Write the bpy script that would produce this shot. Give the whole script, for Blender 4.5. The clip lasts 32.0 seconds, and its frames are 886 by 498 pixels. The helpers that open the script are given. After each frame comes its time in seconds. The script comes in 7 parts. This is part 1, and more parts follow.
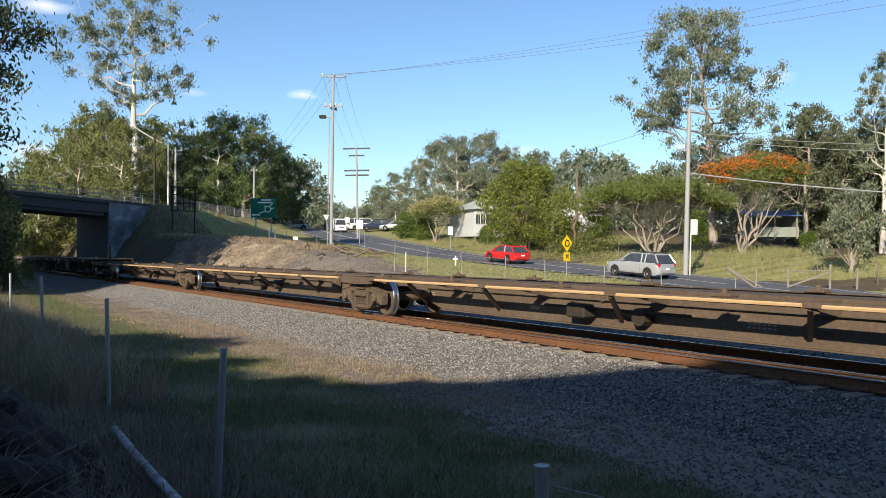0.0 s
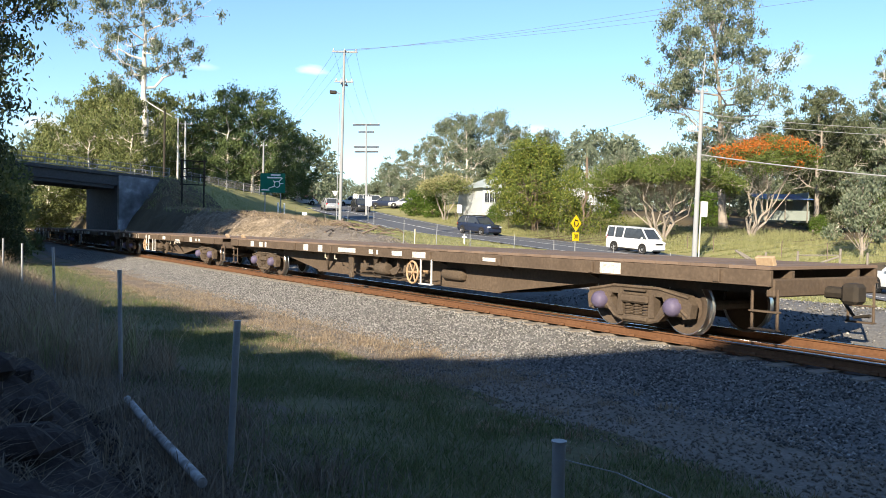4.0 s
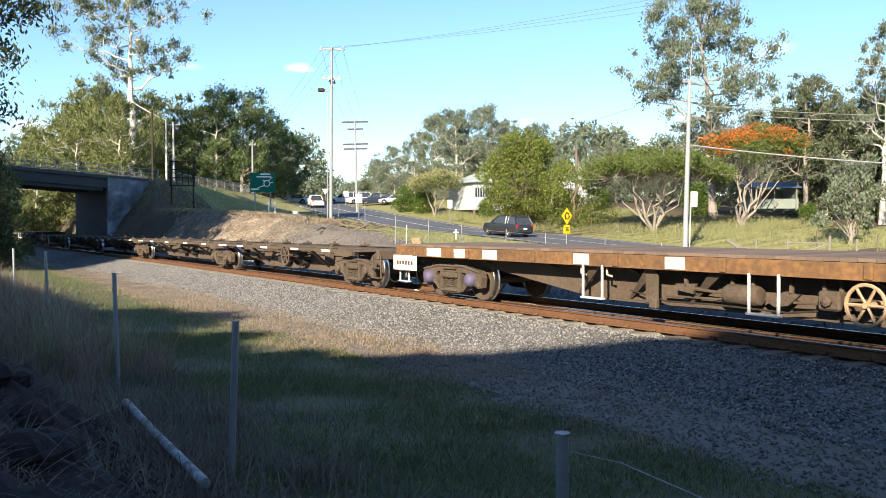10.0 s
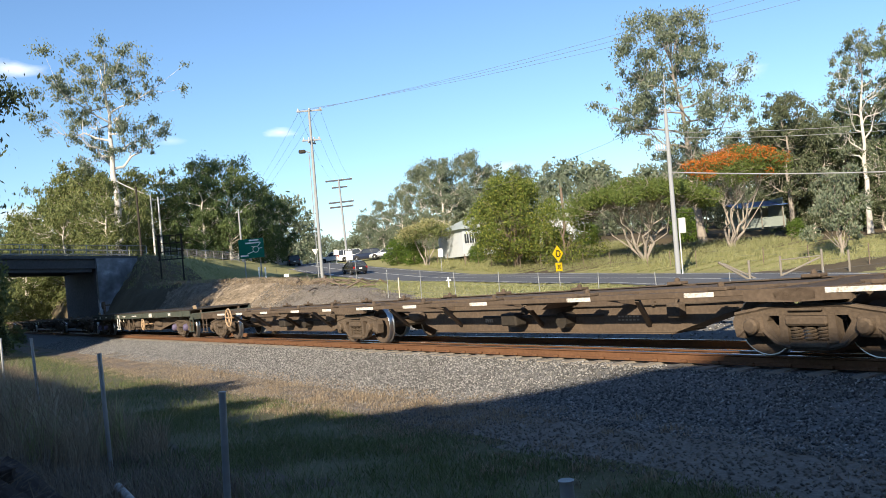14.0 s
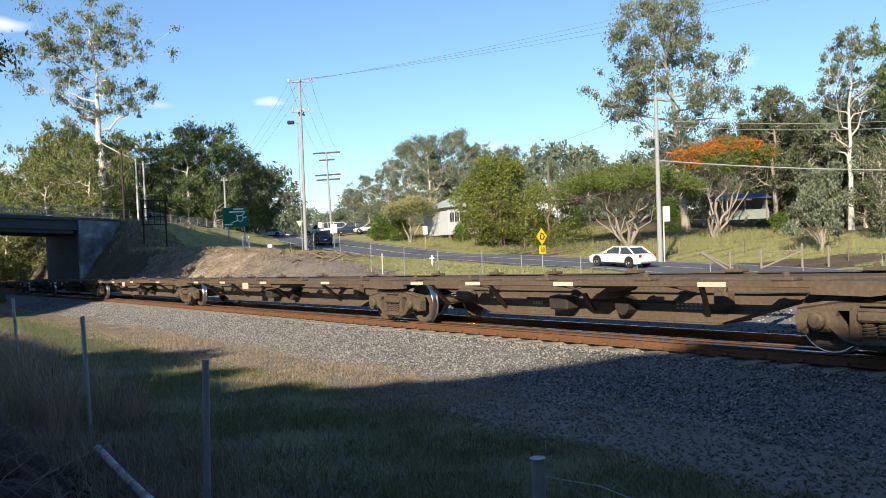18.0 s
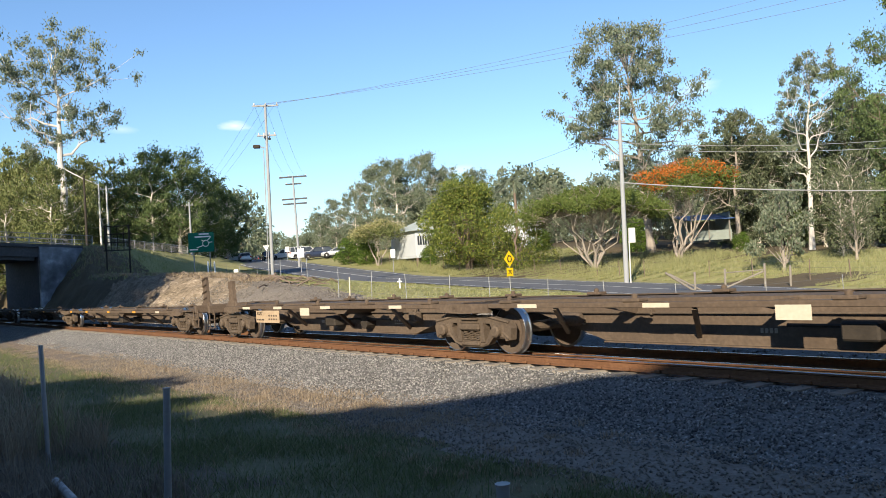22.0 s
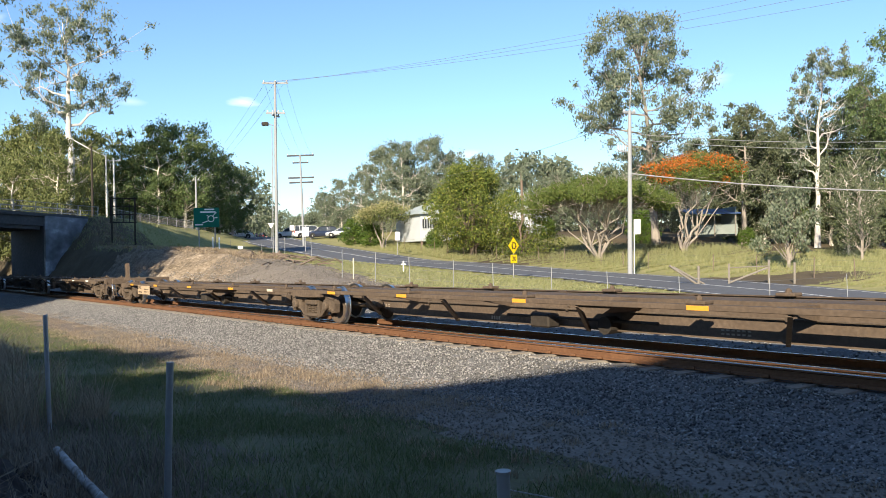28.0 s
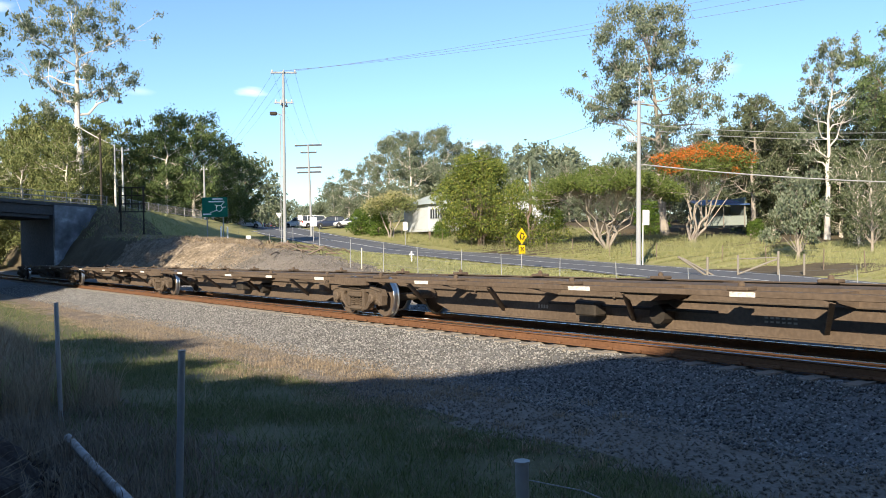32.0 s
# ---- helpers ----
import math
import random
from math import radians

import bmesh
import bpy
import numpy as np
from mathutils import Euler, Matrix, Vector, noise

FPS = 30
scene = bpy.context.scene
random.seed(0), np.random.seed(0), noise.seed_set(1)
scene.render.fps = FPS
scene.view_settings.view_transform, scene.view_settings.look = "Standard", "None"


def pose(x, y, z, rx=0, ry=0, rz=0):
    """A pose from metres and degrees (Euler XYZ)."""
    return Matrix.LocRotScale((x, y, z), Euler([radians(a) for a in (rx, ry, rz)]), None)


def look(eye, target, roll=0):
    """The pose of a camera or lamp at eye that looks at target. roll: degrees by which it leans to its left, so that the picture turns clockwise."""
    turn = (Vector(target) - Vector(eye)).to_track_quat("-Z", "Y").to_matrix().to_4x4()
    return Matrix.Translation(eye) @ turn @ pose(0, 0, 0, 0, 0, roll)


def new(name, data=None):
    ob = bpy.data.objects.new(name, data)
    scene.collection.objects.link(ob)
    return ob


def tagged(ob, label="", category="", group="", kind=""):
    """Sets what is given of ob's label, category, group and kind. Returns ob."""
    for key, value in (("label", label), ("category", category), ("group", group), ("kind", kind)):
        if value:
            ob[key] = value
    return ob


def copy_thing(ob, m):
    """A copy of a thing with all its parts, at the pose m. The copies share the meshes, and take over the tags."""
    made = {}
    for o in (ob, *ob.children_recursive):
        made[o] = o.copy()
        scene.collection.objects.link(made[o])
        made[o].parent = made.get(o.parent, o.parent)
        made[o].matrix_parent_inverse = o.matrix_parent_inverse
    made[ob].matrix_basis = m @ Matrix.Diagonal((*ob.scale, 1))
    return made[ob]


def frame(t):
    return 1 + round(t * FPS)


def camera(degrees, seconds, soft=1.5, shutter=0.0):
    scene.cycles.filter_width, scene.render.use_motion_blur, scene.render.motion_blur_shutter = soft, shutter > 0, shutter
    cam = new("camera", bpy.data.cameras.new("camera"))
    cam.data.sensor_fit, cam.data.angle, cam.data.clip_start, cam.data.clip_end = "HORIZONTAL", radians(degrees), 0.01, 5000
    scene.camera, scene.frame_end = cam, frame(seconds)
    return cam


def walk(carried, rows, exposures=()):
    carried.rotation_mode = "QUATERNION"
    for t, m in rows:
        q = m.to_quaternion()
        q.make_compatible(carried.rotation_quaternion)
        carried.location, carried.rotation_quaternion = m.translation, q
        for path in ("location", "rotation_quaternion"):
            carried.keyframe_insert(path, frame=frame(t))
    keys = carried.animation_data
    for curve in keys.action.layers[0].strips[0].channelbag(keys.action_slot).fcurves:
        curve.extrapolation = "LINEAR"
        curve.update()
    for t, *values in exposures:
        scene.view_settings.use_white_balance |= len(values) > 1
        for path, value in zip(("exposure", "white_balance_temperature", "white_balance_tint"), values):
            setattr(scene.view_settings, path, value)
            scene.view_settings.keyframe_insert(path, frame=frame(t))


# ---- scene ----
cam = camera(56.0, 32.0, 0.8, 0.03)
PATH = [
    (0, pose(0.014, 0.015, 0.005, 89.65, -0.30, 0.02)),
    (0.5, pose(0.011, 0.014, 0.003, 89.14, -1.00, -0.01)),
    (1, pose(-0.056, 0.028, 0.009, 88.30, -0.82, 0.33)),
    (1.5, pose(-0.130, 0.045, 0.004, 88.06, -0.05, -0.36)),
    (2, pose(-0.149, 0.047, -0.006, 87.46, -0.61, -0.90)),
    (2.5, pose(-0.136, 0.055, -0.005, 88.63, -0.45, -1.00)),
    (4.5, pose(-0.021, 0.009, -0.011, 87.91, -0.95, 1.29)),
    (5, pose(-0.061, 0.005, -0.011, 87.68, 0.97, 1.09)),
    (5.5, pose(-0.080, 0.015, -0.011, 87.24, 0.50, 1.12)),
    (6, pose(-0.089, 0.005, -0.010, 87.03, 0.23, 1.24)),
    (6.5, pose(-0.090, -0.007, -0.006, 86.92, 0.31, 1.40)),
    (7, pose(-0.088, -0.011, -0.003, 87.03, 0.47, 1.47)),
    (7.5, pose(-0.083, -0.002, -0.005, 87.21, 1.00, 1.50)),
    (8, pose(-0.075, -0.005, -0.006, 87.45, 0.74, 1.43)),
    (8.5, pose(-0.067, 0.004, -0.008, 88.33, -1.58, -0.91)),
    (9, pose(-0.066, 0.001, -0.006, 88.25, -0.43, 0.07)),
    (9.5, pose(-0.066, 0.002, -0.005, 88.19, 0.05, -0.06)),
    (10, pose(-0.070, -0.014, -0.003, 87.83, 0.00, -0.07)),
    (10.5, pose(-0.070, -0.015, 0.001, 87.79, 0.09, -0.04)),
    (11, pose(-0.070, -0.036, -0.000, 87.97, 0.07, -0.27)),
    (11.5, pose(-0.067, -0.037, -0.003, 88.02, 0.34, -0.58)),
    (12, pose(-0.062, -0.035, 0.000, 88.10, 0.82, -1.09)),
    (12.5, pose(-0.100, -0.073, -0.018, 89.77, 1.87, -0.79)),
    (13, pose(0.000, 0.158, -0.025, 90.44, 7.80, 1.84)),
    (13.5, pose(-0.011, 0.154, -0.023, 91.05, 6.62, -0.22)),
    (14, pose(-0.008, 0.158, -0.025, 91.18, 5.32, -0.60)),
    (14.5, pose(-0.010, 0.147, -0.020, 91.19, 3.91, -0.75)),
    (16.5, pose(-0.008, 0.058, -0.007, 90.54, 3.83, -3.03)),
    (17, pose(-0.008, 0.067, -0.009, 90.48, 3.79, -2.70)),
    (17.5, pose(-0.016, 0.058, -0.010, 89.69, 3.41, -2.12)),
    (18, pose(-0.016, 0.050, -0.007, 89.57, 2.76, -1.70)),
    (18.5, pose(-0.003, 0.073, -0.012, 90.11, 3.45, -1.63)),
    (19, pose(0.011, 0.090, -0.009, 90.53, 3.52, -2.71)),
    (19.5, pose(0.012, 0.086, -0.007, 90.63, 3.80, -3.11)),
    (20, pose(0.010, 0.073, -0.006, 90.60, 4.57, -2.67)),
    (20.5, pose(0.012, 0.089, -0.009, 90.74, 4.12, -2.79)),
    (21, pose(0.001, 0.074, -0.005, 90.91, 3.51, -3.05)),
    (21.5, pose(-0.003, 0.062, -0.000, 91.04, 3.89, -2.87)),
    (22, pose(0.007, 0.073, -0.005, 91.04, 3.31, -3.90)),
    (22.5, pose(0.018, 0.052, 0.000, 90.19, 3.42, -3.62)),
    (23, pose(0.042, 0.047, 0.005, 90.37, 3.35, -3.37)),
    (23.5, pose(0.061, 0.010, 0.008, 90.56, 3.17, -2.68)),
    (24, pose(0.066, 0.007, 0.009, 90.59, 4.09, -1.82)),
    (24.5, pose(0.039, 0.033, 0.005, 90.79, 3.49, -1.79)),
    (25, pose(-0.003, 0.073, -0.004, 90.03, 3.21, -1.93)),
    (25.5, pose(-0.019, 0.080, -0.004, 89.81, 2.82, -2.21)),
    (27.5, pose(-0.011, 0.087, -0.004, 89.39, 0.70, -3.34)),
    (28, pose(-0.012, 0.073, 0.003, 89.96, 1.16, -3.63)),
    (28.5, pose(-0.006, 0.072, 0.001, 89.98, 1.74, -3.78)),
    (29, pose(-0.006, 0.064, 0.003, 89.86, 2.16, -3.75)),
    (29.5, pose(-0.004, 0.070, 0.004, 89.82, 1.66, -3.42)),
    (30, pose(-0.008, 0.088, -0.000, 89.83, 1.08, -3.21)),
    (30.5, pose(-0.014, 0.079, 0.005, 89.89, 1.71, -3.00)),
    (31, pose(-0.017, 0.074, -0.004, 89.75, 2.10, -2.87)),
    (31.5, pose(-0.029, 0.078, -0.004, 89.71, 1.28, -2.95)),
    (32, pose(-0.050, 0.120, -0.009, 89.31, 0.97, -3.12)),
]
walk(cam, PATH, [(0, 0.66), (1, 0.82), (2, 1.02), (2.5, 1.07), (4.5, 1.17), (6, 1.24), (8, 1.28), (9, 1.24), (11, 1.24), (13, 1.12), (14.5, 0.82), (17, 0.78), (19, 0.87), (23, 0.88), (25, 0.9), (28, 1.03), (32, 1.05)])

# ---- sky and sun ----
SUN_EL, SUN_WAY = 24.0, Vector((0.36, 0.93, 0.0)).normalized()   # the way the light travels over the ground
world = bpy.data.worlds.new("sky")
scene.world = world
world.use_nodes = True
wn = world.node_tree.nodes
wl = world.node_tree.links
wn.clear()
w_out = wn.new("ShaderNodeOutputWorld")
w_bg = wn.new("ShaderNodeBackground")
w_sky = wn.new("ShaderNodeTexSky")
w_sky.sky_type = "NISHITA"
w_sky.sun_disc = False
w_sky.sun_elevation = radians(SUN_EL)
w_sky.sun_rotation = math.atan2(-SUN_WAY.x, -SUN_WAY.y)
w_sky.air_density = 1.0
w_sky.dust_density = 0.2
w_sky.ozone_density = 5.0
w_bg.inputs["Strength"].default_value = 0.10
# a few small fair-weather clouds
w_tc = wn.new("ShaderNodeTexCoord")
w_ns = wn.new("ShaderNodeTexNoise")
w_ns.inputs["Scale"].default_value = 26.0
w_ns.inputs["Detail"].default_value = 5.0
w_st = wn.new("ShaderNodeMapping")
w_st.inputs["Scale"].default_value = (1, 1, 3)
wl.new(w_tc.outputs["Generated"], w_st.inputs[0])
wl.new(w_st.outputs[0], w_ns.inputs["Vector"])
col = w_sky.outputs[0]
for cx, cz, wide, high, dense in ((-0.169, 0.178, 0.040, 0.012, 1.6), (-0.482, 0.283, 0.060, 0.017, 1.5), (-0.49, 0.108, 0.05, 0.022, 1.6), (0.392, 0.198, 0.045, 0.020, 0.8), (-0.30, 0.180, 0.03, 0.010, 0.5), (0.095, 0.112, 0.04, 0.012, 0.7), (-0.17, 0.066, 0.03, 0.02, 0.9), (0.40, 0.318, 0.07, 0.015, 0.7)):
    d = Vector((cx, 1.0, cz)).normalized()
    sub = wn.new("ShaderNodeVectorMath")
    sub.operation = "SUBTRACT"
    sub.inputs[1].default_value = d
    wl.new(w_tc.outputs["Generated"], sub.inputs[0])
    mul = wn.new("ShaderNodeVectorMath")
    mul.operation = "MULTIPLY"
    mul.inputs[1].default_value = (1 / wide, 1 / wide, 1 / high)
    wl.new(sub.outputs[0], mul.inputs[0])
    ln = wn.new("ShaderNodeVectorMath")
    ln.operation = "LENGTH"
    wl.new(mul.outputs[0], ln.inputs[0])
    inv = wn.new("ShaderNodeMath")
    inv.operation = "SUBTRACT"
    inv.inputs[0].default_value = 0.55
    wl.new(ln.outputs["Value"], inv.inputs[1])
    add = wn.new("ShaderNodeMath")
    add.operation = "ADD"
    wl.new(inv.outputs[0], add.inputs[0])
    wl.new(w_ns.outputs["Fac"], add.inputs[1])
    mr = wn.new("ShaderNodeMapRange")
    mr.inputs["From Min"].default_value = 0.45
    mr.inputs["From Max"].default_value = 1.15
    mr.inputs["To Max"].default_value = 0.55 * dense
    wl.new(add.outputs[0], mr.inputs["Value"])
    mix = wn.new("ShaderNodeMixRGB")
    mix.inputs[2].default_value = (7.6, 7.7, 8.2, 1)
    wl.new(mr.outputs[0], mix.inputs[0])
    wl.new(col, mix.inputs[1])
    col = mix.outputs[0]
wl.new(col, w_bg.inputs[0])
wl.new(w_bg.outputs[0], w_out.inputs[0])
sun = new("sun", bpy.data.lights.new("sun", "SUN"))
sun.data.energy = 5.0
sun.data.angle = radians(0.53)
sun.data.color = (1.0, 0.87, 0.68)
sun.matrix_world = look((0, 0, 60), Vector((0, 0, 60)) + Vector((SUN_WAY.x * math.cos(radians(SUN_EL)), SUN_WAY.y * math.cos(radians(SUN_EL)), -math.sin(radians(SUN_EL)))))

# ---- tools ----
class Geo:
    """Vertices and faces of one mesh, built from simple solids."""

    def __init__(self):
        self.v, self.f = [], []

    def add(self, verts, faces):
        n = len(self.v)
        self.v.extend(verts)
        self.f.extend([tuple(i + n for i in f) for f in faces])

    def box(self, c, s, b=0.0, m=None):
        """A box of centre c and size s with its edges cut by b."""
        hx, hy, hz = s[0] / 2, s[1] / 2, s[2] / 2
        b = min(b, hx * 0.9, hy * 0.9, hz * 0.9)
        if b <= 0:
            vs = [(x * hx, y * hy, z * hz) for x in (-1, 1) for y in (-1, 1) for z in (-1, 1)]
            fs = [(0, 1, 3, 2), (4, 6, 7, 5), (0, 4, 5, 1), (2, 3, 7, 6), (0, 2, 6, 4), (1, 5, 7, 3)]
        else:
            vs, key = [], {}
            for x in (-1, 1):
                for y in (-1, 1):
                    for z in (-1, 1):
                        for a in range(3):
                            p = [x * (hx - b), y * (hy - b), z * (hz - b)]
                            p[a] = (x * hx, y * hy, z * hz)[a]
                            key[x, y, z, a] = len(vs)
                            vs.append(tuple(p))
            k = lambda x, y, z, a: key[x, y, z, a]
            fs = []
            for s_ in (-1, 1):
                fs.append(tuple(k(s_, y, z, 0) for y, z in ((-1, -1), (s_, -s_), (1, 1), (-s_, s_))))
                fs.append(tuple(k(x, s_, z, 1) for x, z in ((-1, -1), (-s_, s_), (1, 1), (s_, -s_))))
                fs.append(tuple(k(x, y, s_, 2) for x, y in ((-1, -1), (s_, -s_), (1, 1), (-s_, s_))))
            for p in (-1, 1):
                for q in (-1, 1):
                    fs.append((k(-1, p, q, 1), k(1, p, q, 1), k(1, p, q, 2), k(-1, p, q, 2)))
                    fs.append((k(p, -1, q, 0), k(p, 1, q, 0), k(p, 1, q, 2), k(p, -1, q, 2)))
                    fs.append((k(p, q, -1, 0), k(p, q, 1, 0), k(p, q, 1, 1), k(p, q, -1, 1)))
            for x in (-1, 1):
                for y in (-1, 1):
                    for z in (-1, 1):
                        fs.append((k(x, y, z, 0), k(x, y, z, 1), k(x, y, z, 2)))
        c = Vector(c)
        vs = [tuple((m @ Vector(p) if m else Vector(p)) + c) for p in vs]
        self.add(vs, fs)
        return self

    def tube(self, pts, radii, n=8, caps=True):
        """A round tube through points with a radius at each."""
        pts = [Vector(p) for p in pts]
        if not hasattr(radii, "__len__"):
            radii = [radii] * len(pts)
        base = len(self.v)
        side = None
        for i, p in enumerate(pts):
            d = (pts[min(i + 1, len(pts) - 1)] - pts[max(i - 1, 0)]).normalized()
            if side is None:
                side = d.orthogonal().normalized()
            else:
                side = (side - d * side.dot(d)).normalized()
            up = d.cross(side)
            for k in range(n):
                a = 2 * math.pi * k / n
                self.v.append(tuple(p + (side * math.cos(a) + up * math.sin(a)) * radii[i]))
        for i in range(len(pts) - 1):
            for k in range(n):
                a, b = base + i * n + k, base + i * n + (k + 1) % n
                self.f.append((a, b, b + n, a + n))
        if caps:
            self.f.append(tuple(base + k for k in reversed(range(n))))
            self.f.append(tuple(base + (len(pts) - 1) * n + k for k in range(n)))
        return self

    def prism(self, poly, y0, y1, axis="y"):
        """A polygon of (x, z) drawn out along y (or of (x, y) along z, or of (y, z) along x)."""
        n = len(poly)
        put = {"y": lambda a, b, w: (a, w, b), "z": lambda a, b, w: (a, b, w), "x": lambda a, b, w: (w, a, b)}[axis]
        vs = [put(a, b, y0) for a, b in poly] + [put(a, b, y1) for a, b in poly]
        fs = [tuple(range(n)), tuple(reversed(range(n, 2 * n)))]
        fs += [((i + 1) % n, i, i + n, (i + 1) % n + n) for i in range(n)]
        self.add(vs, fs)
        return self

    def lathe(self, prof, n, c=(0, 0, 0), axis="y", caps=True):
        """A profile of (radius, along) turned round an axis."""
        base = len(self.v)
        for r, w in prof:
            for k in range(n):
                a = 2 * math.pi * k / n
                x, y = r * math.cos(a), r * math.sin(a)
                p = {"y": (x, w, y), "z": (x, y, w), "x": (w, x, y)}[axis]
                self.v.append((p[0] + c[0], p[1] + c[1], p[2] + c[2]))
        for i in range(len(prof) - 1):
            for k in range(n):
                a, b = base + i * n + k, base + i * n + (k + 1) % n
                self.f.append((a, b, b + n, a + n))
        if caps:
            self.f.append(tuple(base + k for k in reversed(range(n))))
            self.f.append(tuple(base + (len(prof) - 1) * n + k for k in range(n)))
        return self

    def mesh(self, name, material, smooth=False):
        me = bpy.data.meshes.new(name)
        me.from_pydata(self.v, [], self.f)
        me.materials.append(material)
        bm = bmesh.new()
        bm.from_mesh(me)
        bmesh.ops.recalc_face_normals(bm, faces=bm.faces[:])
        bm.to_mesh(me)
        bm.free()
        if smooth:
            me.shade_smooth()
            me.set_sharp_from_angle(angle=radians(38))
        return me


def part(name, geo, material, parent, label="", smooth=False, at=None):
    """One mesh object under a thing or under a part."""
    me = geo if isinstance(geo, bpy.types.Mesh) else geo.mesh(name, material, smooth)
    ob = new(name, me)
    ob.parent = parent
    if at is not None:
        ob.matrix_basis = at
    return tagged(ob, label)


def thing(name, label, category, m=None, group="", kind=""):
    """An empty at a thing's base, for its parts."""
    ob = new(name)
    ob.empty_display_size = 0.3
    if m is not None:
        ob.matrix_basis = m
    return tagged(ob, label, category, group, kind)


def single(name, geo, material, label, category, m=None, group="", kind="", smooth=False):
    """A thing that is one mesh."""
    me = geo if isinstance(geo, bpy.types.Mesh) else geo.mesh(name, material, smooth)
    ob = new(name, me)
    if m is not None:
        ob.matrix_basis = m
    return tagged(ob, label, category, group, kind)


def raw_mesh(name, v, f, material):
    """A mesh of many loose faces, from arrays."""
    me = bpy.data.meshes.new(name)
    v, f = np.asarray(v, dtype=np.float32), np.asarray(f, dtype=np.int32)
    me.vertices.add(len(v))
    me.vertices.foreach_set("co", v.ravel())
    k = f.shape[1]
    me.loops.add(f.size)
    me.loops.foreach_set("vertex_index", f.ravel())
    me.polygons.add(len(f))
    me.polygons.foreach_set("loop_start", np.arange(len(f), dtype=np.int32) * k)
    me.update(calc_edges=True)
    me.materials.append(material)
    return me


# ---- materials ----
def material(name, colours, scale=4.0, rough=0.8, metal=0.0, bump=0.15, fine=6.0, spread=0.5, island=0.0, coords="Object", emit=0.0, stretch=(1, 1, 1), specular=0.3, translucent=0.0, each=0.0):
    """A surface of two or three colours mixed at two scales of noise, with fine relief."""
    mt = bpy.data.materials.new(name)
    mt.use_nodes = True
    n, l = mt.node_tree.nodes, mt.node_tree.links
    b = n["Principled BSDF"]
    tc = n.new("ShaderNodeTexCoord")
    mp = n.new("ShaderNodeMapping")
    mp.inputs["Scale"].default_value = stretch
    l.new(tc.outputs[coords], mp.inputs[0])
    a1, a2 = n.new("ShaderNodeTexNoise"), n.new("ShaderNodeTexNoise")
    for a, s, d in ((a1, scale, 4), (a2, scale * fine, 3)):
        a.inputs["Scale"].default_value = s
        a.inputs["Detail"].default_value = d
        l.new(mp.outputs[0], a.inputs["Vector"])
    mx = n.new("ShaderNodeMath")
    mx.operation = "MULTIPLY_ADD"
    mx.inputs[1].default_value = 0.55
    l.new(a2.outputs["Fac"], mx.inputs[0])
    half = n.new("ShaderNodeMath")
    half.operation = "MULTIPLY"
    half.inputs[1].default_value = 0.45
    l.new(a1.outputs["Fac"], half.inputs[0])
    l.new(half.outputs[0], mx.inputs[2])
    fac = mx.outputs[0]
    if island or each:
        geo = n.new("ShaderNodeNewGeometry") if island else n.new("ShaderNodeObjectInfo")
        out = geo.outputs["Random Per Island"] if island else geo.outputs["Random"]
        w = island or each
        mi = n.new("ShaderNodeMath")
        mi.operation = "MULTIPLY_ADD"
        mi.inputs[1].default_value = w
        l.new(out, mi.inputs[0])
        sc = n.new("ShaderNodeMath")
        sc.operation = "MULTIPLY"
        sc.inputs[1].default_value = 1.0 - w
        l.new(fac, sc.inputs[0])
        l.new(sc.outputs[0], mi.inputs[2])
        fac = mi.outputs[0]
    ramp = n.new("ShaderNodeValToRGB")
    lo, hi = 0.5 - 0.5 * spread, 0.5 + 0.5 * spread
    e = ramp.color_ramp.elements
    e[0].position, e[0].color = lo, (*colours[0], 1)
    e[1].position, e[1].color = hi, (*colours[-1], 1)
    for i, c in enumerate(colours[1:-1]):
        x = e.new(lo + (hi - lo) * (i + 1) / (len(colours) - 1))
        x.color = (*c, 1)
    l.new(fac, ramp.inputs[0])
    l.new(ramp.outputs[0], b.inputs["Base Color"])
    b.inputs["Roughness"].default_value = rough
    b.inputs["Metallic"].default_value = metal
    b.inputs["Specular IOR Level"].default_value = specular
    if bump:
        bp = n.new("ShaderNodeBump")
        bp.inputs["Strength"].default_value = bump
        bp.inputs["Distance"].default_value = 0.02
        l.new(a2.outputs["Fac"], bp.inputs["Height"])
        l.new(bp.outputs[0], b.inputs["Normal"])
    if emit:
        l.new(ramp.outputs[0], b.inputs["Emission Color"])
        b.inputs["Emission Strength"].default_value = emit
    if translucent:
        tr = n.new("ShaderNodeBsdfTranslucent")
        ms = n.new("ShaderNodeMixShader")
        ms.inputs[0].default_value = translucent
        l.new(ramp.outputs[0], tr.inputs[0])
        l.new(b.outputs[0], ms.inputs[1])
        l.new(tr.outputs[0], ms.inputs[2])
        l.new(ms.outputs[0], n["Material Output"].inputs[0])
    return mt


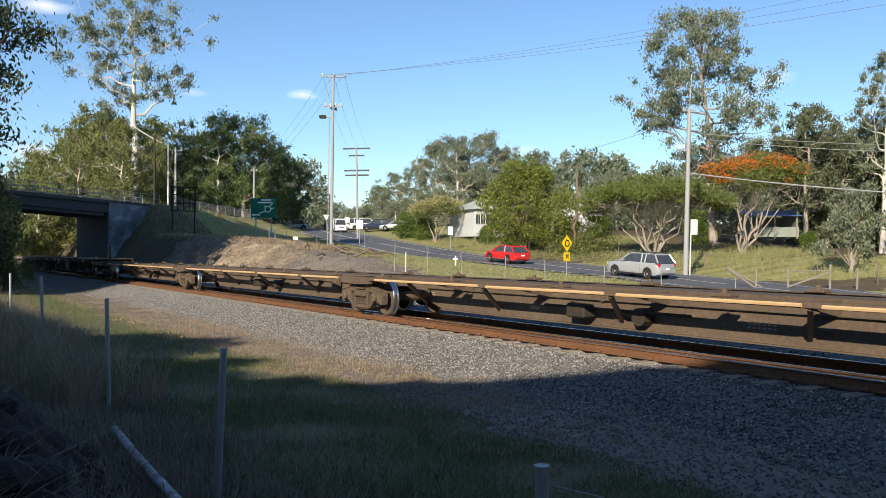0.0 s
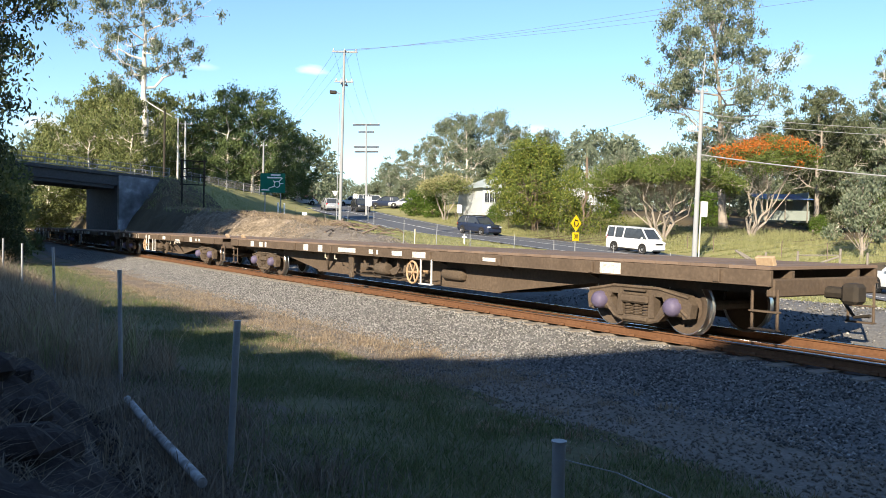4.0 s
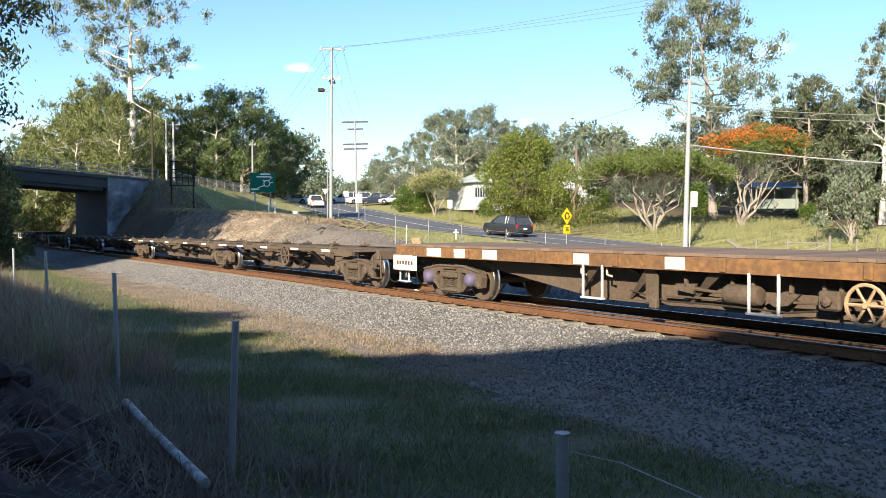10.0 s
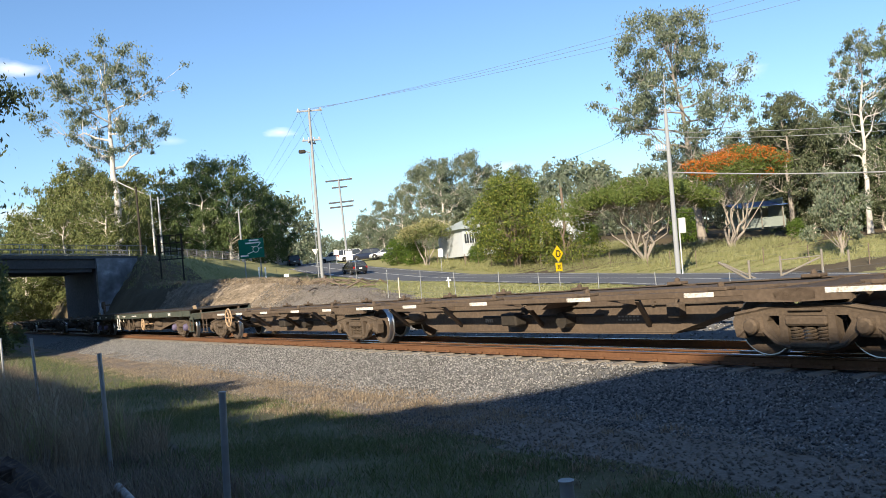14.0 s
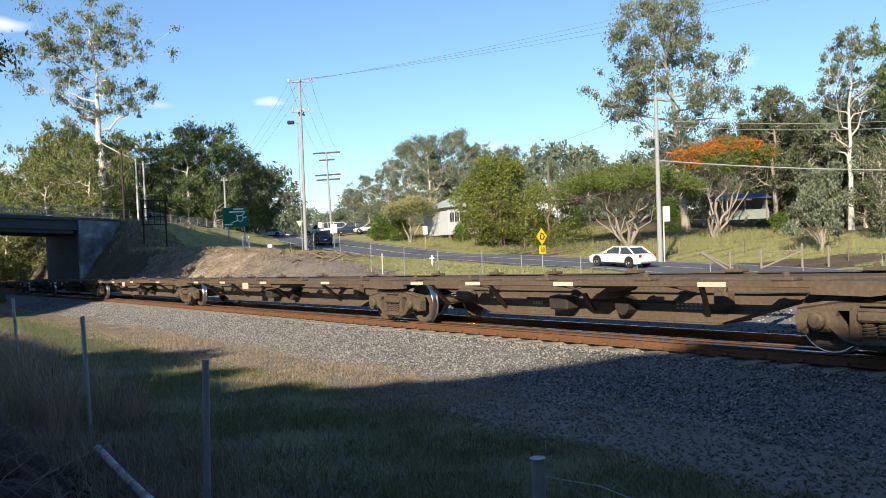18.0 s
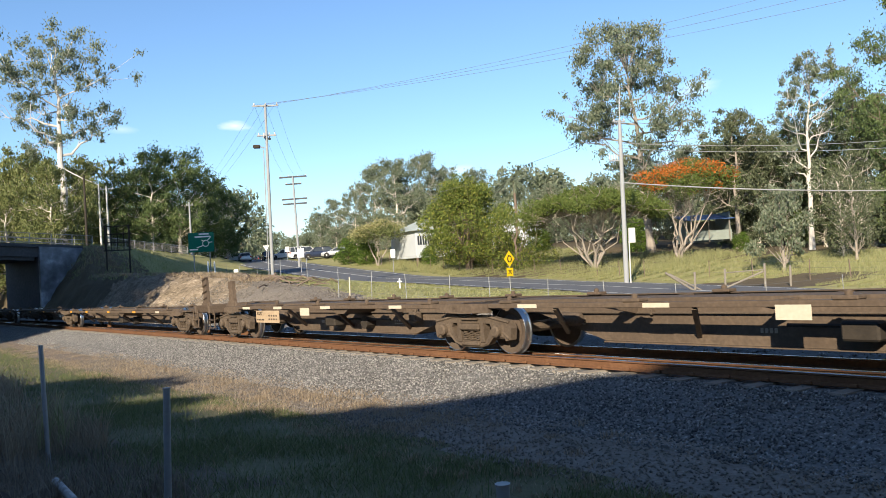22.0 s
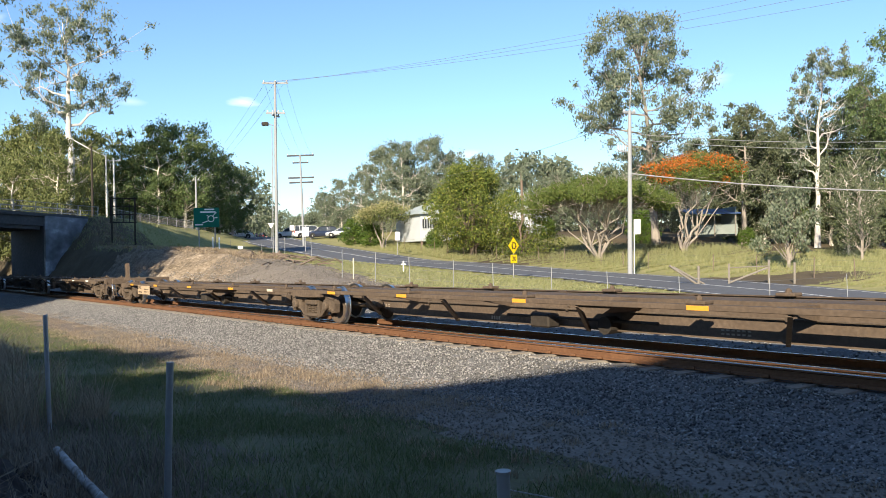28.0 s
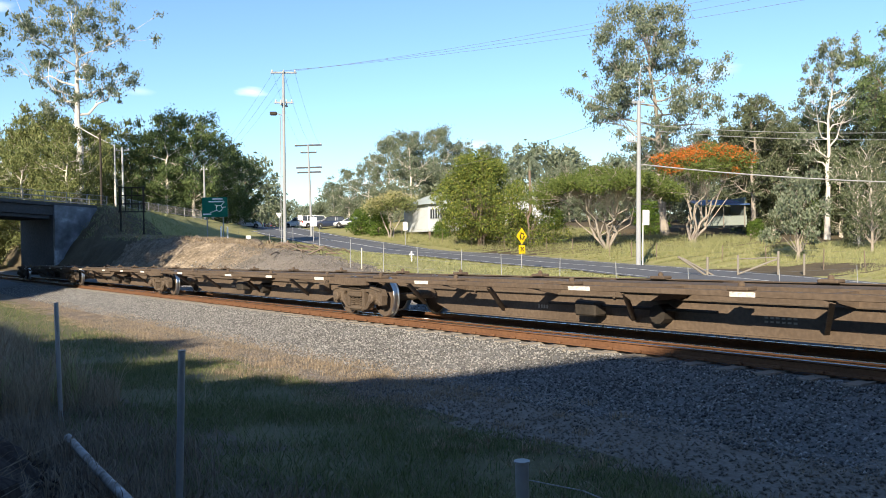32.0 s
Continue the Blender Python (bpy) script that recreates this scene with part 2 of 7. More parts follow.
M_STEEL = material("dusty_brown_wagon_steel", [(0.055, 0.040, 0.029), (0.098, 0.071, 0.050), (0.165, 0.121, 0.085)], 1.6, 0.85, 0.0, 0.25, 9, 0.7)
M_STEEL2 = material("red_oxide_wagon_steel", [(0.055, 0.037, 0.028), (0.165, 0.088, 0.040), (0.36, 0.185, 0.068)], 1.3, 0.85, 0.0, 0.25, 9, 0.7)
M_GREEN = material("grey_green_wagon_paint", [(0.032, 0.042, 0.034), (0.058, 0.068, 0.054), (0.11, 0.098, 0.07)], 1.5, 0.8, 0.0, 0.2, 8, 0.7)
M_BOGIE = material("brake_dust_cast_iron", [(0.050, 0.037, 0.028), (0.098, 0.073, 0.052), (0.17, 0.127, 0.09)], 3, 0.9, 0.1, 0.4, 7, 0.7)
M_WHEEL = material("brown_wheel_face", [(0.06, 0.043, 0.032), (0.115, 0.085, 0.062)], 4, 0.9, 0.0, 0.2, 6, 0.6)
M_TREAD = material("polished_wheel_rim", [(0.55, 0.54, 0.52), (0.7, 0.69, 0.67)], 6, 0.28, 1.0, 0.02, 5, 0.5)
M_RAILTOP = material("polished_rail_head", [(0.5, 0.5, 0.5), (0.68, 0.68, 0.7)], 6, 0.25, 1.0, 0.02, 5, 0.5)
M_RUST = material("rusty_rail_steel", [(0.070, 0.034, 0.018), (0.135, 0.064, 0.031), (0.21, 0.108, 0.055)], 1.2, 0.9, 0.0, 0.2, 14, 0.7)
M_WHITE = material("white_marking_paint", [(0.22, 0.18, 0.14), (0.58, 0.55, 0.50), (0.72, 0.71, 0.68)], 6, 0.7, 0.0, 0.05, 5, 0.35)
M_CREAM = material("cream_reflector", [(0.45, 0.39, 0.29), (0.6, 0.54, 0.43)], 3, 0.5, 0.0, 0.05, 6, 0.6)
M_BUFF = material("weathered_buff_paint", [(0.26, 0.18, 0.11), (0.40, 0.295, 0.19), (0.50, 0.39, 0.26)], 3, 0.6, 0.0, 0.1, 6, 0.6)
M_ORANGE = material("amber_reflector", [(0.60, 0.25, 0.025), (0.70, 0.35, 0.05)], 3, 0.4, 0.0, 0.05, 6, 0.6)
M_TANPIPE = material("tan_painted_air_pipe", [(0.44, 0.29, 0.145), (0.57, 0.40, 0.22)], 3, 0.6, 0.0, 0.05, 6, 0.6)
M_PURPLE = material("purple_bearing_cap", [(0.075, 0.062, 0.108), (0.135, 0.115, 0.185)], 3, 0.6, 0.0, 0.05, 6, 0.6)
M_YELLOWW = material("yellow_hand_wheel_paint", [(0.34, 0.22, 0.12), (0.47, 0.33, 0.21)], 3, 0.6, 0.0, 0.1, 6, 0.6)
M_BLACK = material("matt_black", [(0.012, 0.012, 0.012), (0.025, 0.024, 0.023)], 3, 0.7, 0.0, 0.05, 6, 0.6)
M_PALE = material("pale_grey_painted_step", [(0.46, 0.45, 0.43), (0.6, 0.59, 0.57)], 3, 0.6, 0.0, 0.05, 6, 0.6)
M_DARK = material("sooty_black_steel", [(0.02, 0.017, 0.014), (0.05, 0.04, 0.03)], 3, 0.8, 0.0, 0.2, 6, 0.6)
M_DECK = material("weathered_deck_boards", [(0.10, 0.075, 0.055), (0.17, 0.12, 0.09), (0.23, 0.165, 0.12)], 1.2, 0.9, 0.0, 0.3, 10, 0.7, each=0.35)
M_BALLAST = material("grey_crushed_stone", [(0.070, 0.068, 0.066), (0.155, 0.151, 0.145), (0.26, 0.252, 0.237)], 9, 0.95, 0.0, 1.0, 3, 0.75)
M_STONE = material("ballast_stones", [(0.045, 0.044, 0.044), (0.150, 0.146, 0.140), (0.40, 0.385, 0.36)], 3, 0.95, 0.0, 0.4, 6, 0.95, island=0.8)
M_BANKST = material("brown_grey_bank_stones", [(0.09, 0.08, 0.07), (0.17, 0.15, 0.13), (0.28, 0.25, 0.21)], 3, 0.95, 0.0, 0.4, 6, 0.95, island=0.8)
M_SLEEPER = material("dusty_concrete_sleeper", [(0.20, 0.175, 0.145), (0.34, 0.30, 0.25)], 3, 0.9, 0.0, 0.3, 8, 0.6)
M_ASPHALT = material("grey_asphalt", [(0.092, 0.098, 0.110), (0.128, 0.134, 0.147)], 0.8, 0.85, 0.0, 0.3, 40, 0.5)
M_LINE = material("white_road_paint", [(0.55, 0.55, 0.54), (0.75, 0.75, 0.73)], 2, 0.7, 0.0, 0.05, 9, 0.6)
M_CONCRETE = material("aged_concrete", [(0.16, 0.155, 0.15), (0.26, 0.25, 0.24), (0.33, 0.32, 0.31)], 0.5, 0.9, 0.0, 0.2, 9, 0.6)
M_PALEWALL = material("flaking_whitewash_on_concrete", [(0.12, 0.122, 0.13), (0.19, 0.197, 0.215), (0.27, 0.285, 0.315), (0.56, 0.59, 0.64)], 0.22, 0.9, 0.0, 0.15, 5, 0.30)
# the bridge's concrete, with the shade it lies in put into the colour
M_SHADECONC = material("shade_darkened_concrete", [(0.05, 0.05, 0.053), (0.085, 0.085, 0.09), (0.13, 0.13, 0.135)], 0.5, 0.9, 0.0, 0.2, 9, 0.6)
M_GALV = material("galvanised_steel", [(0.27, 0.28, 0.29), (0.40, 0.40, 0.40)], 4, 0.55, 0.5, 0.05, 6, 0.6)
M_POLE = material("weathered_timber_pole", [(0.215, 0.225, 0.235), (0.35, 0.36, 0.37)], 2, 0.9, 0.0, 0.3, 8, 0.6, stretch=(3, 3, 0.3))
M_ARM = material("dark_weathered_timber_arm", [(0.05, 0.05, 0.055), (0.10, 0.10, 0.105)], 2, 0.9, 0.0, 0.3, 8, 0.6)
M_BARKG = material("pale_gum_bark", [(0.42, 0.36, 0.30), (0.60, 0.54, 0.47), (0.70, 0.65, 0.58)], 0.8, 0.9, 0.0, 0.3, 7, 0.6)
M_BARKD = material("grey_brown_bark", [(0.12, 0.09, 0.07), (0.22, 0.17, 0.13)], 1.5, 0.95, 0.0, 0.5, 8, 0.6, stretch=(2, 2, 0.5))
M_BARKP = material("pinkish_grey_bark", [(0.19, 0.162, 0.135), (0.40, 0.352, 0.30)], 1.5, 0.95, 0.0, 0.4, 8, 0.6)
M_BARKW = material("white_gum_bark", [(0.36, 0.33, 0.30), (0.52, 0.49, 0.455), (0.62, 0.595, 0.56)], 0.8, 0.9, 0.0, 0.3, 7, 0.6)
M_WIRE = material("dull_wire", [(0.10, 0.10, 0.11), (0.16, 0.16, 0.17)], 3, 0.6, 0.3, 0.0, 6, 0.6)
M_PIPE = material("scuffed_white_plastic", [(0.05, 0.045, 0.04), (0.26, 0.25, 0.24), (0.5, 0.5, 0.5)], 3, 0.6, 0.0, 0.1, 4, 0.4)
M_STENCIL = material("worn_stencil_paint", [(0.22, 0.175, 0.13), (0.36, 0.31, 0.25)], 6, 0.8, 0.0, 0.05, 5, 0.6)
M_SOIL = material("dark_damp_soil", [(0.014, 0.011, 0.010), (0.036, 0.027, 0.024), (0.075, 0.056, 0.048)], 3, 0.95, 0.0, 0.8, 6, 0.7)


def leaves(name, colours, tr=0.3):
    return material(name, colours, 0.9, 0.6, 0.0, 0.0, 4, 0.85, island=0.5, translucent=tr, specular=0.25)


M_LF_GUM = leaves("grey_green_gum_leaves", [(0.066, 0.092, 0.056), (0.182, 0.218, 0.142), (0.370, 0.390, 0.280)], 0.4)
M_LF_POIN = leaves("feathery_poinciana_leaves", [(0.050, 0.085, 0.018), (0.115, 0.155, 0.036), (0.205, 0.225, 0.065)])
M_LF_MANGO = leaves("mixed_dark_and_yellow_green_leaves", [(0.022, 0.043, 0.011), (0.122, 0.163, 0.033), (0.400, 0.395, 0.080)])
M_LF_DARK = leaves("dark_green_leaves", [(0.034, 0.060, 0.022), (0.105, 0.150, 0.054), (0.24, 0.285, 0.115)])
M_LF_OLIVE = leaves("olive_yellow_leaves", [(0.056, 0.078, 0.025), (0.150, 0.175, 0.060), (0.300, 0.302, 0.125)])
M_LF_LUSH = leaves("lush_green_leaves", [(0.034, 0.073, 0.011), (0.084, 0.140, 0.020), (0.157, 0.213, 0.039)])
M_LF_PINE = leaves("blackish_green_needles", [(0.022, 0.036, 0.016), (0.05, 0.07, 0.03), (0.10, 0.12, 0.055)])
M_LF_FLAME = leaves("orange_red_blossom", [(0.30, 0.075, 0.016), (0.52, 0.14, 0.022), (0.62, 0.24, 0.06)])
M_LF_CREAM = leaves("creamy_blossom", [(0.280, 0.260, 0.100), (0.450, 0.420, 0.220)])
M_LF_GUMD = leaves("dull_olive_gum_leaves", [(0.036, 0.050, 0.028), (0.102, 0.122, 0.066), (0.235, 0.250, 0.148)])
M_GRASS = leaves("green_grass_blades", [(0.050, 0.082, 0.028), (0.118, 0.150, 0.054), (0.30, 0.275, 0.145)], 0.25)
M_DRY = leaves("dry_straw_grass", [(0.160, 0.118, 0.078), (0.310, 0.240, 0.162), (0.470, 0.390, 0.275)], 0.25)
M_DEADG = leaves("dead_brown_grass", [(0.09, 0.071, 0.054), (0.20, 0.160, 0.120), (0.38, 0.315, 0.235)], 0.25)
M_MEADOW = leaves("tall_meadow_grass", [(0.17, 0.190, 0.075), (0.29, 0.30, 0.135), (0.46, 0.43, 0.24)], 0.25)

# ---- plan: the railway runs straight along U, its middle 11.33 m from the eye ----
AZ = radians(32.75)
U = Vector((math.sin(AZ), -math.cos(AZ), 0.0))
N = Vector((math.cos(AZ), math.sin(AZ), 0.0))
MID, RAIL0, GRADE = 11.33, -1.66, 0.0108
TRACK = Matrix(((U.x, N.x, 0, N.x * MID), (U.y, N.y, 0, N.y * MID), (0, 0, 1, RAIL0), (0, 0, 0, 1))) @ Matrix.Rotation(-math.atan(GRADE), 4, "Y")


def sq_to_xy(s, q):
    return U.x * s + N.x * q, U.y * s + N.y * q


def polyline(points, step):
    """Smooth samples along control points, with their running length."""
    p = np.array(points, float)
    d = np.r_[0, np.cumsum(np.hypot(*np.diff(p, axis=0).T))]
    m = np.gradient(p, d, axis=0)
    out = []
    for x in np.arange(0, d[-1], step):
        i = min(np.searchsorted(d, x, side="right") - 1, len(d) - 2)
        h = d[i + 1] - d[i]
        t = (x - d[i]) / h
        out.append((2 * t**3 - 3 * t**2 + 1) * p[i] + (t**3 - 2 * t**2 + t) * h * m[i] + (-2 * t**3 + 3 * t**2) * p[i + 1] + (t**3 - t**2) * h * m[i + 1])
    out = np.array(out)
    return out, np.r_[0, np.cumsum(np.hypot(*np.diff(out, axis=0).T))]


ROAD, ROAD_ARC = polyline([(24.5, -60), (24.0, 0), (23.5, 20), (23.2, 32), (21.6, 42.6), (19.4, 50.4), (16.35, 57.9), (12.28, 63.3), (5.78, 73.4), (0, 80.5), (-4.1, 89), (-8.9, 99.5), (-13.8, 112), (-19.2, 130), (-23, 146), (-26, 165), (-30, 260)], 1.5)
ROAD_T = np.gradient(ROAD, axis=0)
ROAD_T /= np.hypot(*ROAD_T.T)[:, None]
ROAD_N = np.stack([ROAD_T[:, 1], -ROAD_T[:, 0]], 1)
ARC0 = ROAD_ARC[np.argmin(np.hypot(ROAD[:, 0] - 23.5, ROAD[:, 1] - 20))]


def road_z(y):
    return np.interp(y, [-60, 20, 40, 56, 80, 99.5, 112, 130, 150, 180, 300], [-3.6, -3.25, -2.88, -2.47, -1.13, 0.235, 1.02, 2.0, 2.6, 2.8, 3.0])


BANK = [((-31.6, 82, 3.65), (-31, 95, 3.45)), ((-31, 95, 3.45), (-29.5, 112, 3.2)), ((-29.5, 112, 3.2), (-27, 130, 2.5)), ((-38.6, 67.2, 4.55), (-52, 42, 4.6)), ((-52, 42, 4.6), (-90, -10, 4.6))]


def heap(x, y):
    """Height of the spoil heap over the ground."""
    back = ((x + 4.15) / 1.2)**2 + ((y - 5.9) / 1.6)**2
    return 0.70 * np.exp(-back**2) + 0.55 * np.exp(-(((x + 3.0) / 1.1)**2 + ((y - 4.1) / 1.3)**2)) + 0.4 * np.exp(-(((x + 1.5) / 0.7)**2 + ((y - 3.2) / 0.8)**2))


def ground_z(x, y):
    """Height of the ground; x and y are arrays."""
    x, y = np.atleast_1d(np.asarray(x, float)), np.atleast_1d(np.asarray(y, float))
    s, q = U.x * x + U.y * y, N.x * x + N.y * y
    rail = RAIL0 + GRADE * np.clip(s, -160, 80)
    near = rail + np.interp(q, [-80, -25, -7, -3, 0, 2, 4, 6, 8, 9.3, 9.9, 12.8, 13.6, 14.8, 15.6], [3, 1.8, 0.5, 0.2, 0.06, -0.26, -0.48, -0.6, -0.56, -0.35, -0.205, -0.205, 0.0, 0.2, 0.25])
    crest = np.interp(s, [-120, -95, -75, -55, -45, -37, -31, -26, -15, 50], [3.3, 3.3, 3.1, 2.5, 1.98, 1.3, 0.52, 0.1, -0.1, -0.2])
    i = np.empty(len(x), int)
    for a in range(0, len(x), 4000):
        i[a:a + 4000] = np.argmin((x[a:a + 4000, None] - ROAD[None, :, 0])**2 + (y[a:a + 4000, None] - ROAD[None, :, 1])**2, axis=1)
    off = (x - ROAD[i, 0]) * ROAD_N[i, 0] + (y - ROAD[i, 1]) * ROAD_N[i, 1]
    zr = road_z(ROAD[i, 1])
    d_crest, d_road = np.maximum(q - 18.6, 0), np.maximum(-off - 5.2, 0)
    w = d_crest / (d_crest + d_road + 1e-3)
    w = w * w * (3 - 2 * w)
    mid = (rail + crest) * (1 - w) + zr * w
    step = np.clip((q - 15.6) / 3.0, 0, 1)
    far = np.where(q < 18.6, near + (rail + crest - near) * step * step * (3 - 2 * step), mid)
    far = np.where(off > -5.2, zr + np.clip((off - 6.5) * 0.075, 0, 1.5) + np.clip((off - 60) * 0.01, 0, 1), far)
    z = np.where(q < 15.6, near, far)
    for k, (a, b) in enumerate(BANK):
        ax, ay, az = a
        dx, dy = b[0] - ax, b[1] - ay
        t = np.clip(((x - ax) * dx + (y - ay) * dy) / (dx * dx + dy * dy), 0, 1)
        dist = np.hypot(x - ax - t * dx, y - ay - t * dy)
        top = az + (b[2] - az) * t - np.maximum(dist - 4.5, 0) / 2.1
        steep = np.interp(s, [-74, -62], [1.35, 0.6]) if k < 3 else 0.6
        lim = rail - 0.5 + steep * (np.maximum(q - 15.4, 0) if k < 3 else np.maximum(7.0 - q, 0))
        top = np.minimum(top, lim)
        ok = (q > 15.4) if k < 3 else (q < 7.0)
        z = np.where(ok & (off < -5.2), np.maximum(z, top), z)
    # spoil heap beside the fence
    z = z + heap(x, y)
    far_out = np.hypot(x, y)
    return z + np.clip(far_out - 260, 0, 400) * 0.012


def gz(x, y):
    return float(ground_z(x, y)[0])


def on(x, y, dz=0.0, rz=0.0):
    """A pose on the ground."""
    return pose(x, y, gz(x, y) + dz, 0, 0, rz)


def spaced(lo, a, b, hi, fine, grow):
    """Coordinates fine between a and b, growing outwards."""
    out = list(np.arange(a, b + fine / 2, fine))
    st, v = fine, a
    while v > lo:
        st *= grow
        v -= st
        out.insert(0, v)
    st, v = fine, out[-1]
    while v < hi:
        st *= grow
        v += st
        out.append(v)
    return np.array(out)


M_G_GRASS = material("short_green_turf", [(0.058, 0.063, 0.032), (0.12, 0.114, 0.058), (0.23, 0.19, 0.112)], 0.9, 0.95, 0.0, 0.8, 9, 0.7)
M_G_DRY = material("dry_grass_and_litter", [(0.052, 0.041, 0.031), (0.115, 0.091, 0.068), (0.22, 0.178, 0.132)], 0.8, 0.95, 0.0, 0.8, 9, 0.7)
M_G_CUT = material("cut_clay_bank", [(0.05, 0.040, 0.028), (0.14, 0.110, 0.076), (0.28, 0.225, 0.165), (0.52, 0.45, 0.36)], 0.9, 0.95, 0.0, 1.0, 6, 0.5, stretch=(1, 1, 2.2))
M_G_SAND = material("bare_sandy_soil", [(0.075, 0.06, 0.045), (0.175, 0.14, 0.107), (0.33, 0.275, 0.215)], 2.2, 0.95, 0.0, 0.8, 9, 0.8)
M_G_GRAVEL = material("grey_gravel_bank", [(0.10, 0.088, 0.076), (0.17, 0.15, 0.13), (0.25, 0.22, 0.185)], 2.5, 0.95, 0.0, 0.9, 7, 0.7)
M_G_FIELD = material("field_grass", [(0.15, 0.155, 0.06), (0.275, 0.26, 0.105), (0.42, 0.37, 0.19)], 0.35, 0.95, 0.0, 0.8, 12, 0.7)
# dirt and leaf litter, coloured darker to include the shade under trees
M_G_DIRTSHADE = material("dirt_and_litter_with_tree_shade", [(0.055, 0.043, 0.028), (0.10, 0.078, 0.048), (0.16, 0.128, 0.08)], 0.6, 0.95, 0.0, 0.8, 9, 0.7)
M_G_FOOT = material("stony_grey_soil", [(0.085, 0.073, 0.062), (0.19, 0.165, 0.138), (0.35, 0.305, 0.26)], 2.4, 0.95, 0.0, 0.9, 9, 0.8)


def build_ground():
    ss = spaced(-1500, -78, 8, 1200, 0.55, 1.09)
    qs = spaced(-1200, -6, 20, 1800, 0.33, 1.07)
    S, Q = np.meshgrid(ss, qs, indexing="ij")
    x, y = U.x * S + N.x * Q, U.y * S + N.y * Q
    z = ground_z(x.ravel(), y.ravel()).reshape(x.shape)
    rough = np.array([noise.noise((a * 0.9, b * 0.9, 0)) + 0.5 * noise.noise((a * 2.7, b * 2.7, 3)) for a, b in zip(x.ravel(), y.ravel())]).reshape(x.shape)
    amp = np.where((Q > 8.6) & (Q < 13.3), 0.015, np.where((Q > 15.2) & (Q < 19.5) & (S < -44), 0.48, np.where((Q > -4) & (Q < 9) & (S > -36), 0.012, 0.05)))
    fine = np.array([noise.noise((a * 1.7, b * 1.7, 9)) for a, b in zip(x.ravel(), y.ravel())]).reshape(x.shape)
    clay = (Q > 15.0) & (Q < 19.4) & (S < -40) & (S > -75)
    z = z + rough * amp - np.where(heap(x, y) > 0.03, 0.14, 0) - np.where(clay, 0.45 * np.maximum(0, fine - 0.05), 0)
    n1, n2 = S.shape
    v = np.stack([x, y, z], -1).reshape(-1, 3)
    idx = np.arange(n1 * n2).reshape(n1, n2)
    f = np.stack([idx[:-1, :-1], idx[1:, :-1], idx[1:, 1:], idx[:-1, 1:]], -1).reshape(-1, 4)
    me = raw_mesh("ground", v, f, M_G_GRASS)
    for m in (M_BALLAST, M_G_DRY, M_G_CUT, M_G_GRAVEL, M_G_FIELD, M_G_DIRTSHADE, M_SOIL, M_G_SAND, M_G_FOOT):
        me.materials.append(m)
    sc, qc = (S[:-1, :-1] + S[1:, 1:]) / 2, (Q[:-1, :-1] + Q[1:, 1:]) / 2
    xc, yc = (x[:-1, :-1] + x[1:, 1:]) / 2, (y[:-1, :-1] + y[1:, 1:]) / 2
    jit = rough[:-1, :-1] * 0.9
    k = np.zeros(sc.shape, int)
    k[(qc < 3.4 + 1.4 * jit)] = 2
    k[(qc < 8.6 + jit) & (qc > 6.5 + 1.2 * jit)] = 8
    k[(k == 8) & (sc > -12 + 5 * jit)] = 9
    k[(qc > 8.0 + 0.7 * jit) & (qc < 14.2)] = 1
    k[(qc >= 14.2) & (qc < 60)] = 2
    k[(qc >= 14.2) & (qc < 18.9 + jit) & (sc < -40 + 3 * jit) & (sc > -66 + 4 * jit)] = 3
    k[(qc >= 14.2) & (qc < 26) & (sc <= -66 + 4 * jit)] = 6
    k[(qc >= 14.2) & (qc < 20.5 + jit) & (sc >= -42 + 3 * jit) & (sc < -26)] = 4
    k[(qc >= 14.2) & (qc < 17) & (sc >= -26)] = 1
    k[(qc > 19.6 + jit)] = 5
    # dirt track at the gate, the bushes' shade included in its dark colour
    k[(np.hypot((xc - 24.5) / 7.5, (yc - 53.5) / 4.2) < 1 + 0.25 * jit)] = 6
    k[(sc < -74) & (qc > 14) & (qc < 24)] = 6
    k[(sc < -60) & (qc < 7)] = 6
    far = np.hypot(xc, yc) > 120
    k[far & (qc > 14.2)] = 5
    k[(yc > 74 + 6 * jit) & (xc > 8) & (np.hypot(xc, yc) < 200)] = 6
    k[heap(xc, yc) > 0.03] = 7
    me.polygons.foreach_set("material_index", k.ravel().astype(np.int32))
    me.shade_smooth()
    g = new("ground", me)
    return tagged(g, "grassy ground with ballast bed, clay cutting and rising field", "ground", kind="structure")


build_ground()


# ---- road ----
def ribbon(name, lo, hi, mat, dz, a=0, b=None, label="", cat="road", kind="structure", thick=0.0, dash=None):
    """A strip along the road from lo to hi metres across."""
    v, f = [], []
    run = range(a, b or len(ROAD))
    for i in run:
        for o in (lo, hi):
            p = ROAD[i] + ROAD_N[i] * o
            v.append((p[0], p[1], float(road_z(ROAD[i][1])) + dz))
    for j in range(len(run) - 1):
        if dash and (j // dash) % 3 == 2:
            continue
        f.append((2 * j, 2 * j + 1, 2 * j + 3, 2 * j + 2))
    me = raw_mesh(name, v, f, mat)
    return tagged(new(name, me), label, cat, kind=kind)


ribbon("road", -4.6, 4.4, M_ASPHALT, 0.05, label="two-lane grey asphalt road climbing to a roundabout")
ribbon("centre_line", -0.07, 0.09, M_LINE, 0.056, label="white painted centre line on the road", cat="road marking")
ribbon("edge_line", -3.95, -3.83, M_LINE, 0.056, label="white painted edge line on the road", cat="road marking")
ribbon("edge_line", 3.7, 3.82, M_LINE, 0.056, label="white painted edge line on the road", cat="road marking")


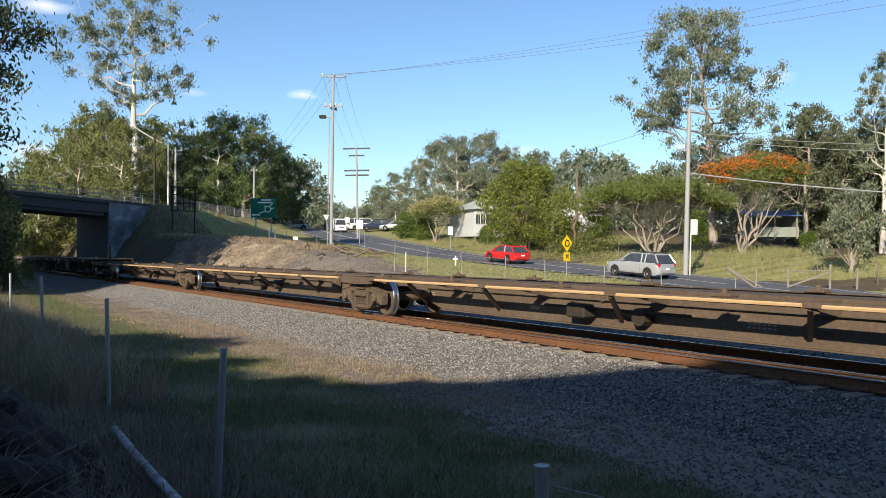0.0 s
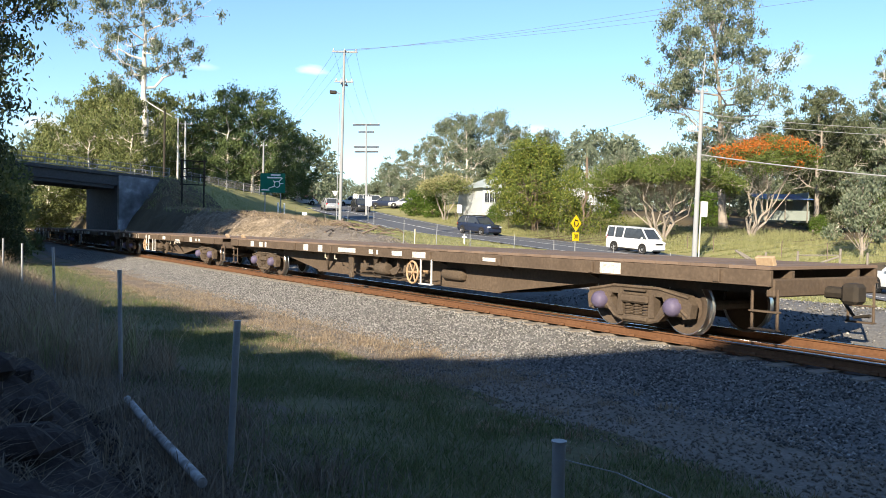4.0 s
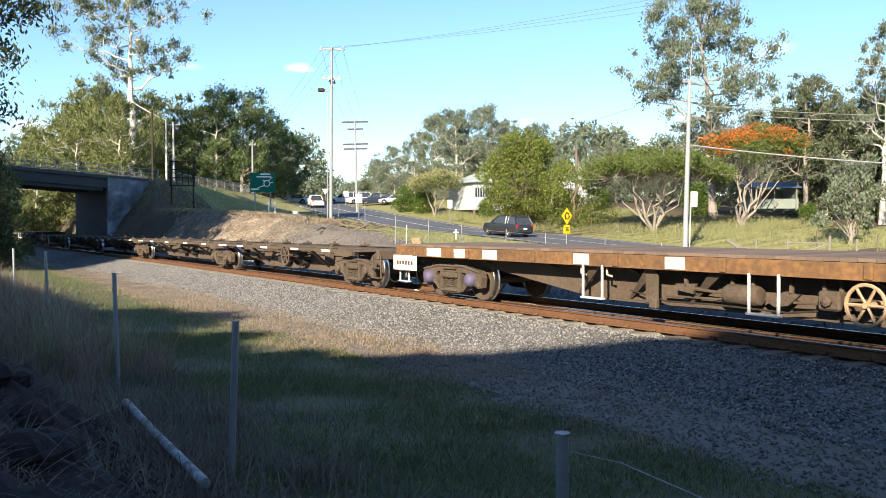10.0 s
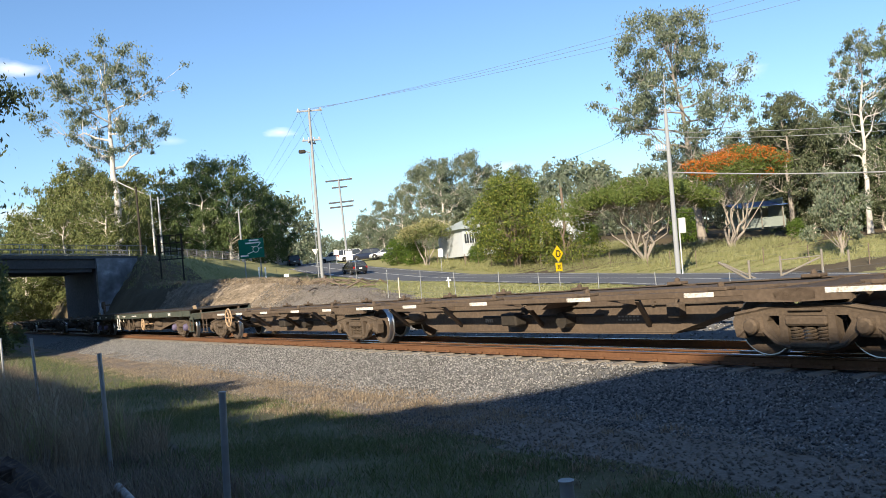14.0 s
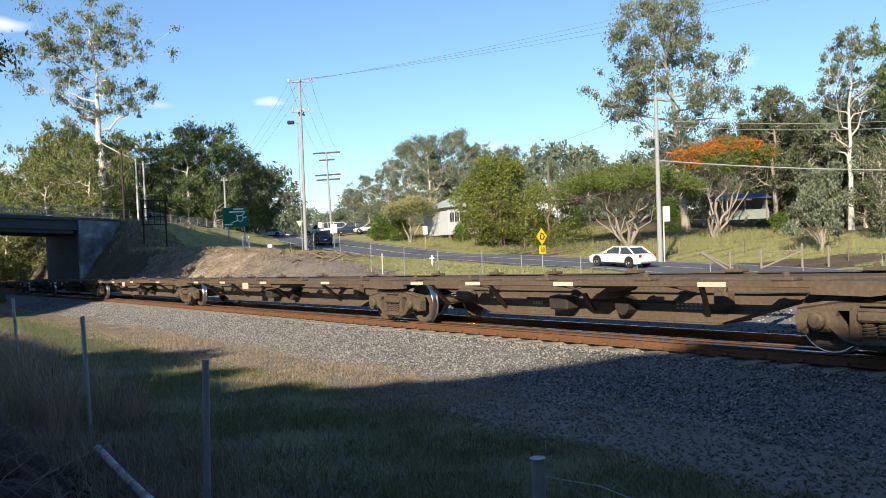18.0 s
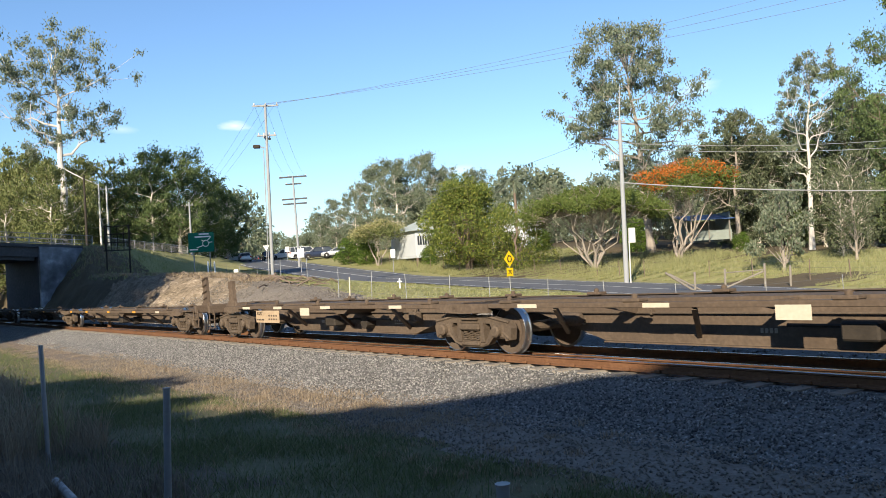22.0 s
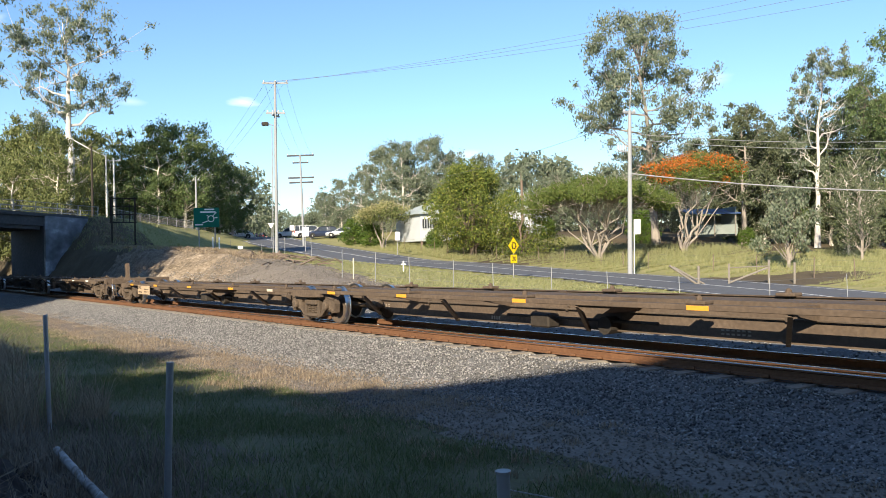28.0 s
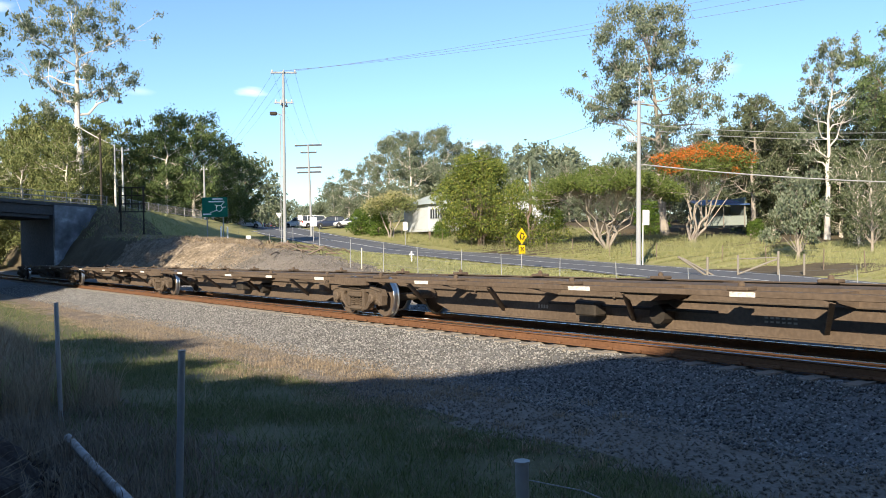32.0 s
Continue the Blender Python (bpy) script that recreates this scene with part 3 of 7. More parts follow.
# ---- railway ----
def build_track():
    s0, s1 = -170.0, 45.0
    m = TRACK
    for name, y, top, label in (("rail", -0.7175 - 0.035, M_RUST, "rusty running rail on concrete sleepers"), ("rail", -0.7175 - 0.035 + 0.368, M_RUST, "rusty third rail of the dual gauge track"), ("rail", 0.7175 + 0.035, M_RUST, "rusty far running rail on concrete sleepers")):
        r = thing(name, label, "rail", m @ pose(0, y, 0), "rails of the track", "structure")
        prof = [(-0.07, -0.16), (0.07, -0.16), (0.07, -0.145), (0.012, -0.12), (0.012, -0.045), (0.036, -0.03), (0.036, -0.008), (-0.036, -0.008), (-0.036, -0.03), (-0.012, -0.045), (-0.012, -0.12), (-0.07, -0.145)]
        part("web_and_foot", Geo().prism(prof, s0, s1, "x"), top, r)
        wd = 0.034
        part("rail_head", Geo().prism([(-wd, -0.012), (wd, -0.012), (wd * 0.8, 0.0), (-wd * 0.8, 0.0)], s0, s1, "x"), M_RAILTOP, r, "bright worn running surface")
    sl = Geo().prism([(-0.12, -0.32), (0.12, -0.32), (0.10, -0.162), (-0.10, -0.162)], -1.25, 1.25).mesh("sleeper", M_SLEEPER)
    clip = Geo().box((0, 0, 0), (0.12, 0.05, 0.05), 0.01).mesh("rail_clip", M_RUST)
    s = -70.0
    bed = thing("sleepers", "dusty concrete sleepers half buried in ballast", "sleepers", m, kind="structure")
    while s < 4:
        b = new("sleeper", sl)
        b.parent = bed
        b.matrix_basis = pose(s, 0, -0.010, 0, 0, random.uniform(-0.6, 0.6))
        if s > -30:
            c = new("rail_clip", clip)
            c.parent = bed
            c.matrix_basis = pose(s, -0.85, -0.13)
        s += 0.62


build_track()

# ---- road bridge over the railway ----
BDIR = Vector((0.46, 0.89, 0.0)).normalized()
BR = Matrix(((BDIR.x, U.x, 0, -32.0), (BDIR.y, U.y, 0, 79.5), (0, 0, 1, 0), (0, 0, 0, 1)))   # x along the deck, y along the railway towards the eye (0 = near face)


def build_bridge():
    br = thing("road_bridge", "low concrete road bridge with a mesh parapet fence over the railway", "bridge", BR, kind="structure")
    soff, top = 3.05, 4.35
    tilt = pose(-10, 0, 3.7, 0, 3.3, 0) @ pose(10, 0, -3.7)   # the road falls off the bridge
    fall = lambda x: -0.0577 * (x + 10)
    g = Geo()
    g.add([(x, y, z) for x in (-40, 4.2) for y in (-7.0, 0) for z in (soff + 0.35, top)], [(0, 1, 3, 2), (4, 6, 7, 5), (0, 4, 5, 1), (2, 3, 7, 6), (0, 2, 6, 4), (1, 5, 7, 3)])
    part("deck", g, M_SHADECONC, br, "grey concrete deck with a plain fascia", at=tilt)
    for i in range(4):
        part("girder", Geo().box((-6.9, -0.5 - i * 1.9, soff + 0.17), (13.4, 0.6, 0.36), 0.02), M_SHADECONC, br, at=tilt)
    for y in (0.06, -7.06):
        part("kerb", Geo().box((-17.9, y, top + 0.08), (44.2, 0.3, 0.34), 0.03), M_SHADECONC, br, at=tilt)
    # abutments with wing walls
    for x0, x1 in ((0.0, 2.2), (-16.0, -13.8)):
        part("abutment", Geo().prism([(x0, -4.0), (x1, -4.0), (x1, soff + 0.33 + fall(x1)), (x0, soff + 0.33 + fall(x0))], -6.95, -0.05), M_SHADECONC, br, "shaded concrete abutment wall")
    part("wing_wall", Geo().prism([(0.0, -4.0), (0.5, -3.0), (4.1, 2.55), (4.1, top + fall(4.1)), (0.0, top + fall(0))], -0.045, 0.30), M_PALEWALL, br, "patchy pale blue-white painted concrete wing wall")
    part("wing_wall", Geo().prism([(-14.0, -4.0), (-14.5, -3.0), (-18.9, 3.1), (-18.9, top + fall(-18.9)), (-14.0, top + fall(-14))], -0.045, 0.30), M_CONCRETE, br)
    for y in (0.1, -7.0):
        f = thing("parapet_rail", "thin steel parapet rail along the bridge edge", "railing", BR @ tilt @ pose(0, y, top + 0.25), kind="structure")
        for x in np.arange(-38.8, 5.3, 2.0):
            part("post", Geo().box((x, 0, 0.5), (0.07, 0.07, 1.0), 0.01), M_GALV, f)
        for z in (0.15, 0.55, 0.98):
            part("bar", Geo().tube([(-39, 0, z), (5.2, 0, z)], 0.028, 6), M_GALV, f)
        pk = Geo()
        for x in np.arange(-39, 5.2, 0.25):
            pk.box((x, 0, 0.55), (0.018, 0.018, 0.85))
        part("mesh", pk, M_WIRE, f)


build_bridge()


def mesh_fence(points, height, label):
    """A tall fence of posts, rails and thin pickets along points."""
    f = thing("mesh_fence", label, "fence")
    pk = Geo()
    for a, b in zip(points[:-1], points[1:]):
        n = max(1, int(math.dist(a, b) / 2.6))
        for i in range(n + 1):
            x, y = a[0] + (b[0] - a[0]) * i / n, a[1] + (b[1] - a[1]) * i / n
            part("post", Geo().tube([(x, y, gz(x, y) - 0.2), (x, y, gz(x, y) + height)], 0.045, 6), M_GALV, f)
        m = int(math.dist(a, b) / 0.2)
        for i in range(m):
            x, y = a[0] + (b[0] - a[0]) * i / m, a[1] + (b[1] - a[1]) * i / m
            z = gz(x, y)
            pk.box((x, y, z + height / 2), (0.014, 0.014, height - 0.1))
        za, zb = gz(*a), gz(*b)
        for h in (0.12, height - 0.06):
            part("rail", Geo().tube([(a[0], a[1], za + h), (b[0], b[1], zb + h)], 0.03, 6), M_GALV, f)
    part("mesh", pk, M_WIRE, f)
    return f


mesh_fence([(-27.3, 84), (-26.9, 92), (-26.1, 100), (-25.0, 107.9)], 1.0, "pale grey welded mesh fence on the embankment top")

# ---- trees ----
def leaf_cloud(centres, radii, count, size, rng, droop=0.3, flat=1.0, shell=0.45):
    """Loose leaves scattered in clumps: vertices and faces of pointed blades."""
    centres, radii = np.array(centres), np.array(radii)
    w = radii**2
    pick = rng.choice(len(centres), count, p=w / w.sum())
    d = rng.normal(size=(count, 3))
    d /= np.linalg.norm(d, axis=1)[:, None]
    r = shell + (1 - shell) * rng.random(count)**0.5
    r *= 0.75 + 0.5 * rng.random(count)
    if shell < 0.2:
        r = np.minimum(np.abs(rng.normal(size=count)) * 0.5 + 0.15, 1.25)
        d *= (0.75 + 0.5 * rng.random((len(centres), 3)))[pick]
    p = centres[pick] + d * (r * radii[pick])[:, None] * np.array([1, 1, flat])
    a = rng.normal(size=(count, 3))
    a[:, 2] -= droop * 2
    a /= np.linalg.norm(a, axis=1)[:, None]
    b = np.cross(a, rng.normal(size=(count, 3)))
    b /= np.linalg.norm(b, axis=1)[:, None] + 1e-9
    ln = size * (0.6 + 0.8 * rng.random(count))[:, None]
    wd = ln * 0.42
    v = np.stack([p - a * ln * 0.5, p + b * wd * 0.5, p + a * ln * 0.5, p - b * wd * 0.5], 1).reshape(-1, 3)
    return v, np.arange(count * 4).reshape(-1, 4)


def limb_path(a, b, rng, sag=0.0, n=4, wig=0.06):
    a, b = np.array(a, float), np.array(b, float)
    ln = np.linalg.norm(b - a)
    out = [tuple(a)]
    for i in range(1, n):
        t = i / n
        p = a + (b - a) * t + rng.normal(size=3) * ln * wig
        p[2] += sag * ln * math.sin(math.pi * t)
        out.append(tuple(p))
    return out + [tuple(b)]


def make_tree(name, label, height, crown, bark, leaf, seed, trunk=0.2, bare=0.35, clumps=22, leaves_n=7000, size=0.3, spread=1.0, shape="oval", droop=0.3, lean=(0, 0), flat=0.75, stems=1, extra=None, clump_r=0.3, twigs=True, limb=0.34):
    """A tree: a tapered trunk with limbs and a crown of many leaves in clumps."""
    rng = np.random.default_rng(seed)
    t = thing(name, label, "tree")
    g = Geo()
    tips, rads = [], []
    tops = []
    for k in range(stems):
        an = 2 * math.pi * (k + 0.3 * rng.random()) / stems
        of = 0.0 if stems == 1 else crown * (0.5 if shape == "umbrella" else 0.35)
        top = np.array([lean[0] * height + of * math.cos(an), lean[1] * height + of * math.sin(an), height * (0.9 if shape != "umbrella" else 0.7)])
        path = limb_path((0.12 * trunk * k, 0, -0.3), top, rng, n=7, wig=0.012 if stems == 1 else 0.04)
        if shape == "umbrella":
            fork = (0.3 * math.cos(an), 0.3 * math.sin(an), height * 0.05)
            path = [path[0]] + limb_path(fork, top, rng, 0.04, 6, 0.04)
        tr = trunk / math.sqrt(stems)
        g.tube(path, [tr * (1.25 if i == 0 else 1) * (1 - 0.85 * i / 7) for i in range(8)], 9)
        tops.append(path)
    for c in range(clumps):
        f = (c + rng.random()) / clumps
        an = c * 2.39996 + rng.random() * 0.8
        if shape == "oval":
            h = height * (bare + (1 - bare) * f)
            rr = crown * spread * math.sqrt(max(0.05, 1 - (2 * f - 0.85)**2 * 0.75)) * (0.35 + 0.65 * rng.random())
        elif shape == "umbrella":
            rr = crown * math.sqrt(f) * (0.8 + 0.3 * rng.random())
            h = height * (0.94 - 0.24 * (rr / crown)**2 + 0.035 * rng.normal())
        elif shape == "hedge":
            h = height * (bare + (1 - bare) * f**0.6)
            rr = crown * (0.25 + 0.7 * rng.random())
        elif shape == "cone":
            h = height * (bare + (1 - bare) * f)
            rr = crown * (1.05 - 0.85 * f) * (0.4 + 0.6 * rng.random())
        else:   # open, uneven gum crown
            h = height * (bare + (1 - bare) * f**0.85)
            rr = crown * (0.30 + 0.70 * rng.random()**0.7) * (1.0 - 0.5 * max(0.0, f - 0.7) / 0.3)
        p = np.array([lean[0] * h + rr * math.cos(an), lean[1] * h + rr * math.sin(an), h])
        cr = crown * clump_r * (0.6 + 0.8 * rng.random())
        if shape == "hedge":
            p[2] = h = min(h, height - cr * flat * 1.1)
        tips.append(p)
        rads.append(cr)
        path = tops[c % stems]
        hb = max(height * 0.18 if shape == "umbrella" else height * bare * 0.75, h - rr * (0.9 + 0.5 * rng.random()))
        j = min(6, max(1, int(hb / (height * 0.9) * 7)))
        lr = trunk * limb
        if shape == "umbrella":
            j, lr = (2, lr * 0.6) if c % 12 == 0 else (4 + c % 3, lr * 0.3)
        base = path[j]
        g.tube(limb_path(base, p, rng, 0.08, 4), [lr * (1 - j / 9), lr * 0.74 * (1 - j / 9), lr * 0.53 * (1 - j / 9), lr * 0.3 * (1 - j / 9), 0.012], 5, False)
        if twigs:
            for q in range(3):
                e = p + rng.normal(size=3) * cr * 0.7
                g.tube([tuple(p * 0.7 + np.array(base) * 0.3), tuple((p + e) / 2 + rng.normal(size=3) * 0.1), tuple(e)], [trunk * 0.08, trunk * 0.05, 0.01], 4, False)
    part("trunk", g, bark, t, smooth=True)
    v, f = leaf_cloud(tips, rads, leaves_n, size, rng, droop, flat)
    part("crown", raw_mesh("crown", v, f, leaf), leaf, t)
    if extra:
        mat, share = extra
        tp = [p + np.array([0, 0, r * 0.35]) for p, r in zip(tips, rads)]
        sel = [i for i in range(len(tp)) if rng.random() < share[1]]
        v, f = leaf_cloud([tp[i] for i in sel], [rads[i] * 0.9 for i in sel], int(leaves_n * share[0]), size, rng, 0.1, flat * 0.8)
        part("blossom", raw_mesh("blossom", v, f, mat), mat, t, "orange-red blossom over the crown")
    return t


def gum(name, label, height, crown, bark, leaf, seed, trunk=0.3, bare=0.35, limbs=9, per=5, leaves_n=14000, size=0.26, clump=0.15, lean=0.0, rise=0.6, droop=0.8, low=0.0):
    """A eucalypt: a bending trunk, long forking limbs, and leaves in loose clumps towards the limbs' ends."""
    rng = np.random.default_rng(seed)
    t = thing(name, label, "tree")
    g = Geo()
    top = 0.84 * height
    node = [np.array([0.0, 0.0, -0.3])]
    for i in range(1, 11):
        node.append(np.array([lean * top * i / 10 + rng.normal() * 0.012 * height * (i / 10), rng.normal() * 0.012 * height * (i / 10), top * i / 10]))
    g.tube(node, [trunk * (1.3 if i == 0 else 1) * (1 - 0.86 * i / 10) for i in range(11)], 9)

    def stem(h):
        u = min(max(h / top * 10, 0), 9.999)
        i = int(u)
        return node[i] + (node[i + 1] - node[i]) * (u - i), trunk * (1 - 0.086 * u)

    tips, rads = [], []
    for i in range(limbs):
        f = (i + 0.6 * rng.random()) / limbs
        h = height * (bare * 0.85 + (0.84 - bare * 0.85) * f)
        base, br = stem(h)
        an = i * 2.39996 + rng.normal() * 0.5
        reach = crown * math.sqrt(max(0.10, 1 - (1.9 * f - 0.85)**2)) * (0.6 + 0.45 * rng.random())
        tip = base + np.array([reach * math.cos(an), reach * math.sin(an), reach * rise * (0.5 + rng.random())])
        tip[2] = min(tip[2], height * 0.97)
        path = [np.array(q) for q in limb_path(base, tip, rng, -0.05, 5, 0.05)]
        lr = min(br * 0.6, 0.025 * np.linalg.norm(tip - base) + 0.03)
        g.tube(path, [lr, lr * 0.8, lr * 0.62, lr * 0.45, lr * 0.3, 0.015], 6, False)
        for k in range(per):
            u = 0.45 + 0.6 * (k + rng.random()) / per
            j = min(int(u * 5), 4)
            on_limb = path[j] + (path[j + 1] - path[j]) * min(u * 5 - j, 1.0)
            c = on_limb + rng.uniform(-0.28, 0.28, 3) * crown + np.array([0, 0, crown * 0.05])
            start = path[max(0, j - 1)]
            g.tube([start * 0.4 + path[j] * 0.6, (start + c) / 2 + rng.normal(size=3) * 0.03 * crown, c], [lr * 0.36, lr * 0.22, 0.012], 4, False)
            tips.append(c)
            rads.append(crown * clump * (0.55 + 0.9 * rng.random()))
    for k in range(max(3, per)):
        c = node[-1] + np.array([rng.uniform(-0.3, 0.3) * crown, rng.uniform(-0.3, 0.3) * crown, 0.12 * height * rng.random()])
        g.tube([node[-2], (node[-1] + c) / 2, c], [trunk * 0.16, trunk * 0.1, 0.012], 4, False)
        tips.append(c)
        rads.append(crown * clump * (0.6 + 0.7 * rng.random()))
    if low:
        for k in range(int(limbs * per * 0.5)):
            an, h = rng.random() * 6.283, height * (0.04 + (bare + 0.1) * rng.random())
            tips.append(np.array([math.cos(an) * crown * low * rng.random()**0.5, math.sin(an) * crown * low * rng.random()**0.5, h]))
            rads.append(crown * clump * (0.6 + 0.8 * rng.random()))
            b0, _ = stem(h * 0.7)
            g.tube([b0, tips[-1]], [0.04, 0.012], 4, False)
    part("trunk", g, bark, t, smooth=True)
    v, f = leaf_cloud(tips, rads, leaves_n, size, rng, droop, 0.88, 0.15)
    part("crown", raw_mesh("crown", v, f, leaf), leaf, t)
    return t


def plant(t, x, y, rz=0.0, k=1.0, dz=0.0, first=False):
    """Puts a tree or a copy of it on the ground."""
    m = pose(x, y, gz(x, y) + dz, 0, 0, rz)
    if first:
        t.matrix_basis = m
        t.scale = (k, k, k)
        return t
    c = copy_thing(t, m)
    c.scale = (k, k, k)
    return c


# the tall white gum behind the bridge
plant(gum("gum_tree", "tall white-trunked gum tree with an open grey-green crown", 29.0, 8.6, M_BARKW, M_LF_GUM, 13, 0.55, 0.50, 14, 7, 15000, 0.32, 0.125, lean=0.0, rise=0.5), -37.2, 100, first=True)
# the big gum over the field
plant(gum("gum_tree", "tall grey-barked gum tree with a broad airy crown", 25.6, 8.8, M_BARKP, M_LF_GUM, 8, 0.42, 0.32, 20, 9, 30000, 0.31, 0.125, lean=-0.07, rise=0.4), 28.6, 88, first=True)
# poincianas
plant(make_tree("poinciana_tree", "spreading umbrella-shaped green poinciana tree with several pale stems", 7.3, 6.5, M_BARKP, M_LF_POIN, 5, 0.40, 0.3, 150, 48000, 0.2, shape="umbrella", droop=0.2, stems=7, flat=0.5, clump_r=0.16), 19.2, 76, first=True)
plant(make_tree("poinciana_tree", "spreading poinciana tree topped with orange-red blossom", 9.1, 4.5, M_BARKP, M_LF_POIN, 6, 0.34, 0.3, 70, 20000, 0.2, shape="umbrella", droop=0.2, stems=6, flat=0.75, clump_r=0.22, lean=(0.16, 0), extra=(M_LF_FLAME, (0.5, 0.6))), 27.95, 78, first=True)
# the round dense tree beside the house
plant(make_tree("mango_tree", "dense round dark-green mango tree", 8.8, 4.5, M_BARKD, M_LF_MANGO, 7, 0.35, 0.14, 60, 34000, 0.24, shape="oval", droop=0.3, flat=0.8, clump_r=0.27), 8.52, 86, first=True)
plant(make_tree("garden_tree", "leafy yellow-green garden tree", 6.0, 3.2, M_BARKD, M_LF_MANGO, 17, 0.18, 0.05, 22, 6000, 0.24, shape="oval", clump_r=0.36), 13.02, 82, first=True)

# ---- woods and gardens ----
T_DARK = gum("wood_tree", "dark green eucalypt of a dense roadside wood", 17, 5.8, M_BARKG, M_LF_DARK, 21, 0.26, 0.28, 13, 8, 19000, 0.33, 0.185, rise=0.45, low=0.8)
plant(T_DARK, -36.78, 112, 0, 0.70, first=True)
for px_x, yy, r, k in ((-35.14, 118, 40, 0.82), (-30.86, 114, 100, 0.87), (-27.86, 116, 160, 0.88), (-26.65, 122, 220, 0.80), (-25.70, 128, 280, 0.75), (-24.91, 134, 330, 0.68), (-32.99, 130, 20, 0.84), (-37.97, 132, 77, 0.84)):
    plant(T_DARK, px_x, yy, r, k)
T_OLIVE = gum("wood_tree", "olive green bushy gum of a roadside wood", 15, 5.8, M_BARKG, M_LF_OLIVE, 22, 0.26, 0.20, 13, 8, 19000, 0.33, 0.185, rise=0.5, low=0.8)
plant(T_OLIVE, -42.42, 108, 0, 1.12, first=True)
for px_x, yy, r, k in ((-48.17, 112, 40, 1.10), (-54.36, 118, 140, 0.99), (-40.91, 114, 100, 1.10), (-60.57, 120, 200, 0.87), (-65.16, 118, 260, 0.93), (-52.49, 126, 300, 1.16), (-60.61, 126, 20, 0.99), (-41.44, 120, 20, 0.93), (-66.72, 110, 80, 1.04), (-36.9, 95.5, 33, 0.74), (-39.2, 103, 33, 0.72), (-43.65, 100, 233, 0.8), (-47.7, 98, 303, 0.72)):
    plant(T_OLIVE, px_x, yy, r, k)
T_GUM = gum("gum_tree", "grey-green airy gum tree", 18, 6.0, M_BARKG, M_LF_GUM, 23, 0.3, 0.26, 14, 8, 19000, 0.33, 0.17, rise=0.5, low=0.6)
T_GUMD = gum("gum_tree", "dull olive gum tree with hanging leaves", 18, 6.0, M_BARKG, M_LF_GUMD, 43, 0.3, 0.24, 14, 8, 19000, 0.33, 0.165, rise=0.5, low=0.5)
plant(T_GUMD, 43.61, 98, 0, 0.7, first=True)
plant(T_GUM, 2.02, 124, 0, 0.8, first=True)
for px_x, yy, r, k in ((-1.25, 132, 50, 0.78), (5.73, 128, 100, 0.84), (-4.65, 140, 150, 0.62), (9.35, 130, 200, 0.70), (-8.66, 152, 260, 0.57), (-12.54, 165, 310, 0.49), (14.08, 125, 30, 0.66), (43.31, 118, 60, 0.8), (39.32, 90, 120, 0.72), (41.40, 90, 180, 0.74), (50.16, 122, 240, 0.86), (40.80, 92, 300, 0.66), (47.85, 96, 20, 0.66), (49.07, 90, 90, 0.64), (52.88, 112, 150, 0.84), (52.11, 88, 210, 0.75), (54.34, 84, 270, 0.85), (42.5, 97, 130, 0.72), (46.0, 100, 250, 0.78), (51.0, 95, 10, 0.85), (56.0, 92, 170, 1.0), (48.5, 80, 310, 0.62), (24.91, 120, 270, 0.51), (52.99, 104, 10, 0.85), (54.60, 80, 33, 0.98)):
    plant(T_GUM if yy > 105 else T_GUMD, px_x, yy, r, k)
plant(gum("gum_tree", "tall gum tree with bare white forked limbs", 21.5, 4.9, M_BARKW, M_LF_GUM, 51, 0.29, 0.36, 14, 8, 13000, 0.27, 0.13, lean=0.03, rise=0.9), 44.3, 84, first=True)
plant(gum("gum_tree", "leaning grey gum tree above the blue-roofed shed", 15.4, 5.2, M_BARKP, M_LF_GUMD, 52, 0.28, 0.30, 14, 8, 15000, 0.27, 0.14, rise=0.5), 37.4, 86, first=True)
T_PINE = gum("wood_tree", "tall dark leafy tree at the wood's end", 25, 5.4, M_BARKD, M_LF_DARK, 31, 0.35, 0.12, 16, 9, 26000, 0.28, 0.2, rise=0.4, low=0.7)
plant(T_PINE, 49.0, 74, 0, 1.0, first=True)
for x, y, r, k in ((41.5, 96, 70, 0.52), (46.2, 91, 150, 0.6), (51.0, 86, 230, 0.78)):
    plant(T_PINE, x, y, r, k)
T_FAR = make_tree("far_tree", "hazy small tree of the distant roadside", 8, 3.6, M_BARKD, M_LF_GUM, 24, 0.2, 0.12, 20, 3200, 0.55, shape="oval", clump_r=0.36, droop=0.4, twigs=False)
plant(T_FAR, -34.19, 225, 0, 0.8, first=True)
rng_far = random.Random(4)
for i in range(26):
    yy = 205 + rng_far.random() * 60
    plant(T_FAR, (-0.17 + i * 0.0135) * yy, yy, i * 77, 0.75 + rng_far.random() * 0.5)
for i in range(16):
    yy = 150 + rng_far.random() * 30
    plant(T_FAR, (0.02 + i * 0.036) * yy, yy, i * 57, 1.2 + rng_far.random() * 0.6)
for i in range(16):
    yy = 118 + rng_far.random() * 10
    plant(T_FAR, (0.06 + i * 0.034) * yy, yy, i * 97, 0.62 + rng_far.random() * 0.3)
for i in range(14):
    yy = 140 + rng_far.random() * 30
    plant(T_FAR, (-0.62 + i * 0.034) * yy, yy, i * 57, 1.2 + rng_far.random() * 0.6)
T_BUSH = make_tree("bush", "leafy green roadside bush", 3.4, 1.9, M_BARKD, M_LF_LUSH, 25, 0.08, 0.03, 20, 4200, 0.24, shape="oval", clump_r=0.42, droop=0.3, twigs=False)
plant(T_BUSH, 14.11, 92, 0, 0.8, first=True)
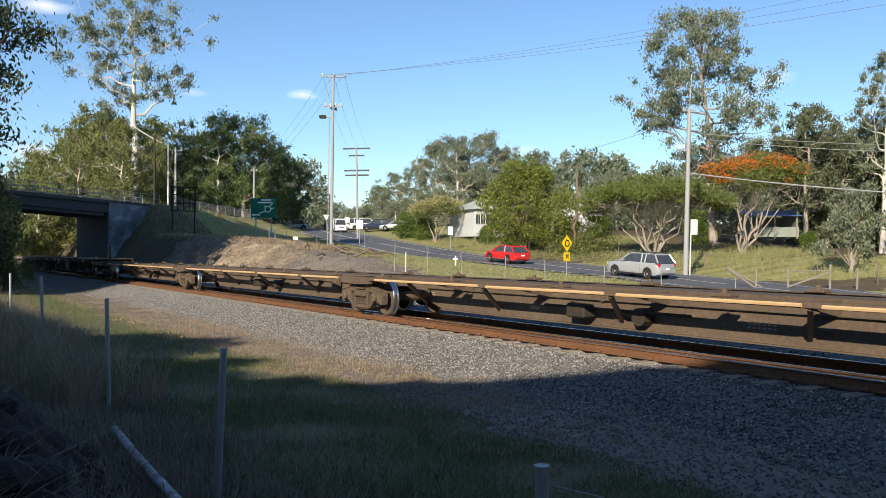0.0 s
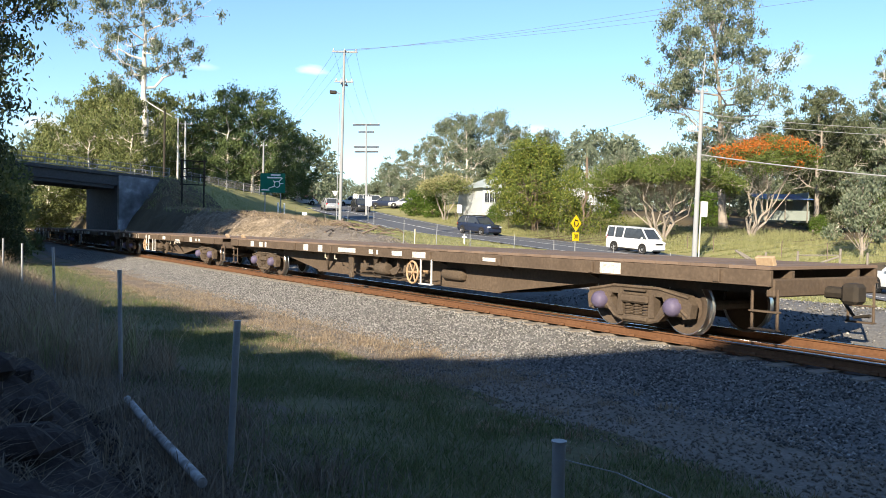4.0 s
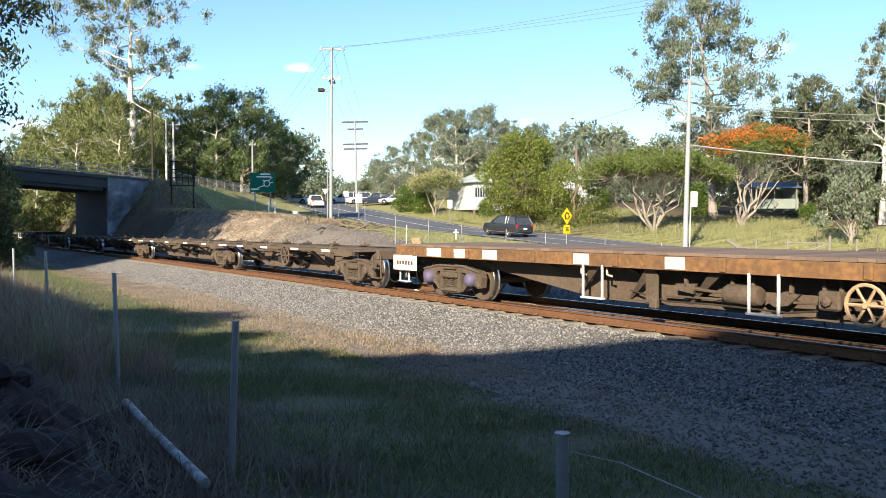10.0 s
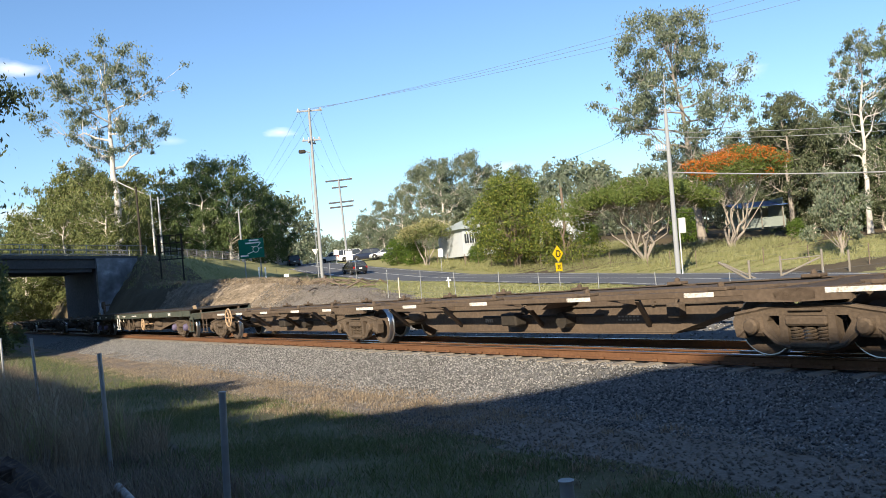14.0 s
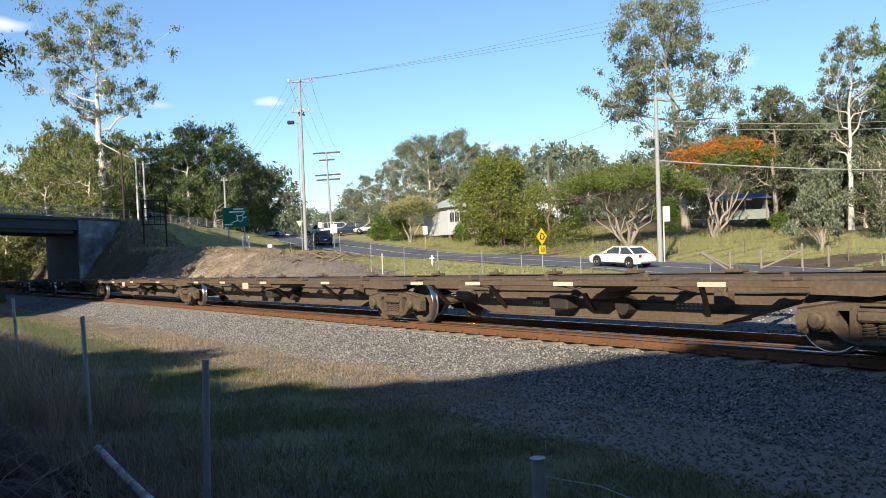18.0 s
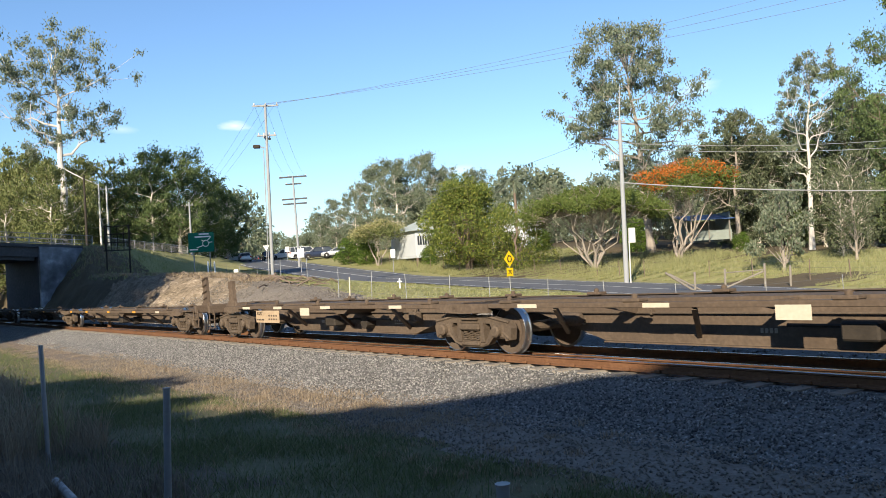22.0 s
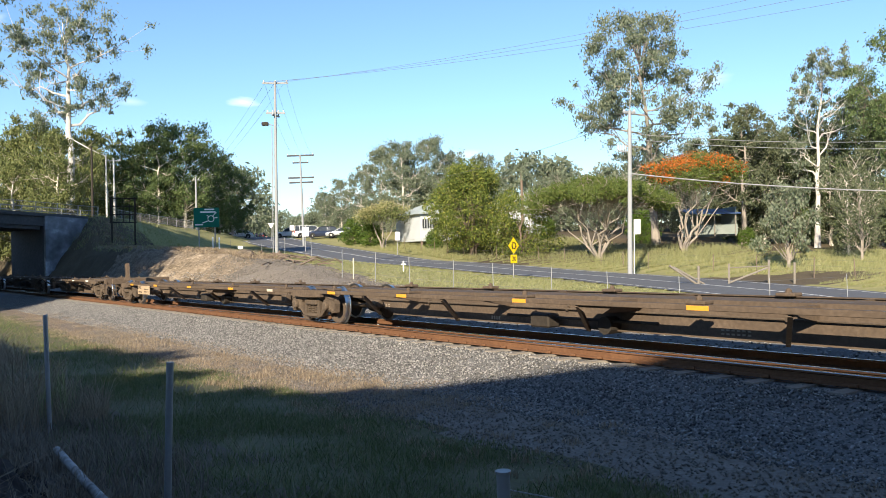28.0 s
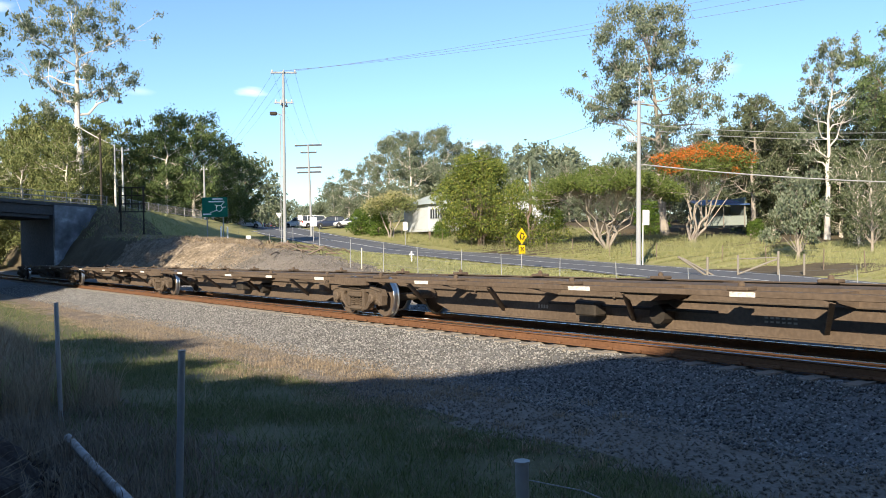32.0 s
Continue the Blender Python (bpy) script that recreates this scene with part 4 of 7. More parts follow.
for px_x, yy, r, k in ((17.98, 96, 30, 0.7), (5.03, 95, 310, 0.6), (28.76, 94, 250, 1.0), (35.06, 80, 300, 0.5), (-4.69, 108, 90, 0.9), (-2.40, 104, 180, 0.8)):
    plant(T_BUSH, px_x, yy, r, k)
# bush that hides the near end of the bridge, and scrub beyond it
T_SCRUB = make_tree("shrub", "olive scrub growing on the railway bank", 4.6, 2.3, M_BARKD, M_LF_OLIVE, 26, 0.09, 0.03, 24, 5200, 0.26, shape="oval", clump_r=0.4, droop=0.3, twigs=False)
T_DSHRUB = make_tree("shrub", "dark green dense shrub", 4.6, 2.3, M_BARKD, M_LF_PINE, 36, 0.09, 0.03, 24, 9000, 0.2, shape="oval", clump_r=0.36, droop=0.3, twigs=False)
plant(T_DSHRUB, -23.60, 43, 0, 0.72, first=True)
T_SIDEBUSH = gum("wood_tree", "bushy green tree at the field's far edge", 7.4, 3.0, M_BARKG, M_LF_GUMD, 37, 0.13, 0.25, 10, 6, 3000, 0.2, 0.15, rise=0.7, low=0.4)
plant(T_SIDEBUSH, 37.4, 66, 60, 1.0, first=True)
plant(T_SIDEBUSH, 40.2, 69, 130, 1.2)
plant(T_SCRUB, -26.91, 47, 0, 1.2, first=True)
for px_x, yy, r, k in ((-30.93, 55, 120, 1.2), (-54.76, 118, 10, 1.2), (-55.01, 112, 70, 1.2), (-55.02, 124, 140, 1.1), (-53.91, 104, 200, 1.3), (-63.04, 132, 260, 1.4), (-49.56, 92, 320, 1.3), (-61.17, 140, 20, 1.3), (-32.09, 64, 40, 0.3)):
    plant(T_SCRUB, px_x, yy, r, k)
# cream-blossomed tree and small gum on the field's edge
plant(make_tree("frangipani_tree", "low bare-stemmed tree with creamy blossom", 4.9, 3.4, M_BARKP, M_LF_OLIVE, 27, 0.2, 0.2, 26, 4200, 0.26, shape="umbrella", stems=3, clump_r=0.3, flat=0.6, extra=(M_LF_CREAM, (0.5, 0.6))), -0.82, 101, first=True)
plant(make_tree("young_gum", "thin straggly young gum tree", 6.4, 2.0, M_BARKP, M_LF_GUM, 28, 0.14, 0.22, 26, 4200, 0.26, shape="gum", clump_r=0.3, droop=0.8), 29.4, 60, first=True)
plant(make_tree("young_gum", "thin leafy young gum tree", 6.2, 2.2, M_BARKP, M_LF_GUMD, 29, 0.11, 0.2, 28, 3000, 0.22, shape="gum", clump_r=0.34, droop=0.8), 36.2, 62, first=True)
# the tree that hangs over the view from the embankment side
T_HANG = gum("overhanging_tree", "dark dense tree hanging over the fence line", 15.5, 7.0, M_BARKD, M_LF_PINE, 33, 0.4, 0.30, 26, 12, 70000, 0.27, 0.18, rise=0.35, low=0.35)
plant(T_HANG, -25.7, 38.0, 0, 1.0, first=True)
# unseen trees added left of the view to shade the bridge, sign and bank
T_BELT = make_tree("shade_tree", "tall dense unseen tree added to shade the bridge and bank", 13.0, 4.2, M_BARKD, M_LF_DARK, 34, 0.32, 0.05, 240, 26000, 0.4, shape="hedge", clump_r=0.17, droop=0.3, twigs=False)
plant(T_BELT, -43, 59, 140, 0.99, first=True)
for x, y, r, k in ((-41, 51, 33, 1.18), (-38.0, 46, 133, 1.92), (-35.3, 38, 233, 1.55), (-48, 53, 200, 0.93), (-54, 49, 20, 0.93), (-47, 68, 260, 0.90), (-60, 58, 80, 0.93), (-40.5, 52, 310, 0.74)):
    plant(T_BELT, x, y, r, k)
# more unseen trees, added around the viewer to shade the foreground and block skylight
T_SIDE = make_tree("shade_tree", "narrow dense unseen tree added to shade the foreground", 13.0, 2.3, M_BARKD, M_LF_DARK, 35, 0.26, 0.05, 130, 16000, 0.34, shape="hedge", clump_r=0.24, droop=0.3, twigs=False)
plant(T_SIDE, -12.8, -9.5, 0, 0.73, first=True)
for x, y, r, k in ((-17.0, -9.0, 50, 0.84), (-14.8, -9.3, 250, 0.78), (-18.5, -9.6, 120, 0.95), (-21.9, -9.0, 200, 0.94), (-24.6, -8.0, 290, 0.80), (-27.5, -9.0, 20, 0.76), (-9.8, -5.0, 80, 0.58), (-7.0, -4.0, 10, 0.55), (-11.5, -2.0, 280, 0.5), (-16.0, -4.0, 33, 0.62), (-20.5, -3.0, 133, 0.7), (9.0, 0.0, 60, 0.72), (8.2, -4.0, 160, 0.7), (12.2, 3.4, 240, 0.8), (11.5, -2.5, 310, 0.8), (15.8, 5.5, 15, 0.85), (15.0, 0.5, 95, 0.85), (6.8, -7.2, 205, 0.45)):
    plant(T_SIDE, x, y, r, k)


# outline worked back from the shade edge wanted on the ballast
SHED_TOP = [(-13.4, 10.08), (-5.2, 10.12), (4.0, 6.4), (9.0, 4.4)]   # level ridge, then the roof falls away


def long_shed():
    """Plain unseen shed added behind the viewer; its roofline throws the straight shade edge."""
    t = thing("long_shed", "unseen shed of grey-green ribbed sheeting, added behind the viewer to cast shade", "shed", pose(0, -12.0, 0), kind="structure")
    part("wall", Geo().prism([(-13.4, -3.0)] + [(x, z - 0.12) for x, z in SHED_TOP] + [(9.0, -3.0)], -8.0, 0.0), M_SHEDW, t)
    for (x0, z0), (x1, z1) in zip(SHED_TOP[:-1], SHED_TOP[1:]):
        part("roof", Geo().prism([(x0, z0 - 0.12), (x1, z1 - 0.12), (x1, z1), (x0, z0)], -8.1, 0.12), M_TINROOF, t)
    for i in range(36):
        x = -13.1 + i * 0.62
        z = float(np.interp(x, [q[0] for q in SHED_TOP], [q[1] for q in SHED_TOP]))
        part("rib", Geo().box((x, 0.02, (z - 2.2) / 2), (0.09, 0.06, z + 1.9), 0.01), M_SHEDW, t)


def palm(x, y, h):
    """A palm with arching feathered fronds."""
    t = thing("palm_tree", "feathery green palm above the garden trees", "tree", on(x, y))
    part("trunk", Geo().tube([(0, 0, -0.2), (0.1, 0, h * 0.5), (0, 0.1, h)], [0.22, 0.18, 0.15], 9), M_BARKD, t)
    for i in range(18):
        a = i * 2.4
        up = 0.9 - 1.5 * (i % 6) / 6
        pts = []
        for k in range(7):
            u = k / 6
            r = 3.0 * u
            pts.append(np.array([r * math.cos(a), r * math.sin(a), h + up * 2.0 * u - 2.2 * u * u]))
        v, f = [], []
        for k in range(6):
            for j in range(7):
                p = pts[k] + (pts[k + 1] - pts[k]) * j / 7
                for sd in (-1, 1):
                    side = np.array([-math.sin(a), math.cos(a), 0]) * sd
                    e = p + side * 0.55 * (1 - 0.5 * k / 6) + np.array([math.cos(a), math.sin(a), -1.3]) * 0.22
                    w = (pts[k + 1] - pts[k]) * 0.06
                    n = len(v)
                    v += [tuple(p - w), tuple(p + w), tuple(e)]
                    f.append((n, n + 1, n + 2))
        part("frond", raw_mesh("frond", v, f, M_LF_GUM), None, t)


palm(16.6, 104, 8.9)
palm(31.78, 98, 10.5)

# ---- fences, poles, signs ----
def fence_posts():
    me = Geo().tube([(0, 0, -1.5), (0, 0, 0)], 0.026, 10).tube([(0, 0, 0), (0, 0, 0.006)], 0.03, 10).mesh("post", M_GALV, True)
    f = thing("boundary_fence", "old railway fence of round galvanised posts without wires", "fence")
    for s, z in ((-2.4, -0.82), (-6.1, -0.785), (-10.42, -0.665), (-16.2, -0.61), (-21.4, -0.72), (-26.4, -0.74), (-31.5, -0.8)):
        x, y = sq_to_xy(s, 2.0)
        part("post", me, None, f, at=pose(x, y, z, random.uniform(-2, 2), random.uniform(-2, 2), 0))
    g = Geo()
    x0, y0 = sq_to_xy(-2.4, 2.0)
    x1, y1 = sq_to_xy(2.5, 2.1)
    g.tube([(x0, y0, -0.88), (x0 + 0.2, y0 - 0.1, -0.90), (x1, y1, -1.2)], 0.0025, 4)
    part("wire", g, M_GALV, f)


fence_posts()


def road_fence():
    f = thing("roadside_fence", "light wire fence on thin galvanised posts beside the road", "fence")
    P = [(22.0, 39.0), (17.2, 37.0), (12.6, 35.8), (9.1, 34.6), (6.6, 34.2), (4.2, 34.2), (2.6, 35.0), (0.8, 35.5), (-0.7, 37.0), (-2.2, 38.0), (-4.4, 47.0), (-7.0, 56), (-11.4, 75), (-14.5, 84), (-17.5, 93)]
    me = Geo().tube([(0, 0, -0.3), (0, 0, 1.28)], 0.016, 6).mesh("post", M_POLE)
    for x, y in P:
        part("post", me, None, f, at=pose(x, y, gz(x, y), random.uniform(-2, 2), random.uniform(-2, 2)))
    for h in (0.35, 0.75, 1.15):
        part("wire", Geo().tube([(x, y, gz(x, y) + h) for x, y in P], 0.006, 4), M_WIRE, f)


road_fence()


def crossarm(t, z, w, mat, ins=3, yaw=0.0, thick=0.12):
    c = part("crossarm", Geo().box((0, 0, 0), (w, 0.11, thick), 0.01), mat, t, at=pose(0, 0.16, z, 0, 0, yaw))
    for i in range(ins):
        x = -w / 2 + 0.12 + (w - 0.24) * i / max(1, ins - 1)
        part("insulator", Geo().lathe([(0.02, 0.06), (0.06, 0.08), (0.045, 0.13), (0.06, 0.16), (0.03, 0.22)], 8, (x, 0, 0), "z"), M_PALE, c)


def pole(x, y, h, label, r=0.17, arms=(), lean=(0, 0), z0=None, mat=None, arm=None):
    z = gz(x, y) if z0 is None else z0
    t = thing("power_pole", label, "utility pole", pose(x, y, z, lean[0], lean[1], 0))
    part("shaft", Geo().tube([(0, 0, -1), (0, 0, h * 0.5), (0, 0, h)], [r, r * 0.85, r * 0.65], 10), mat or M_POLE, t, smooth=True)
    for a in arms:
        crossarm(t, h + a[0], a[1], arm or M_POLE, a[2] if len(a) > 2 else 3, a[3] if len(a) > 3 else 0, a[4] if len(a) > 4 else 0.12)
    return t


t = pole(-8.33, 62, 12.85, "tall weathered power pole with crossarms and a street light", 0.13, ((-0.1, 1.9, 3), (-2.3, 1.4, 4), (-2.5, 1.1, 2, 70)), lean=(0, 0.5))
part("lamp_arm", Geo().tube([(-0.15, 0, 9.6), (-0.6, 0, 9.75)], 0.04, 6), M_GALV, t)
part("street_lamp_head", Geo().box((-0.75, 0, 9.72), (0.5, 0.3, 0.26), 0.05), M_DARK, t)
part("stay", Geo().tube([(-0.26, 0, 9.5), (-0.26, 0, 0.2)], 0.035, 6), M_POLE, t)
pole(-10.86, 106, 11.6, "distant power pole with two pairs of crossarms", 0.16, ((-0.1, 3.4, 4, 0, 0.2), (-1.0, 2.0, 3, 0, 0.18), (-2.9, 3.2, 3, 0, 0.2), (-3.5, 3.0, 2, 0, 0.2)), lean=(0, -1.2), arm=M_ARM)
t = pole(18.04, 62, 12.4, "weathered power pole with insulators and a meter box", 0.2, ((-0.1, 1.0, 2),), lean=(0, 1.0))
part("whip", Geo().tube([(0, 0, 12.2), (0.1, 0, 15.0)], 0.03, 6), M_GALV, t)
part("cut_out_arm", Geo().box((-0.45, 0, 9.3), (0.9, 0.1, 0.1), 0.01), M_POLE, t)
for i in range(5):
    part("insulator", Geo().lathe([(0.02, 9.35), (0.05, 9.4), (0.04, 9.55), (0.055, 9.65), (0.02, 9.8)], 8, (-0.1 - 0.2 * i, 0, 0), "z"), M_PALE, t)
part("meter_box", Geo().box((0.55, 0, 3.6), (0.5, 0.3, 1.15), 0.04), M_PALE, t, "pale grey equipment box")
part("conduit", Geo().tube([(0.3, -0.1, 0), (0.3, -0.1, 3.2)], 0.05, 6), M_PALE, t)
for px_x, yy, h in ((-31.07, 190, 9.5), (-31.75, 200, 11), (-31.77, 210, 13)):
    pole(px_x, yy, h, "far slender power pole against the sky", 0.14, ((-0.2, 1.6, 2),), mat=M_DARK)
t = pole(-32.38, 98, 8.0, "pale street light column on the bridge approach", 0.13, mat=M_PALE)
part("lamp_arm", Geo().tube([(0, 0, 7.9), (-2.0, 0, 8.9), (-4.2, 0, 10.2)], 0.06, 6), M_PALE, t)
part("lamp_head", Geo().box((-4.4, 0, 10.3), (0.6, 0.25, 0.14), 0.04, Matrix.Rotation(0.4, 3, "Y")), M_PALE, t)
pole(-32.16, 100, 8.0, "pale timber pole with a small crossarm on the bridge approach", 0.14, ((-0.3, 1.6, 3),), mat=M_PALE)
pole(-31.89, 92, 8.3, "dark timber pole beside the bridge end", 0.15, mat=M_DARK)
pole(-25.00, 110, 6.8, "grey timber pole at the wood's edge", 0.15, ((-0.4, 0.9, 2),))


def wire(name, a, b, sag, r, group, mat=None):
    pts = []
    for i in range(15):
        u = i / 14
        p = Vector(a).lerp(Vector(b), u)
        p.z -= sag * 4 * u * (1 - u)
        pts.append(p)
    return single(name, Geo().tube(pts, r, 5, False), mat or M_WIRE, "thin sagging overhead power line", "cable", group=group)


wire("power_line", (-8.9, 62, 12.5), (46, 26, 14.0), 1.3, 0.009, "overhead lines")
wire("power_line", (-8.2, 62, 12.5), (46, 28, 15.5), 1.3, 0.009, "overhead lines")
wire("power_line", (-7.5, 62, 12.5), (46, 30, 17.0), 1.3, 0.009, "overhead lines")
for dx in (-0.8, 0, 0.8):
    wire("power_line", (-8.2 + dx, 62, 12.5), (-10.9 + dx * 1.5, 106, 12.3), 0.7, 0.008, "overhead lines")
for dx in (-0.7, 0, 0.7):
    wire("power_line", (-8.2 + dx, 62, 12.5), (-27.0 + dx, 118, 10.0), 0.8, 0.008, "overhead lines")
wire("service_cable", (18.0, 62, 5.6 - 0.2), (44, 52, 2.9), 0.5, 0.045, "overhead lines", M_GALV)
wire("service_cable", (18.0, 62, 8.4), (48, 58, 7.6), 0.7, 0.02, "overhead lines", M_GALV)
wire("service_cable", (18.0, 62, 8.0), (48, 58, 7.0), 0.7, 0.02, "overhead lines", M_GALV)
wire("power_line", (18.0, 62, 9.4), (-8.2, 104, 6.5), 1.0, 0.014, "overhead lines")

M_SIGNG = material("green_sign_face", [(0.0, 0.11, 0.075), (0.0, 0.14, 0.095)], 2, 0.45, 0.0, 0.0, 6, 0.5)
M_SIGNY = material("yellow_sign_face", [(0.78, 0.50, 0.0), (0.85, 0.58, 0.01)], 2, 0.45, 0.0, 0.0, 6, 0.5)
M_SIGNW = material("white_sign_face", [(0.72, 0.72, 0.70), (0.80, 0.80, 0.79)], 2, 0.5, 0.0, 0.0, 6, 0.5)


def ring_pts(r, a0, a1, y, n=14, c=(0, 0)):
    return [(c[0] + r * math.cos(a0 + (a1 - a0) * i / n), y, c[1] + r * math.sin(a0 + (a1 - a0) * i / n)) for i in range(n + 1)]


def green_sign(x, y, z):
    t = thing("direction_sign", "large green roundabout direction sign on two posts", "road sign", pose(x, y, z, 0, 0, -4))
    w, h = 2.55, 1.95
    part("board", Geo().box((0, 0, 2.0 + h / 2), (w, 0.05, h), 0.01), M_SIGNG, t)
    for dx in (-0.8, 0.8):
        part("post", Geo().box((dx, 0.08, 1.2), (0.1, 0.1, 3.6), 0.01), M_GALV, t)
    g = Geo()
    c = 2.85
    g.tube([(p[0], -0.035, p[2] + c) for p in ring_pts(0.30, 0, 2 * math.pi, 0, 20, (0.45, 0))], 0.04, 6, False)
    for a, b in (((0.2, -0.2), (-0.45, -0.42)), ((0.62, 0.25), (1.0, 0.65)), ((0.7, 0.05), (1.1, 0.12)), ((0.25, 0.22), (0.05, 0.35))):
        g.tube([(a[0], -0.035, a[1] + c), (b[0], -0.035, b[1] + c)], 0.045, 6)
    part("diagram", g, M_SIGNW, t, "white roundabout diagram")
    for x0, z0, wd in ((0.3, 3.78, 1.0), (0.15, 3.52, 1.5), (-0.75, 2.28, 0.8)):
        part("lettering", Geo().box((x0, -0.032, z0), (wd, 0.012, 0.14)), M_SIGNW, t, "white lettering as a bar")


green_sign(-18.12, 84, 0.56)


def yellow_sign(x, y):
    t = thing("warning_sign", "yellow diamond roundabout warning sign with a 30 speed plate", "road sign", on(x, y, 0, 42))
    d = 0.55
    part("diamond", Geo().prism([(0, 2.25 - d), (d, 2.25), (0, 2.25 + d), (-d, 2.25)], -0.01, 0.01), M_SIGNY, t)
    part("plate", Geo().box((0, 0, 1.36), (0.66, 0.02, 0.56), 0.004), M_SIGNY, t)
    part("post", Geo().tube([(0, 0.04, -0.3), (0, 0.04, 2.6)], 0.032, 8), M_GALV, t)
    g = Geo()
    for k in range(3):
        a = 2.0944 * k + 0.5
        g.tube([(p[0], -0.02, p[2] + 2.25) for p in ring_pts(0.2, a, a + 1.5, 0, 8)], 0.038, 5)
        g.prism([(0.2 * math.cos(a + 1.5) + 0.1 * math.cos(a + b), 2.25 + 0.2 * math.sin(a + 1.5) + 0.1 * math.sin(a + b)) for b in (1.5, 3.5, 6.0)], -0.026, -0.012)
    part("symbol", g, M_BLACK, t, "black roundabout arrows")
    cu = bpy.data.curves.new("lettering", "FONT")
    cu.body, cu.size, cu.extrude, cu.align_x, cu.align_y = "30", 0.42, 0.004, "CENTER", "CENTER"
    ob = new("lettering", cu)
    me = bpy.data.meshes.new_from_object(ob.evaluated_get(bpy.context.evaluated_depsgraph_get()))
    bpy.data.objects.remove(ob)
    me.materials.clear()
    me.materials.append(M_BLACK)
    part("lettering", me, None, t, "black number", at=pose(0, -0.02, 1.36, 90, 0, 0))


yellow_sign(8.25, 55.5)


def plate_sign(x, y, h, w, hh, label, post_mat=None, yaw=0, back=False):
    t = thing("road_sign", label, "road sign", on(x, y, 0, yaw))
    part("plate", Geo().box((0, 0, h - hh / 2), (w, 0.02, hh), 0.004), M_SIGNW, t)
    part("post", Geo().tube([(0, 0.05, -0.3), (0, 0.05, h)], 0.04, 8), post_mat or M_GALV, t)
    return t


plate_sign(-9.44, 94, 2.7, 0.75, 1.0, "white rectangular road sign on a steel post")
plate_sign(0.79, 90, 2.5, 0.5, 0.9, "white rectangular sign on a thin pole beside the road")
plate_sign(-14.85, 128, 2.2, 0.6, 0.8, "small white road sign at the roundabout")
t = thing("give_way_sign", "white triangular sign at the roundabout", "road sign", on(-16.85, 120))
part("plate", Geo().prism([(-0.45, 2.6), (0.45, 2.6), (0, 1.8)], -0.01, 0.01), M_SIGNW, t)
part("post", Geo().tube([(0, 0.05, -0.3), (0, 0.05, 2.5)], 0.035, 8), M_GALV, t)
plate_sign(-14.87, 84, 0.9, 0.45, 0.3, "small low white sign beside the road")
for px_x, yy in ((-12.75, 61), (-12.29, 61)):
    single("bollard", Geo().lathe([(0.06, -0.4), (0.06, 0.95), (0.045, 1.0)], 10, axis="z"), M_SIGNW, "white marker bollard on the cutting's edge", "bollard", on(px_x, yy), "white bollards", smooth=True)
single("marker_stake", Geo().tube([(0, 0, -0.3), (0.02, 0, 0.95)], 0.03, 6), M_CREAM, "pale yellow marker stake in the gravel", "stake", on(-1.68, 37.5))
t = thing("memorial_cross", "small white wooden cross beside the road", "cross", on(0.66, 43.6))
part("upright", Geo().box((0, 0, 0.25), (0.07, 0.05, 0.6), 0.01), M_SIGNW, t)
part("crosspiece", Geo().box((0, -0.002, 0.38), (0.26, 0.045, 0.07), 0.01), M_SIGNW, t)


def hoarding(x, y):
    t = thing("hoarding", "back of a dark timber-framed advertising hoarding", "hoarding", on(x, y, 0, 18))
    for dx in (-0.95, 0.95):
        part("post", Geo().box((dx, 0, 2.0), (0.14, 0.14, 4.6), 0.01), M_DARK, t)
    for z in (2.05, 2.75, 3.5, 4.2):
        part("rail", Geo().box((0, 0.1, z), (2.3, 0.08, 0.1), 0.01), M_DARK, t)
    for i in range(5):
        part("batten", Geo().box((-1.05 + i * 0.52, 0.16, 3.1), (0.07, 0.05, 2.2), 0.01), M_DARK, t)


hoarding(-23.5, 75.4)

# ---- house, shed, gate ----
M_BOARD = material("white_weatherboard", [(0.44, 0.47, 0.49), (0.56, 0.59, 0.62)], 0.8, 0.7, 0.0, 0.1, 8, 0.5)
M_TINROOF = material("pale_green_grey_tin", [(0.33, 0.38, 0.35), (0.46, 0.50, 0.47)], 1.0, 0.6, 0.1, 0.1, 8, 0.5)
M_BLUEROOF = material("blue_steel_roof", [(0.05, 0.10, 0.24), (0.08, 0.15, 0.32)], 1.0, 0.5, 0.1, 0.1, 8, 0.5)
M_GLASS = material("dark_window_glass", [(0.03, 0.035, 0.04), (0.06, 0.07, 0.08)], 1.0, 0.08, 0.0, 0.0, 4, 0.5, specular=0.6)
M_SHEDW = material("grey_green_shed_wall", [(0.20, 0.24, 0.22), (0.28, 0.32, 0.30)], 1.0, 0.8, 0.0, 0.1, 8, 0.5)
M_SHEDL = material("pale_green_panel", [(0.17, 0.20, 0.175), (0.24, 0.265, 0.235)], 1.0, 0.8, 0.0, 0.1, 8, 0.5)
M_TIMBER = material("silvery_old_timber", [(0.15, 0.132, 0.108), (0.25, 0.225, 0.19)], 2.0, 0.9, 0.0, 0.3, 8, 0.6, stretch=(1, 1, 5))


